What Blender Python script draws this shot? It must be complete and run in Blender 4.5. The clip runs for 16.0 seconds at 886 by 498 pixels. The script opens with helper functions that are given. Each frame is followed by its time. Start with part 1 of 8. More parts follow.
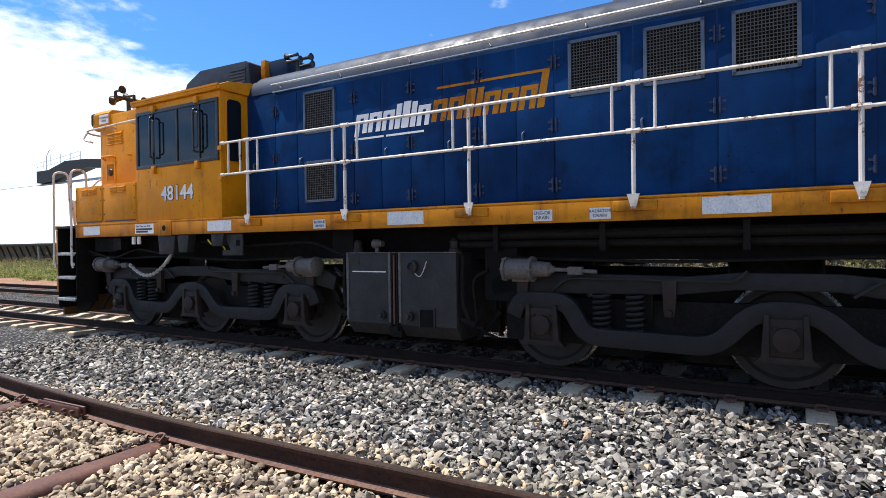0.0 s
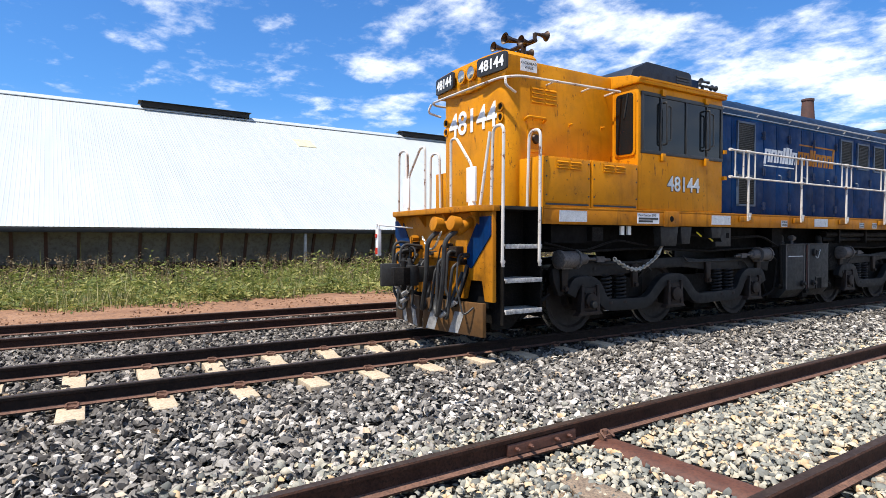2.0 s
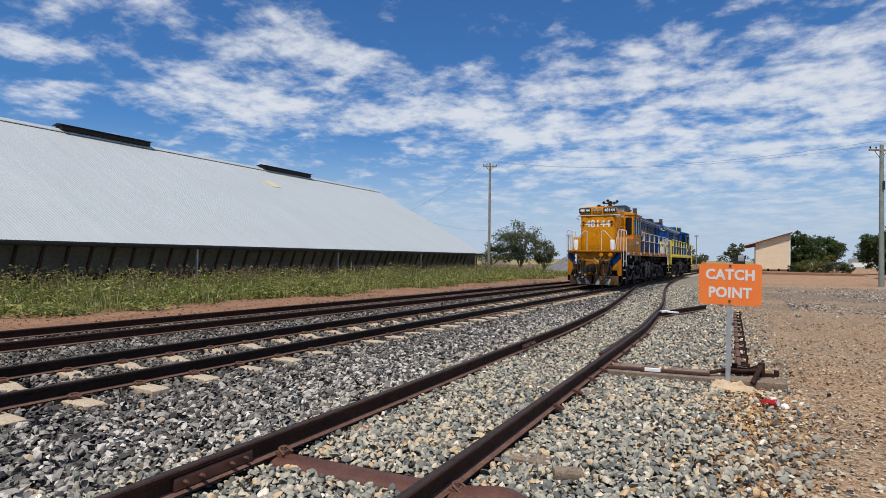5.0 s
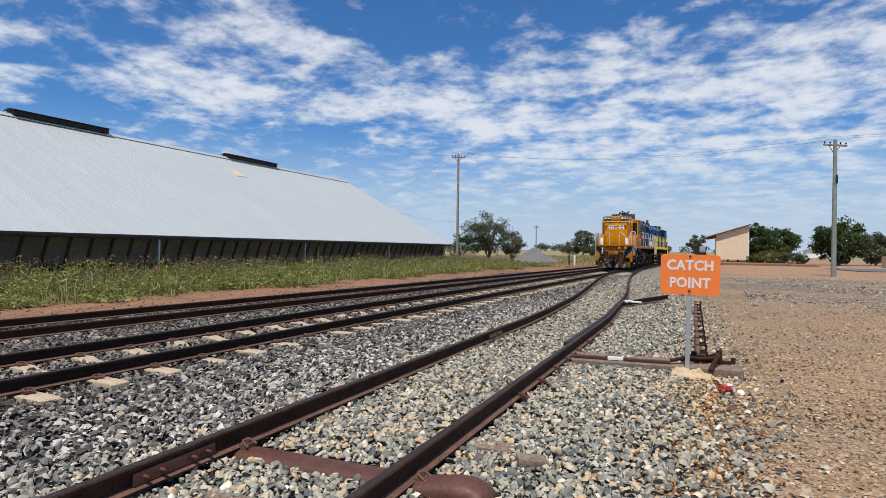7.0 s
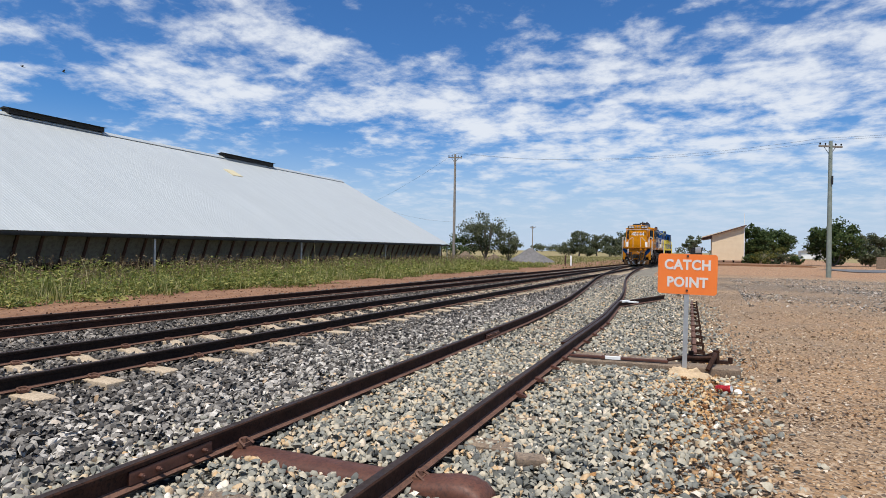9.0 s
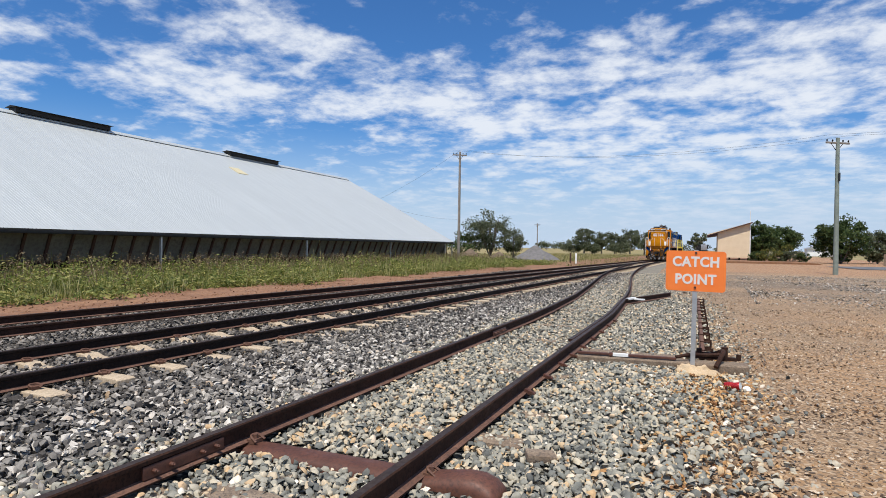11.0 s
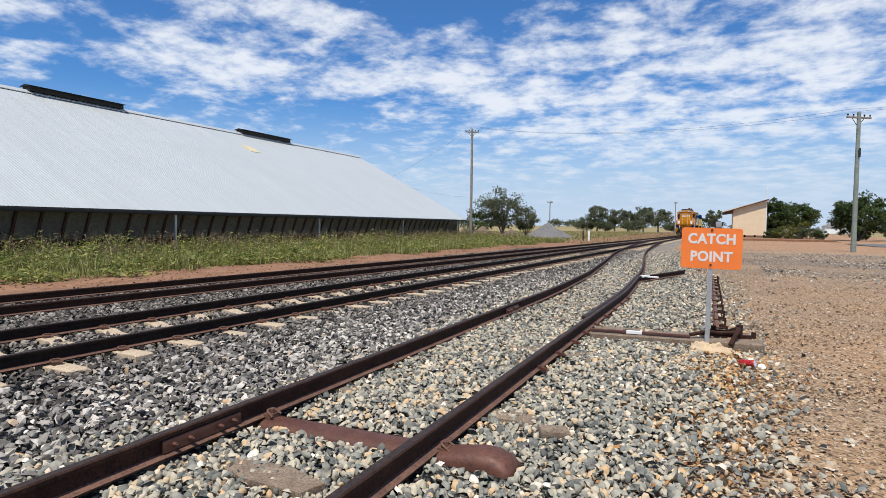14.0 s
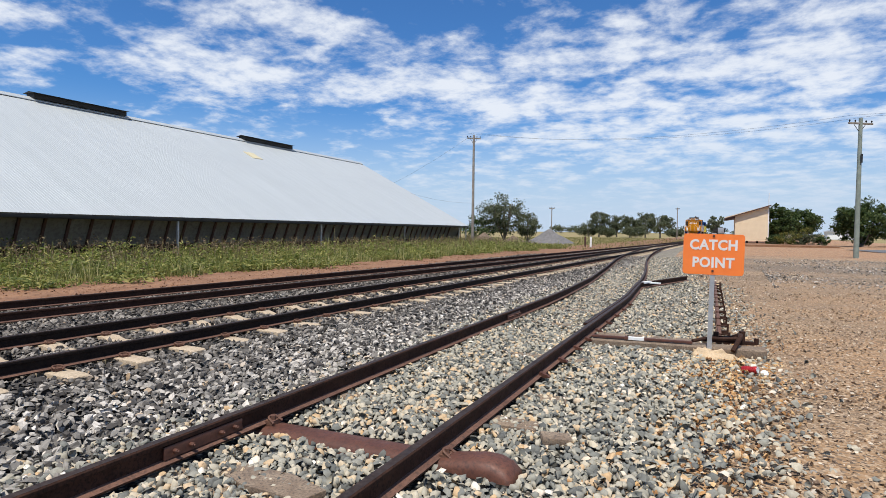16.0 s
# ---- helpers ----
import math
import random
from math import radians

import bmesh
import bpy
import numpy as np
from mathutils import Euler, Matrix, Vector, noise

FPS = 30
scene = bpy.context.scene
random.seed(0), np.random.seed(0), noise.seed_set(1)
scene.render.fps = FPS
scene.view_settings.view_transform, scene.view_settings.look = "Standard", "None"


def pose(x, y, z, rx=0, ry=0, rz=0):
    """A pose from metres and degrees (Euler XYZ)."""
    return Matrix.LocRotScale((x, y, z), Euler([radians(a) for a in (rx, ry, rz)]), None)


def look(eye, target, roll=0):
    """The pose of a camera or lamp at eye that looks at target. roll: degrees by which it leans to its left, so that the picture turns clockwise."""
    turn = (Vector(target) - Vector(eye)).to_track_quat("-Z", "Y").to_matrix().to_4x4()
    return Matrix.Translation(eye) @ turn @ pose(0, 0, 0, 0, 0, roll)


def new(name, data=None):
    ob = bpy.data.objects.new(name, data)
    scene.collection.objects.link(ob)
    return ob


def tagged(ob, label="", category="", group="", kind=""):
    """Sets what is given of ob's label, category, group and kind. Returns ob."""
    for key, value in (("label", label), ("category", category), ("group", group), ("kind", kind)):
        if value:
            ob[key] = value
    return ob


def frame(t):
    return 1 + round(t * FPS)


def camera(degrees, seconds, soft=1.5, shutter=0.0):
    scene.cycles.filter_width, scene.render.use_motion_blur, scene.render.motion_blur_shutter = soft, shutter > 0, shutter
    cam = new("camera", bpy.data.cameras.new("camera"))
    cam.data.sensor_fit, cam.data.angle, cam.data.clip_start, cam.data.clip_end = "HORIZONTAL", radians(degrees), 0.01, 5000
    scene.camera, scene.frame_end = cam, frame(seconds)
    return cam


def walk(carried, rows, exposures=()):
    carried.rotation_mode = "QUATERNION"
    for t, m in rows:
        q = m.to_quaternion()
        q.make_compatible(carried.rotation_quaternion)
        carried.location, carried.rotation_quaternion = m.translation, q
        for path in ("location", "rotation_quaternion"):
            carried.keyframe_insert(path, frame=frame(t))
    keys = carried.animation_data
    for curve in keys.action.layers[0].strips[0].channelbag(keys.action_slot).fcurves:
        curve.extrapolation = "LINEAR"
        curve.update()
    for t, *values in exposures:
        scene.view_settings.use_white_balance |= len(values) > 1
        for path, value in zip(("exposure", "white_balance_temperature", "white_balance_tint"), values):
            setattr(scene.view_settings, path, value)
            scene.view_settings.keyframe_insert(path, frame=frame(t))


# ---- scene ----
EXPO = [(0.0, 0.7), (0.6, 1.0), (1.2, 1.08), (1.6, 0.98), (2.2, 0.41), (3.0, -0.12), (5.0, -0.19), (8.0, -0.05), (16.0, 0.06)]
cam = camera(74.47, 16.0, 0.3)
# seconds, x, y, z, heading, tilt, roll
PATH = [
    (0.0, -0.280, -0.165, 1.411, 118.77, -0.53, 0.78),
    (0.5, -0.249, -0.084, 1.397, 104.73, 0.15, 0.47),
    (1.0, -0.210, 0.016, 1.419, 87.31, -0.45, 0.30),
    (1.5, -0.170, 0.107, 1.400, 70.20, -0.77, 0.19),
    (2.0, -0.180, 0.162, 1.408, 56.23, -0.97, 0.05),
    (2.5, -0.170, 0.213, 1.392, 46.36, -0.94, -0.16),
    (3.0, -0.123, 0.221, 1.399, 39.40, -0.89, -0.27),
    (3.5, -0.112, 0.231, 1.399, 34.64, -0.68, -0.46),
    (4.0, -0.098, 0.239, 1.398, 31.21, -0.23, -0.57),
    (4.5, -0.089, 0.233, 1.401, 28.73, 0.30, -0.65),
    (5.0, -0.094, 0.229, 1.402, 26.93, 0.80, -0.72),
    (7.5, -0.071, 0.241, 1.401, 23.64, -0.22, -0.83),
    (8.0, -0.072, 0.257, 1.396, 23.55, -0.25, -0.87),
    (8.5, -0.079, 0.258, 1.391, 23.54, -0.17, -0.88),
    (9.0, -0.094, 0.243, 1.386, 23.49, -0.03, -0.89),
    (11.5, -0.140, 0.219, 1.378, 24.08, -0.50, -0.83),
    (12.0, -0.150, 0.220, 1.377, 24.24, -1.08, -0.79),
    (12.5, -0.143, 0.226, 1.377, 24.55, -1.48, -0.74),
    (13.0, -0.154, 0.222, 1.378, 24.84, -1.88, -0.70),
    (13.5, -0.157, 0.227, 1.374, 25.02, -2.29, -0.73),
    (14.0, -0.147, 0.228, 1.373, 25.11, -2.46, -0.73),
    (14.5, -0.155, 0.223, 1.375, 25.11, -2.33, -0.77),
    (15.0, -0.149, 0.219, 1.375, 25.22, -2.14, -0.74),
    (15.5, -0.152, 0.217, 1.375, 25.27, -1.99, -0.75),
    (16.0, -0.143, 0.227, 1.374, 25.29, -1.86, -0.69),
]
walk(cam, [(t, pose(x, y, z, 90 + p, r, h)) for t, x, y, z, h, p, r in PATH],
     exposures=EXPO)

# ---- sky and sun ----
SUN_FROM = Vector((0.06, -0.45, 1.0)).normalized()
sun_elev = math.asin(SUN_FROM.z)
sun_rot = math.atan2(SUN_FROM.x, SUN_FROM.y)
world = bpy.data.worlds.new("sky")
scene.world = world
world.use_nodes = True
wn, wl = world.node_tree.nodes, world.node_tree.links
wn.clear()
w_out = wn.new("ShaderNodeOutputWorld")
w_bg = wn.new("ShaderNodeBackground")
w_sky = wn.new("ShaderNodeTexSky")
w_sky.sky_type = "NISHITA"
w_sky.sun_disc = False
w_sky.sun_elevation = sun_elev
w_sky.sun_rotation = sun_rot
w_sky.air_density, w_sky.dust_density, w_sky.ozone_density = 1.0, 0.6, 2.0
w_co = wn.new("ShaderNodeTexCoord")
w_sep = wn.new("ShaderNodeSeparateXYZ")
wl.new(w_co.outputs["Generated"], w_sep.inputs[0])


def wmath(op, a, b=None, c=None):
    n = wn.new("ShaderNodeMath")
    n.operation = op
    for i, v in enumerate((a, b, c)):
        if v is None:
            continue
        if isinstance(v, (int, float)):
            n.inputs[i].default_value = v
        else:
            wl.new(v, n.inputs[i])
    return n.outputs[0]


w_up = wmath("ADD", wmath("MAXIMUM", w_sep.outputs["Z"], 0.0), 0.16)
w_vec = wn.new("ShaderNodeCombineXYZ")
wl.new(wmath("DIVIDE", w_sep.outputs["X"], w_up), w_vec.inputs[0])
wl.new(wmath("DIVIDE", w_sep.outputs["Y"], w_up), w_vec.inputs[1])


def wnoise(scale, detail, rough, off, dist=0.0):
    m = wn.new("ShaderNodeMapping")
    m.inputs["Location"].default_value = off
    wl.new(w_vec.outputs[0], m.inputs["Vector"])
    n = wn.new("ShaderNodeTexNoise")
    n.inputs["Scale"].default_value, n.inputs["Detail"].default_value = scale, detail
    n.inputs["Roughness"].default_value, n.inputs["Distortion"].default_value = rough, dist
    wl.new(m.outputs[0], n.inputs["Vector"])
    return n.outputs["Fac"]


w_big = wnoise(0.55, 3, 0.5, (2.3, 1.1, 0))
w_mid = wnoise(4.4, 9, 0.58, (0.4, 3.0, 0), 0.2)
w_fine = wnoise(11.0, 7, 0.62, (5.0, 1.0, 0), 0.1)
w_sum = wmath("ADD", wmath("MULTIPLY", w_big, 0.35), wmath("ADD", wmath("MULTIPLY", w_mid, 0.80), wmath("MULTIPLY", w_fine, 0.40)))
# cloud banks and clear gaps on the cloud layer: place, radius, more or less cloud
BANKS = [
    (-1.76, 1.70, 0.24, 0.20), (-1.33, 1.39, 0.12, 0.14), (-1.95, 1.03, 0.08, 0.16), (-2.35, 1.28, 0.16, 0.14), (-1.13, 1.60, 0.13, 0.14),
    (-1.28, 2.07, 0.28, 0.12), (-0.86, 2.29, 0.28, 0.11), (-0.28, 2.11, 0.16, 0.12), (0.21, 2.35, 0.30, 0.12), (-0.68, 3.04, 0.70, 0.08),
    (-2.29, 1.55, 0.17, -0.16), (-1.58, 1.12, 0.16, 0.05), (-0.86, 1.58, 0.19, -0.16), (-0.36, 1.68, 0.14, -0.12), (-1.69, 2.23, 0.16, -0.08),
    (-1.35, -2.75, 0.85, 0.62), (-1.31, -1.45, 0.44, -0.25),
]
for bx, by, br, bk in BANKS:
    w_d = wn.new("ShaderNodeVectorMath")
    w_d.operation = "DISTANCE"
    wl.new(w_vec.outputs[0], w_d.inputs[0])
    w_d.inputs[1].default_value = (bx, by, 0)
    w_q = wmath("DIVIDE", w_d.outputs["Value"], br)
    w_sum = wmath("ADD", w_sum, wmath("MULTIPLY", wmath("EXPONENT", wmath("MULTIPLY", wmath("MULTIPLY", w_q, w_q), -0.7)), bk))
w_cov = wn.new("ShaderNodeMapRange")
w_cov.interpolation_type = "SMOOTHSTEP"
w_cov.inputs["From Min"].default_value, w_cov.inputs["From Max"].default_value = 0.73, 1.03
w_lean = wmath("ADD", wmath("MULTIPLY", w_sep.outputs["Y"], 0.05), wmath("MULTIPLY", w_sep.outputs["X"], 0.07))
wl.new(wmath("ADD", w_sum, w_lean), w_cov.inputs["Value"])
w_haze = wn.new("ShaderNodeMapRange")
w_haze.interpolation_type = "SMOOTHSTEP"
w_haze.inputs["From Min"].default_value, w_haze.inputs["From Max"].default_value = 0.0, 0.22
w_haze.inputs["To Min"].default_value, w_haze.inputs["To Max"].default_value = 0.95, 0.0
wl.new(w_sep.outputs["Z"], w_haze.inputs["Value"])
w_fac = wmath("MULTIPLY", w_cov.outputs[0], 0.88)
w_tint = wn.new("ShaderNodeMix")
w_tint.data_type, w_tint.blend_type = "RGBA", "MULTIPLY"
w_tint.inputs["Factor"].default_value = 1.0
w_tint.inputs["B"].default_value = (0.45, 0.88, 1.36, 1)
wl.new(w_sky.outputs[0], w_tint.inputs["A"])
w_mix = wn.new("ShaderNodeMix")
w_mix.data_type = "RGBA"
wl.new(w_fac, w_mix.inputs["Factor"])
wl.new(w_tint.outputs["Result"], w_mix.inputs["A"])
w_mix.inputs["B"].default_value = (9.5, 9.9, 10.5, 1)
w_air = wn.new("ShaderNodeMix")
w_air.data_type = "RGBA"
wl.new(w_haze.outputs[0], w_air.inputs["Factor"])
wl.new(w_mix.outputs["Result"], w_air.inputs["A"])
w_air.inputs["B"].default_value = (5.9, 7.2, 9.0, 1)
wl.new(w_air.outputs["Result"], w_bg.inputs["Color"])
w_bg.inputs["Strength"].default_value = 0.090
wl.new(w_bg.outputs[0], w_out.inputs["Surface"])

sun = new("sun", bpy.data.lights.new("sun", "SUN"))
sun.data.energy, sun.data.angle, sun.data.color = 5.0, radians(0.55), (1.0, 0.945, 0.855)
sun.matrix_world = look(SUN_FROM * 60, (0, 0, 0))


# ---- materials ----
class Mat:
    """A node material in the making."""

    def __init__(self, name, rough=0.6, metal=0.0, spec=0.5):
        self.m = bpy.data.materials.new(name)
        self.m.use_nodes = True
        self.n, self.l = self.m.node_tree.nodes, self.m.node_tree.links
        self.b = self.n["Principled BSDF"]
        self.b.inputs["Roughness"].default_value = rough
        self.b.inputs["Metallic"].default_value = metal
        self.b.inputs["Specular IOR Level"].default_value = spec
        self.co = self.n.new("ShaderNodeTexCoord").outputs["Object"]

    def mapped(self, scale):
        m = self.n.new("ShaderNodeMapping")
        m.inputs["Scale"].default_value = scale
        self.l.new(self.co, m.inputs["Vector"])
        return m.outputs[0]

    def noise(self, scale, detail=5, rough=0.6, stretch=None):
        t = self.n.new("ShaderNodeTexNoise")
        t.inputs["Scale"].default_value, t.inputs["Detail"].default_value = scale, detail
        t.inputs["Roughness"].default_value = rough
        self.l.new(self.mapped(stretch) if stretch else self.co, t.inputs["Vector"])
        return t.outputs["Fac"]

    def voronoi(self, scale, out="Distance"):
        t = self.n.new("ShaderNodeTexVoronoi")
        t.inputs["Scale"].default_value = scale
        self.l.new(self.co, t.inputs["Vector"])
        return t.outputs[out]

    def ramp(self, fac, stops):
        r = self.n.new("ShaderNodeValToRGB")
        e = r.color_ramp.elements
        while len(e) < len(stops):
            e.new(0.5)
        for el, (p, c) in zip(e, stops):
            el.position = p
            el.color = (*c, 1) if len(c) == 3 else c
        self.l.new(fac, r.inputs[0])
        return r.outputs[0]

    def span(self, fac, a, b, lo=0.0, hi=1.0):
        r = self.n.new("ShaderNodeMapRange")
        r.inputs["From Min"].default_value, r.inputs["From Max"].default_value = a, b
        r.inputs["To Min"].default_value, r.inputs["To Max"].default_value = lo, hi
        self.l.new(fac, r.inputs["Value"])
        return r.outputs[0]

    def mix(self, fac, a, b, blend="MIX"):
        x = self.n.new("ShaderNodeMix")
        x.data_type, x.blend_type = "RGBA", blend
        for key, v in (("Factor", fac), ("A", a), ("B", b)):
            if isinstance(v, (int, float)):
                x.inputs[key].default_value = v
            elif isinstance(v, tuple):
                x.inputs[key].default_value = (*v, 1)
            else:
                self.l.new(v, x.inputs[key])
        return x.outputs["Result"]

    def island(self):
        return self.n.new("ShaderNodeNewGeometry").outputs["Random Per Island"]

    def rand(self):
        return self.n.new("ShaderNodeObjectInfo").outputs["Random"]

    def axis(self, k):
        s = self.n.new("ShaderNodeSeparateXYZ")
        self.l.new(self.co, s.inputs[0])
        return s.outputs[k]

    def color(self, c):
        if isinstance(c, tuple):
            self.b.inputs["Base Color"].default_value = (*c, 1)
        else:
            self.l.new(c, self.b.inputs["Base Color"])
        return self

    def roughness(self, v):
        self.l.new(v, self.b.inputs["Roughness"])
        return self

    def bump(self, h, strength=0.4, dist=0.01):
        n = self.n.new("ShaderNodeBump")
        n.inputs["Strength"].default_value, n.inputs["Distance"].default_value = strength, dist
        self.l.new(h, n.inputs["Height"])
        self.l.new(n.outputs[0], self.b.inputs["Normal"])
        return self


def paint(name, base, dark, light, rough=0.42, dirt=0.5, spec=0.25, rust=0.0):
    """Weathered loco paint: sun-faded patches, runs of grime, rust blotches and fine orange peel."""
    m = Mat(name, rough, 0, spec)
    fade = m.span(m.noise(0.9, 4, 0.6), 0.35, 0.7)
    runs = m.span(m.noise(3.0, 6, 0.7, (2.2, 2.2, 0.25)), 0.54, 0.78)
    smears = m.span(m.noise(1.7, 7, 0.68), 0.50, 0.74)
    spots = m.span(m.noise(28, 3, 0.5), 0.66, 0.76)
    c = m.mix(fade, base, light)
    for w in (runs, smears, spots):
        c = m.mix(m.mix(1.0, w, (dirt, dirt, dirt), "MULTIPLY"), c, dark)
    if rust:
        w = m.span(m.noise(5.5, 9, 0.74), 0.63, 0.67, 0, rust)
        c = m.mix(w, c, (0.050, 0.018, 0.008))
        w = m.span(m.noise(13.0, 6, 0.7, (1.0, 1.0, 0.3)), 0.62, 0.68, 0, rust)
        c = m.mix(w, c, (0.11, 0.042, 0.014))
    m.color(c).roughness(m.span(m.noise(5, 4), 0.3, 0.7, rough - 0.08, rough + 0.2))
    return m.bump(m.noise(60, 3), 0.06, 0.004).m


def mottled(name, a, b, scale, rough=0.8, metal=0.0, bump=0.3, dist=0.006, fine=None, spec=0.5):
    m = Mat(name, rough, metal, spec)
    c = m.mix(m.span(m.noise(scale, 6, 0.65), 0.32, 0.68), a, b)
    if fine:
        c = m.mix(m.span(m.noise(scale * 9, 4, 0.6), 0.45, 0.72), c, fine)
    m.color(c).roughness(m.span(m.noise(scale * 3, 4), 0.3, 0.7, max(rough - 0.12, 0.05), min(rough + 0.12, 1)))
    return m.bump(m.noise(scale * 8, 5), bump, dist).m


YELLOW = paint("loco yellow paint", (0.56, 0.205, 0.002), (0.20, 0.068, 0.006), (0.68, 0.275, 0.004), 0.42, 0.5, 0.16, 0.8)
SILL_YELLOW = paint("grimy yellow sill paint", (0.40, 0.140, 0.005), (0.035, 0.015, 0.006), (0.52, 0.205, 0.009), 0.5, 0.8, 0.16, 0.9)
BLUE = paint("loco blue paint", (0.0010, 0.021, 0.085), (0.0012, 0.008, 0.024), (0.0025, 0.044, 0.158), 0.42, 0.8, 0.08)
BRIGHT_BLUE = paint("bright blue loco paint", (0.003, 0.045, 0.19), (0.003, 0.016, 0.06), (0.006, 0.070, 0.26), 0.4, 0.5, 0.15)
ROOF_BLUE = paint("faded blue roof paint", (0.003, 0.014, 0.042), (0.004, 0.008, 0.016), (0.008, 0.028, 0.070), 0.5, 0.6, 0.18)
NAVY = mottled("dull navy cover paint", (0.004, 0.008, 0.017), (0.009, 0.015, 0.030), 3.0, 0.5, 0, 0.15, 0.004, (0.02, 0.024, 0.03), 0.3)
FRAME_BLUE = mottled("dulled blue-grey grille frame", (0.035, 0.060, 0.105), (0.075, 0.105, 0.155), 5.0, 0.5, 0, 0.15)
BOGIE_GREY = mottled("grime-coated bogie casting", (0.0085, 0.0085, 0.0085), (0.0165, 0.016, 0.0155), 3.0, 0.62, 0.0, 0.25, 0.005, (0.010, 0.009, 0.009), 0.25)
CYL_GREY = mottled("pale dusty cylinder", (0.075, 0.066, 0.060), (0.125, 0.110, 0.098), 4.0, 0.7, 0, 0.25, 0.004, (0.05, 0.043, 0.038))
HINGE = mottled("grimy blue hinge", (0.004, 0.012, 0.04), (0.008, 0.02, 0.07), 9.0, 0.5, 0.0, 0.2)
LEMON = paint("lemon yellow paint", (0.85, 0.68, 0.03), (0.35, 0.25, 0.03), (0.88, 0.74, 0.10), 0.4, 0.35)
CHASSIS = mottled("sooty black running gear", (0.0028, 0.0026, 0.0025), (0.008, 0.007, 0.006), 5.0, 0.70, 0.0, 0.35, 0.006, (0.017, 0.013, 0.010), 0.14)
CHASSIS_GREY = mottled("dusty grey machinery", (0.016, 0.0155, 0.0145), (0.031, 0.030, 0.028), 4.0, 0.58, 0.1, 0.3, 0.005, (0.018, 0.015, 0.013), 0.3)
# shade of holes, grille backs and frame voids is put into this colour
VOID = mottled("near-black of unlit interiors", (0.003, 0.003, 0.003), (0.007, 0.0065, 0.006), 4.0, 0.85, 0, 0.2, 0.006, None, 0.15)
WHEEL = mottled("rolling steel wheel", (0.011, 0.008, 0.0065), (0.024, 0.016, 0.012), 6.0, 0.7, 0.1, 0.2)
TREAD = mottled("polished steel tread", (0.22, 0.21, 0.20), (0.34, 0.33, 0.31), 9.0, 0.3, 1.0, 0.1)
def rail_paint():
    """Off-white handrail paint, chipped to rust here and there."""
    m = Mat("chipped white handrail paint", 0.45)
    c = m.mix(m.span(m.noise(3.0, 5), 0.35, 0.7), (0.54, 0.495, 0.44), (0.68, 0.64, 0.585))
    c = m.mix(m.span(m.noise(6.5, 8, 0.75), 0.575, 0.61), c, (0.16, 0.07, 0.04))
    return m.color(c).bump(m.noise(30, 4), 0.15, 0.002).m


WHITE_RAIL = rail_paint()
WHITE = mottled("white paint", (0.74, 0.73, 0.70), (0.82, 0.82, 0.80), 3.0, 0.45, 0, 0.15)
SILVER = mottled("scuffed reflective strip", (0.50, 0.51, 0.52), (0.66, 0.67, 0.68), 7.0, 0.35, 0.2, 0.1, 0.003, (0.38, 0.38, 0.38))
BLACK = mottled("black paint", (0.012, 0.012, 0.012), (0.022, 0.021, 0.02), 8.0, 0.45, 0, 0.1)
RUBBER = mottled("dark rubber hose", (0.012, 0.012, 0.012), (0.035, 0.033, 0.03), 12.0, 0.6, 0, 0.2)
SCRAPED = mottled("scraped dirty steel", (0.16, 0.155, 0.15), (0.42, 0.41, 0.39), 9.0, 0.6, 0.2, 0.2)
GRILLE = mottled("grille wire", (0.05, 0.048, 0.045), (0.10, 0.095, 0.085), 14.0, 0.5, 0.6, 0.1)
GLASSY = Mat("tinted cab glass", 0.08, 0.0, 0.35).color((0.008, 0.011, 0.013)).m
LAMP_GLASS = Mat("lamp glass", 0.15, 0.75, 0.8).color((0.42, 0.42, 0.40)).m
RED_LENS = Mat("red lens", 0.2).color((0.5, 0.03, 0.015)).m
PLOUGH = paint("scraped plough paint", (0.035, 0.031, 0.028), (0.012, 0.010, 0.009), (0.17, 0.075, 0.015), 0.6, 0.8, 0.2, 0.5)
CHAIN = mottled("worn bright chain", (0.35, 0.33, 0.29), (0.55, 0.53, 0.48), 20.0, 0.4, 0.6, 0.2)
STEP = mottled("worn checker tread", (0.18, 0.17, 0.16), (0.62, 0.60, 0.56), 26.0, 0.5, 0.2, 0.6, 0.004)
HORN_BRASS = mottled("tarnished horn metal", (0.022, 0.013, 0.008), (0.07, 0.040, 0.020), 14.0, 0.45, 0.5, 0.2)
CHIMNEY = mottled("rusted exhaust stack", (0.12, 0.05, 0.035), (0.07, 0.04, 0.035), 8.0, 0.8, 0, 0.3)

RAIL_RUST = mottled("brown rusted rail", (0.034, 0.016, 0.011), (0.066, 0.031, 0.020), 6.0, 0.8, 0.0, 0.25, 0.004, (0.014, 0.009, 0.007), 0.15)
RAIL_DARK = mottled("dark oiled running rail", (0.007, 0.005, 0.0045), (0.016, 0.011, 0.009), 5.0, 0.7, 0.0, 0.2, 0.004, (0.03, 0.017, 0.012), 0.15)
RUST_RED = mottled("red rusted steel", (0.080, 0.029, 0.018), (0.135, 0.052, 0.031), 5.0, 0.62, 0.1, 0.3, 0.004, (0.055, 0.024, 0.017))
CLIP_RUST = mottled("rusty clip", (0.10, 0.045, 0.03), (0.16, 0.08, 0.05), 14.0, 0.75, 0.1, 0.3)
RAIL_TOP = mottled("dull rail head", (0.020, 0.012, 0.009), (0.046, 0.029, 0.021), 4.0, 0.55, 0.15, 0.1, 0.002, (0.065, 0.045, 0.034), 0.25)
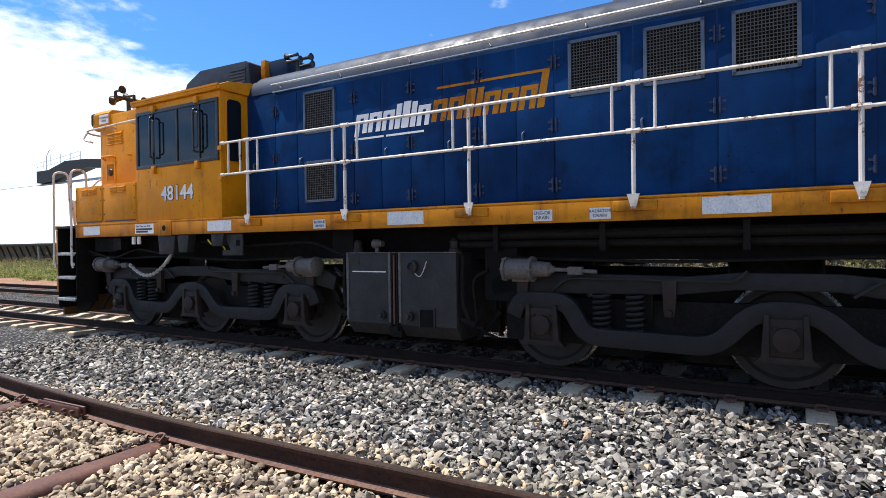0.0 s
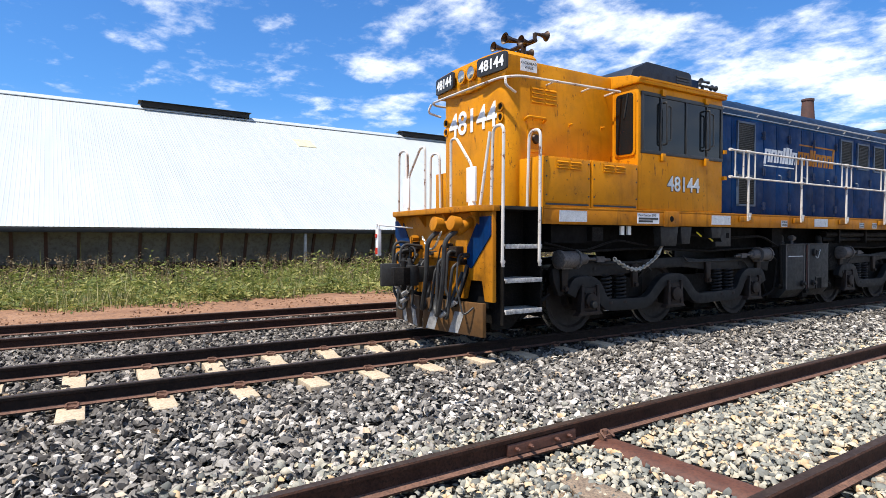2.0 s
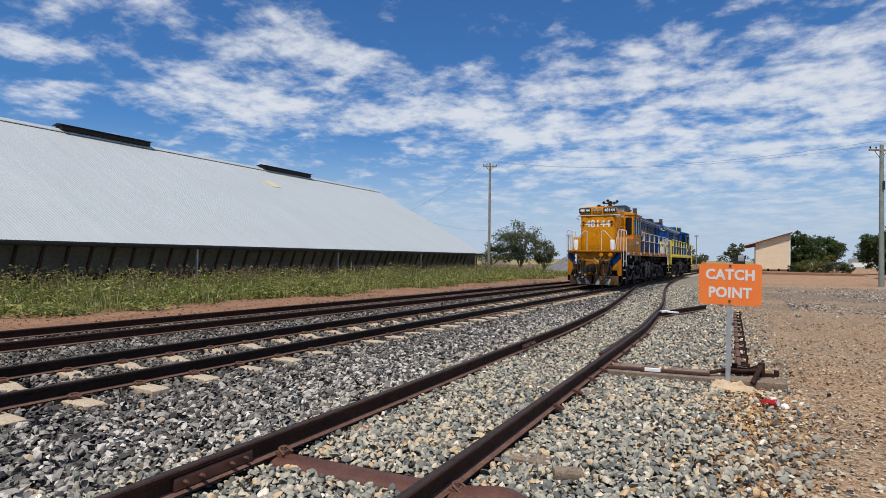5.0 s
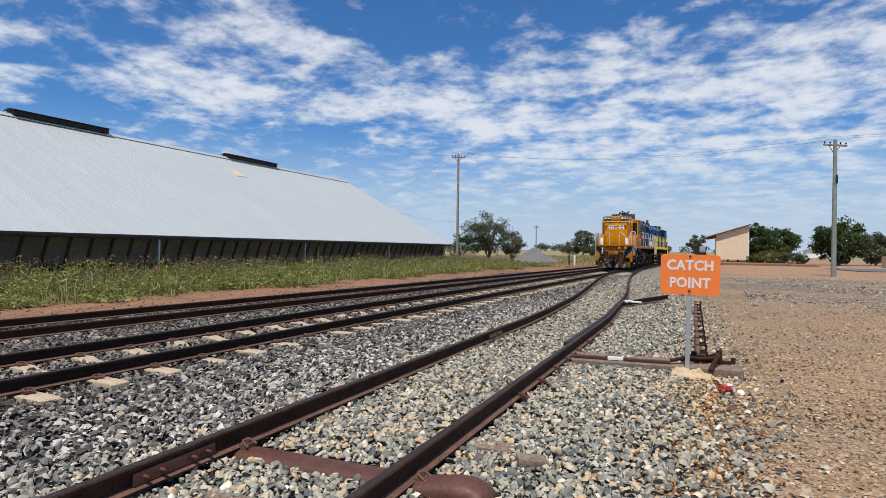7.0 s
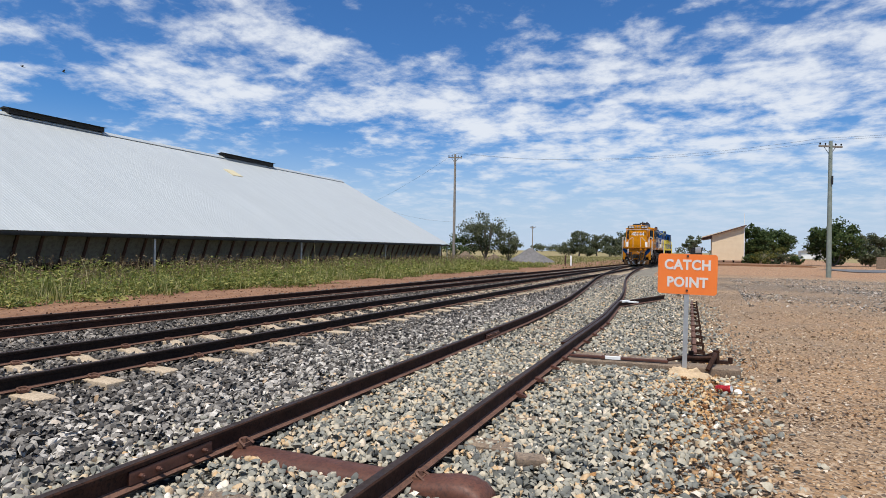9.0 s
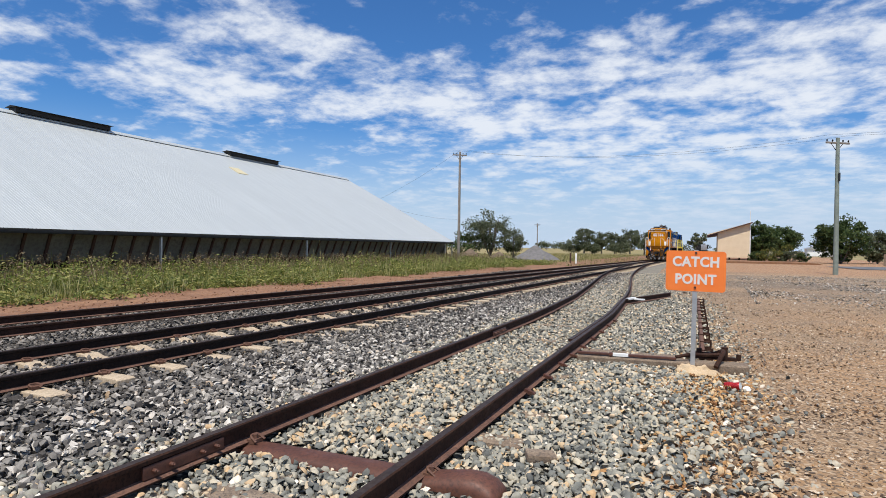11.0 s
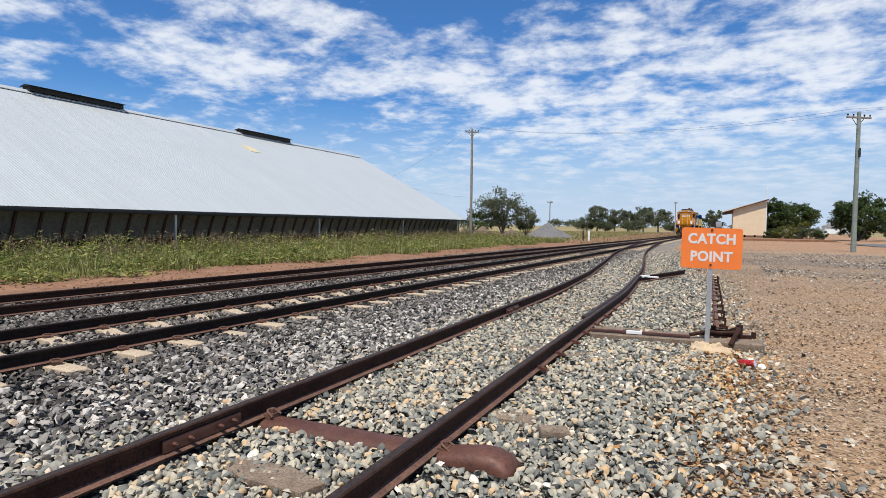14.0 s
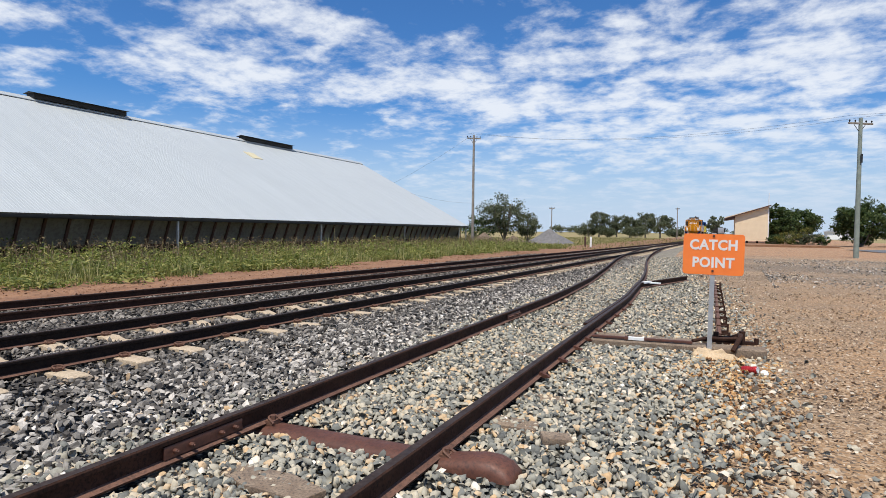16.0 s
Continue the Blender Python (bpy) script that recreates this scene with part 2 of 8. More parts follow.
CONCRETE = mottled("sandy concrete sleeper", (0.40, 0.305, 0.20), (0.54, 0.43, 0.30), 5.0, 0.85, 0, 0.3, 0.005, (0.27, 0.205, 0.14))
RAIL_FOOT = mottled("dusty red rail foot", (0.10, 0.046, 0.030), (0.17, 0.085, 0.056), 5.0, 0.85, 0, 0.3, 0.004, (0.05, 0.026, 0.019))
OILY_RUST = mottled("oily rust-brown casting", (0.010, 0.0075, 0.006), (0.035, 0.020, 0.013), 4.0, 0.6, 0.1, 0.3, 0.006, (0.014, 0.012, 0.011), 0.25)
OLD_WOOD = mottled("weathered grey-brown sleeper timber", (0.165, 0.112, 0.074), (0.30, 0.225, 0.155), 7.0, 0.9, 0, 0.6, 0.01, (0.07, 0.055, 0.045))
ORANGE = mottled("orange sign face", (0.83, 0.185, 0.030), (0.87, 0.215, 0.038), 4.0, 0.45, 0, 0.05)
SIGN_WHITE = mottled("dulled white sign lettering", (0.66, 0.62, 0.585), (0.72, 0.68, 0.645), 4.0, 0.5, 0, 0.05)
GALV = mottled("galvanised steel", (0.38, 0.39, 0.40), (0.52, 0.53, 0.54), 7.0, 0.42, 0.55, 0.1)
TIMBER_POLE = mottled("weathered pole timber", (0.17, 0.145, 0.12), (0.28, 0.245, 0.21), 3.0, 0.9, 0, 0.5)
GREEN_POLE = mottled("green-grey treated pole", (0.16, 0.19, 0.16), (0.25, 0.28, 0.24), 3.0, 0.9, 0, 0.4)
CREAM = mottled("cream weatherboard paint", (0.74, 0.57, 0.37), (0.80, 0.635, 0.43), 1.2, 0.7, 0, 0.2)
SPOIL = mottled("grey gravel heap", (0.115, 0.108, 0.105), (0.18, 0.17, 0.165), 2.5, 0.95, 0, 0.6, 0.05)
EARTH = mottled("bare reddish earth", (0.19, 0.088, 0.042), (0.31, 0.165, 0.085), 1.1, 0.95, 0, 0.8, 0.04, (0.13, 0.065, 0.036))
DULL_EARTH = mottled("dull brown spoil earth", (0.13, 0.092, 0.062), (0.22, 0.16, 0.11), 1.6, 0.95, 0, 0.8, 0.05, (0.09, 0.07, 0.05))
CAN_RED = mottled("crushed red can", (0.38, 0.015, 0.02), (0.46, 0.03, 0.03), 20.0, 0.3, 0.3, 0.2)
CEMENT = mottled("rough cement footing", (0.50, 0.36, 0.21), (0.63, 0.48, 0.31), 14.0, 0.95, 0, 0.6, 0.015, (0.42, 0.31, 0.2))


def stone_mat(name, stops, rough=0.82, sandy=False, oily=False):
    m = Mat(name, rough, 0, 0.3)
    c = m.ramp(m.island(), stops)
    if sandy:
        c = m.mix(m.span(m.axis(1), -0.5, -3.5, 0.0, 0.6), c, m.mix(m.island(), (0.20, 0.125, 0.07), (0.62, 0.46, 0.30)))
    if oily:
        # brake dust and oil on the main line and between it and the loop
        off = m.n.new("ShaderNodeMath")
        off.operation = "MULTIPLY_ADD"
        m.l.new(m.axis(1), off.inputs[0])
        off.inputs[1].default_value = -0.0313
        m.l.new(m.axis(0), off.inputs[2])
        c = m.mix(m.span(off.outputs[0], -6.6, -4.9, 0.62, 0.0), c, m.mix(1.0, c, (0.34, 0.31, 0.29), "MULTIPLY"))
    c = m.mix(m.span(m.noise(45, 4, 0.65), 0.42, 0.75, 0.0, 0.55), c, m.mix(1.0, c, (0.62, 0.58, 0.54), "MULTIPLY"))
    return m.color(c).bump(m.noise(110, 3), 0.35, 0.003).m


GREY_STONE = stone_mat("grey crushed ballast", [(0.0, (0.055, 0.048, 0.043)), (0.35, (0.150, 0.138, 0.124)), (0.62, (0.275, 0.252, 0.222)), (0.84, (0.46, 0.422, 0.370)), (0.96, (0.68, 0.63, 0.56)), (1.0, (0.42, 0.29, 0.17))], 0.82, False, True)
TAN_STONE = stone_mat("greenish tan ballast", [(0.0, (0.095, 0.097, 0.090)), (0.28, (0.215, 0.215, 0.188)), (0.60, (0.36, 0.335, 0.268)), (0.84, (0.52, 0.455, 0.340)), (0.95, (0.54, 0.36, 0.19)), (1.0, (0.78, 0.72, 0.62))], 0.82, True)
PEBBLE = stone_mat("tan and red pebbles", [(0.0, (0.10, 0.075, 0.058)), (0.25, (0.22, 0.145, 0.092)), (0.55, (0.38, 0.26, 0.155)), (0.82, (0.52, 0.39, 0.265)), (0.95, (0.64, 0.55, 0.43)), (1.0, (0.17, 0.165, 0.16))])
OCHRE = stone_mat("orange ochre chips", [(0.0, (0.22, 0.10, 0.04)), (0.4, (0.46, 0.25, 0.10)), (0.75, (0.62, 0.40, 0.19)), (1.0, (0.70, 0.56, 0.36))])


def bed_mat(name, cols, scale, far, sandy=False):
    """Ground under and beyond the loose stones: cells of stone colour, with shade painted into the gaps."""
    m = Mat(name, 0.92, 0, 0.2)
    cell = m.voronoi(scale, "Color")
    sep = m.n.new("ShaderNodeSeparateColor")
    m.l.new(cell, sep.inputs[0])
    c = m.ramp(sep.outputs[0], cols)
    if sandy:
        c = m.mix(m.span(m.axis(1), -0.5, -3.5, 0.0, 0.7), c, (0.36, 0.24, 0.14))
    # cell edges go near-black to imitate the shade between stones
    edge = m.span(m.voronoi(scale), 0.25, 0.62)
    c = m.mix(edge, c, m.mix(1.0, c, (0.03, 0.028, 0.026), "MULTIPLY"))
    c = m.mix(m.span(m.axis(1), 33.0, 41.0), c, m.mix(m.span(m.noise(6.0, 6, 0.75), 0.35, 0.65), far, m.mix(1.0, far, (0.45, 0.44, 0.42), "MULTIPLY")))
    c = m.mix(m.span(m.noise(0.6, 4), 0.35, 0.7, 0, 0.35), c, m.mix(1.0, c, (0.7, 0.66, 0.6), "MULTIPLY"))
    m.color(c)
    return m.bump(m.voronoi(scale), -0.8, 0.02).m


# ramps darkened so bare bed between the loose stones shows as shade
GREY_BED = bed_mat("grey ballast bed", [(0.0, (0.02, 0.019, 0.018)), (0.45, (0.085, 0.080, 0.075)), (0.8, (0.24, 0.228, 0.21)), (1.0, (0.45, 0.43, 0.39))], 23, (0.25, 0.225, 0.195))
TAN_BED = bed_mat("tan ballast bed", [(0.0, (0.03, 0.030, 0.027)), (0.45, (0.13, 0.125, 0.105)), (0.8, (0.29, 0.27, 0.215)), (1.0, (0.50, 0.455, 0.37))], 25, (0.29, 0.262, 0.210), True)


def dirt_mat():
    m = Mat("red-brown gravel dirt", 0.95, 0, 0.2)
    c = m.mix(m.span(m.noise(0.22, 6, 0.65), 0.38, 0.60), (0.34, 0.195, 0.092), (0.26, 0.172, 0.100))
    far = m.mix(m.span(m.noise(0.11, 5, 0.6, (0.5, 1.6, 1.0)), 0.46, 0.60), (0.130, 0.103, 0.080), (0.33, 0.225, 0.135))
    c = m.mix(m.span(m.axis(1), 13.0, 30.0), c, far)
    c = m.mix(m.span(m.noise(1.3, 5, 0.7), 0.48, 0.66, 0.0, 0.55), c, (0.17, 0.125, 0.09))
    c = m.mix(m.span(m.axis(1), 42.0, 50.0, 0.0, 0.9), c, (0.37, 0.195, 0.098))
    sep = m.n.new("ShaderNodeSeparateColor")
    m.l.new(m.voronoi(42, "Color"), sep.inputs[0])
    c = m.mix(m.span(sep.outputs[0], 0.5, 1.0, 0, 0.8), c, (0.47, 0.36, 0.25))
    c = m.mix(m.span(sep.outputs[1], 0.55, 0.95, 0, 0.9), c, (0.085, 0.062, 0.046))
    m.color(c)
    return m.bump(m.voronoi(42), -0.9, 0.018).m


def field_mat():
    m = Mat("dry grassland", 0.95, 0, 0.2)
    c = m.mix(m.span(m.noise(0.05, 6, 0.6), 0.4, 0.6), (0.33, 0.24, 0.13), (0.24, 0.21, 0.09))
    c = m.mix(m.span(m.noise(0.8, 5, 0.7), 0.45, 0.7), c, (0.16, 0.16, 0.06))
    m.color(c)
    return m.bump(m.noise(3, 6), 0.6, 0.05).m


DIRT, FIELD = dirt_mat(), field_mat()


def roof_mat():
    m = Mat("zincalume roof sheet", 0.42, 0.15, 0.5)
    lines = m.span(m.noise(1.0, 4, 0.6, (0.15, 2.6, 0.15)), 0.35, 0.7)
    c = m.mix(lines, (0.45, 0.472, 0.462), (0.50, 0.522, 0.512))
    c = m.mix(m.span(m.noise(0.22, 5), 0.45, 0.75, 0, 0.4), c, (0.415, 0.434, 0.428))
    seams = m.span(m.noise(1.0, 2, 0.5, (0.9, 0.02, 0.9)), 0.56, 0.60, 0, 0.15)
    c = m.mix(seams, c, (0.42, 0.44, 0.44))
    m.color(c)
    return m.m


ROOF_SHEET = roof_mat()
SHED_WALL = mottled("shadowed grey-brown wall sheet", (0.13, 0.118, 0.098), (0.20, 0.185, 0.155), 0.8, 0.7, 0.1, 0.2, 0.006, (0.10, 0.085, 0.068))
RIB_RED = mottled("red-brown steel rib", (0.055, 0.024, 0.018), (0.085, 0.038, 0.026), 3.0, 0.7, 0.1, 0.2)
SKYLIGHT = mottled("yellowed skylight sheet", (0.55, 0.47, 0.28), (0.62, 0.55, 0.36), 2.0, 0.5, 0, 0.1)


def leaf_mat(name, a, b, c):
    m = Mat(name, 0.6, 0, 0.3)
    m.color(m.ramp(m.island(), [(0.0, a), (0.6, b), (1.0, c)]))
    # thin leaves let part of the light through
    tr = m.n.new("ShaderNodeBsdfTranslucent")
    ms = m.n.new("ShaderNodeMixShader")
    ms.inputs[0].default_value = 0.38
    m.l.new(m.b.inputs["Base Color"].links[0].from_socket, tr.inputs["Color"])
    m.l.new(m.b.outputs[0], ms.inputs[1])
    m.l.new(tr.outputs[0], ms.inputs[2])
    m.l.new(ms.outputs[0], m.n["Material Output"].inputs["Surface"])
    return m.m


STRAW = leaf_mat("brown seed stalks", (0.12, 0.085, 0.05), (0.20, 0.14, 0.08), (0.36, 0.28, 0.15))
WEED = leaf_mat("broad green weeds", (0.075, 0.105, 0.022), (0.19, 0.215, 0.050), (0.42, 0.38, 0.13))
GRASS = leaf_mat("green and straw grass", (0.085, 0.115, 0.025), (0.23, 0.245, 0.065), (0.62, 0.54, 0.28))
DRY_GRASS = leaf_mat("bleached dry grass", (0.12, 0.13, 0.04), (0.26, 0.24, 0.085), (0.50, 0.41, 0.20))
LEAF = leaf_mat("dull green leaves", (0.055, 0.072, 0.034), (0.115, 0.132, 0.070), (0.20, 0.205, 0.125))
LEAF_DARK = leaf_mat("dark green leaves", (0.024, 0.046, 0.012), (0.060, 0.095, 0.026), (0.125, 0.155, 0.052))
LEAF_LIME = leaf_mat("yellow-green shrub leaves", (0.06, 0.075, 0.015), (0.14, 0.14, 0.03), (0.26, 0.22, 0.06))
BARK = mottled("grey bark", (0.10, 0.085, 0.07), (0.18, 0.155, 0.13), 5.0, 0.95, 0, 0.6, 0.02)


# ---- mesh tools ----
class Geo:
    """Collects simple solids into one mesh."""

    def __init__(self):
        self.v, self.f = [], []

    def add(self, vs, fs):
        k = len(self.v)
        self.v += [tuple(p) for p in vs]
        self.f += [tuple(i + k for i in f) for f in fs]
        return self

    def box(self, x0, x1, y0, y1, z0, z1):
        vs = [(x, y, z) for z in (z0, z1) for x, y in ((x0, y0), (x1, y0), (x1, y1), (x0, y1))]
        return self.add(vs, [(3, 2, 1, 0), (4, 5, 6, 7), (0, 1, 5, 4), (1, 2, 6, 5), (2, 3, 7, 6), (3, 0, 4, 7)])

    def prism(self, pts, axis, a, b):
        """Extrudes a profile (counted round) along an axis from a to b; the profile's two numbers are the other axes in order."""
        def at(p, c):
            return (c, p[0], p[1]) if axis == "x" else (p[0], c, p[1]) if axis == "y" else (p[0], p[1], c)
        n = len(pts)
        vs = [at(p, a) for p in pts] + [at(p, b) for p in pts]
        fs = [tuple(range(n - 1, -1, -1)), tuple(range(n, 2 * n))]
        fs += [(i, (i + 1) % n, n + (i + 1) % n, n + i) for i in range(n)]
        return self.add(vs, fs)

    def rod(self, p, q, r, seg=8, r2=None):
        p, q = Vector(p), Vector(q)
        d = (q - p).normalized()
        e = d.orthogonal().normalized()
        g = d.cross(e)
        r2 = r if r2 is None else r2
        vs = []
        for c, rr in ((p, r), (q, r2)):
            for i in range(seg):
                t = 2 * math.pi * i / seg
                vs.append(c + (e * math.cos(t) + g * math.sin(t)) * rr)
        fs = [tuple(range(seg - 1, -1, -1)), tuple(range(seg, 2 * seg))]
        fs += [(i, (i + 1) % seg, seg + (i + 1) % seg, seg + i) for i in range(seg)]
        return self.add(vs, fs)

    def tube(self, pts, r, seg=8):
        pts = [Vector(p) for p in pts]
        n = len(pts)
        vs = []
        e = None
        for i, p in enumerate(pts):
            d = (pts[min(i + 1, n - 1)] - pts[max(i - 1, 0)]).normalized()
            e = d.orthogonal().normalized() if e is None else (e - d * e.dot(d)).normalized()
            g = d.cross(e)
            for k in range(seg):
                t = 2 * math.pi * k / seg
                vs.append(p + (e * math.cos(t) + g * math.sin(t)) * r)
        fs = [tuple(range(seg - 1, -1, -1)), tuple(range((n - 1) * seg, n * seg))]
        for i in range(n - 1):
            for k in range(seg):
                a, b = i * seg + k, i * seg + (k + 1) % seg
                fs.append((a, b, b + seg, a + seg))
        return self.add(vs, fs)

    def lathe(self, c, axis, prof, seg=20):
        """Turns a profile of (along, radius) round an axis through c."""
        vs, n = [], len(prof)
        for h, r in prof:
            for k in range(seg):
                t = 2 * math.pi * k / seg
                a, b = r * math.cos(t), r * math.sin(t)
                o = (h, a, b) if axis == "x" else (b, h, a) if axis == "y" else (a, b, h)
                vs.append((c[0] + o[0], c[1] + o[1], c[2] + o[2]))
        fs = [tuple(range(seg - 1, -1, -1)), tuple(range((n - 1) * seg, n * seg))]
        for i in range(n - 1):
            for k in range(seg):
                a, b = i * seg + k, i * seg + (k + 1) % seg
                fs.append((a, b, b + seg, a + seg))
        return self.add(vs, fs)


def bend(pts, r=0.06, k=4):
    """Rounds the corners of a polyline."""
    pts = [Vector(p) for p in pts]
    out = [pts[0]]
    for a, b, c in zip(pts, pts[1:], pts[2:]):
        ra = min(r, (a - b).length * 0.45, (c - b).length * 0.45)
        p, q = b + (a - b).normalized() * ra, b + (c - b).normalized() * ra
        for i in range(k + 1):
            t = i / k
            out.append(p * (1 - t) ** 2 + b * 2 * t * (1 - t) + q * t * t)
    return out + [pts[-1]]


def mesh_of(name, geo, mat, smooth=True, bevel=0.0, angle=35):
    me = bpy.data.meshes.new(name)
    me.from_pydata(geo.v, [], geo.f)
    bm = bmesh.new()
    bm.from_mesh(me)
    bmesh.ops.recalc_face_normals(bm, faces=bm.faces)
    if bevel:
        sharp = [e for e in bm.edges if len(e.link_faces) == 2 and e.calc_face_angle(0) > radians(50)]
        bmesh.ops.bevel(bm, geom=sharp, offset=bevel, segments=2, profile=0.6, affect="EDGES", clamp_overlap=True)
    bm.to_mesh(me)
    bm.free()
    me.materials.append(mat)
    if smooth:
        me.shade_smooth()
        me.set_sharp_from_angle(angle=radians(angle))
    return me


def part(name, geo, mat, parent=None, label="", bevel=0.0, smooth=True):
    ob = new(name, mesh_of(name, geo, mat, smooth, bevel))
    ob.parent = parent
    return tagged(ob, label)


def empty(name, label, category, group="", m=None, kind=""):
    ob = new(name)
    if m is not None:
        ob.matrix_basis = m
    return tagged(ob, label, category, group, kind)


def text_mesh(name, body, size, mat, depth=0.003, space=1.0, bold=0.0):
    cu = bpy.data.curves.new(name, "FONT")
    cu.body, cu.size, cu.extrude, cu.align_x, cu.align_y = body, size, depth, "CENTER", "CENTER"
    cu.space_character, cu.offset, cu.resolution_u = space, bold, 3
    tmp = bpy.data.objects.new(name, cu)
    me = bpy.data.meshes.new_from_object(tmp)
    bpy.data.objects.remove(tmp)
    bpy.data.curves.remove(cu)
    me.materials.clear()
    me.materials.append(mat)
    return me


def fast_mesh(name, verts, faces, mat, smooth=False):
    """verts (n, 3), faces (m, 3 or 4) as arrays."""
    me = bpy.data.meshes.new(name)
    k = faces.shape[1]
    me.vertices.add(len(verts))
    me.vertices.foreach_set("co", verts.astype(np.float32).ravel())
    me.loops.add(faces.size)
    me.loops.foreach_set("vertex_index", faces.astype(np.int32).ravel())
    me.polygons.add(len(faces))
    me.polygons.foreach_set("loop_start", np.arange(0, faces.size, k, dtype=np.int32))
    me.polygons.foreach_set("use_smooth", np.full(len(faces), smooth, dtype=bool))
    me.update(calc_edges=True)
    me.materials.append(mat)
    return me


# ---- plan of the tracks: the siding runs along y; the main line leans a little from it ----
GAUGE = 1.505


def far_bend(y):
    return -0.00012 * max(0.0, y - 40.0) ** 2 if y < 140 else -1.2 - 0.024 * (y - 140)


def main_x(y):
    return -7.434 + 0.0313 * y + far_bend(y)


def smooth_table(table, y):
    if y <= table[0][0]:
        return table[0][1]
    for (a, p), (b, q) in zip(table, table[1:]):
        if y <= b:
            t = (y - a) / (b - a)
            return p + (q - p) * t
    return table[-1][1]


def siding_x(y):
    if y < 13:
        return -2.604 - 0.012 * max(0.0, -3.0 - y) ** 2
    d = smooth_table([(13, 4.424), (18, 4.02), (24, 3.28), (32, 2.21), (38, 1.58), (44, 1.06), (50, 0.6), (56, 0.25), (62, 0.0), (90, 0.0)], y)
    return main_x(y) + d


def third_x(y):
    d = smooth_table([(-60, -3.55), (0, -3.85), (8, -3.65), (20, -3.12), (34, -2.65), (50, -2.05), (70, -1.3), (90, -0.6), (110, 0.0)], y)
    return main_x(y) + d


def rail_profile():
    """Half of a flat-bottom rail, head at height 0."""
    return [(-0.068, -0.158), (0.068, -0.158), (0.068, -0.146), (0.012, -0.128), (0.010, -0.046), (0.035, -0.036), (0.036, -0.010), (0.028, 0.0),
            (-0.028, 0.0), (-0.036, -0.010), (-0.035, -0.036), (-0.010, -0.046), (-0.012, -0.128), (-0.068, -0.146)]


def sweep_rail(xf, ys, dx):
    """A rail along x = xf(y) + dx."""
    prof = rail_profile()
    n = len(prof)
    vs, fs = [], []
    for y in ys:
        c = xf(y) + dx
        vs += [(c + px, y, pz) for px, pz in prof]
    for i in range(len(ys) - 1):
        for k in range(n):
            a, b = i * n + k, i * n + (k + 1) % n
            fs.append((a, b, b + n, a + n))
    fs += [tuple(range(n - 1, -1, -1)), tuple(range((len(ys) - 1) * n, len(ys) * n))]
    return vs, fs


def make_rail(name, xf, ys, dx, mat, parent, label=""):
    vs, fs = sweep_rail(xf, ys, dx)
    g = Geo().add(vs, fs)
    ob = part(name, g, mat, parent, label)
    me = ob.data
    me.materials.append(RAIL_TOP)
    me.materials.append(RAIL_FOOT)
    for p in me.polygons:
        if p.normal.z > 0.9 and abs(p.center.z) < 0.002:
            p.material_index = 1
        elif p.normal.z > 0.7 and -0.147 < p.center.z < -0.127:
            p.material_index = 2
    return ob


def steps(a, b, d):
    n = max(2, int(round((b - a) / d)) + 1)
    return [a + (b - a) * i / (n - 1) for i in range(n)]


main_track = empty("railway_track", "dark running rails of the main line on sandy concrete sleepers", "railway track", kind="structure")
siding_track = empty("railway_track", "rust-brown siding rails on steel and old timber sleepers", "railway track", kind="structure")
third_track = empty("railway_track", "rusty loop track half sunk in grey ballast", "railway track", kind="structure")
long_y = steps(-70, 60, 5) + steps(66, 320, 8)
for s in (-1, 1):
    make_rail("rail", main_x, long_y, s * GAUGE / 2, RAIL_DARK, main_track)
    make_rail("rail", third_x, steps(-70, 106, 4), s * GAUGE / 2, RAIL_RUST, third_track)
make_rail("rail", siding_x, steps(-24, -2, 1) + steps(0, 10, 5) + steps(12, 60, 2), -GAUGE / 2, RAIL_RUST, siding_track)
# the right-hand rail runs on straight into the catch point and stops clear of the track; a switch blade leads back to the siding


def catch_x(y):
    return siding_x(y) if y < 17.0 else siding_x(17.0) + 0.30 * (y - 17.0)


def blade_x(y):
    o = -0.078 if y < 17 else -0.078 + 0.078 * min(1.0, (y - 17) / 4)
    return siding_x(y) + o


make_rail("rail", catch_x, steps(-24, -2, 1) + steps(0, 9, 3) + steps(10, 16.5, 1) + steps(17, 20.4, 0.5), GAUGE / 2, RAIL_RUST, siding_track)
make_rail("switch_blade", blade_x, steps(9.1, 60, 1.5), GAUGE / 2, RAIL_RUST, siding_track, "dark switch blade of the catch point")

# main line sleepers
g = Geo()
g.prism([(-1.24, -0.30), (1.24, -0.30), (1.24, -0.175), (1.20, -0.160), (0.55, -0.160), (0.4, -0.20), (-0.4, -0.20), (-0.55, -0.160), (-1.20, -0.160), (-1.24, -0.175)], "y", -0.115, 0.115)
sleeper_mesh = mesh_of("sleeper", g, CONCRETE, True, 0.012)
g = Geo()
for s in (-1, 1):
    for e in (-1, 1):
        c = s * GAUGE / 2 + e * 0.105
        g.box(c - 0.035, c + 0.035, -0.045, 0.045, -0.165, -0.135)
        g.tube(bend([(c + e * 0.045, -0.05, -0.135), (c - e * 0.035, -0.05, -0.118), (c - e * 0.035, 0.05, -0.118), (c + e * 0.045, 0.05, -0.135), (c + e * 0.045, 0.02, -0.15)], 0.03, 3), 0.011, 6)
clip_mesh = mesh_of("rail_clip", g, CLIP_RUST)
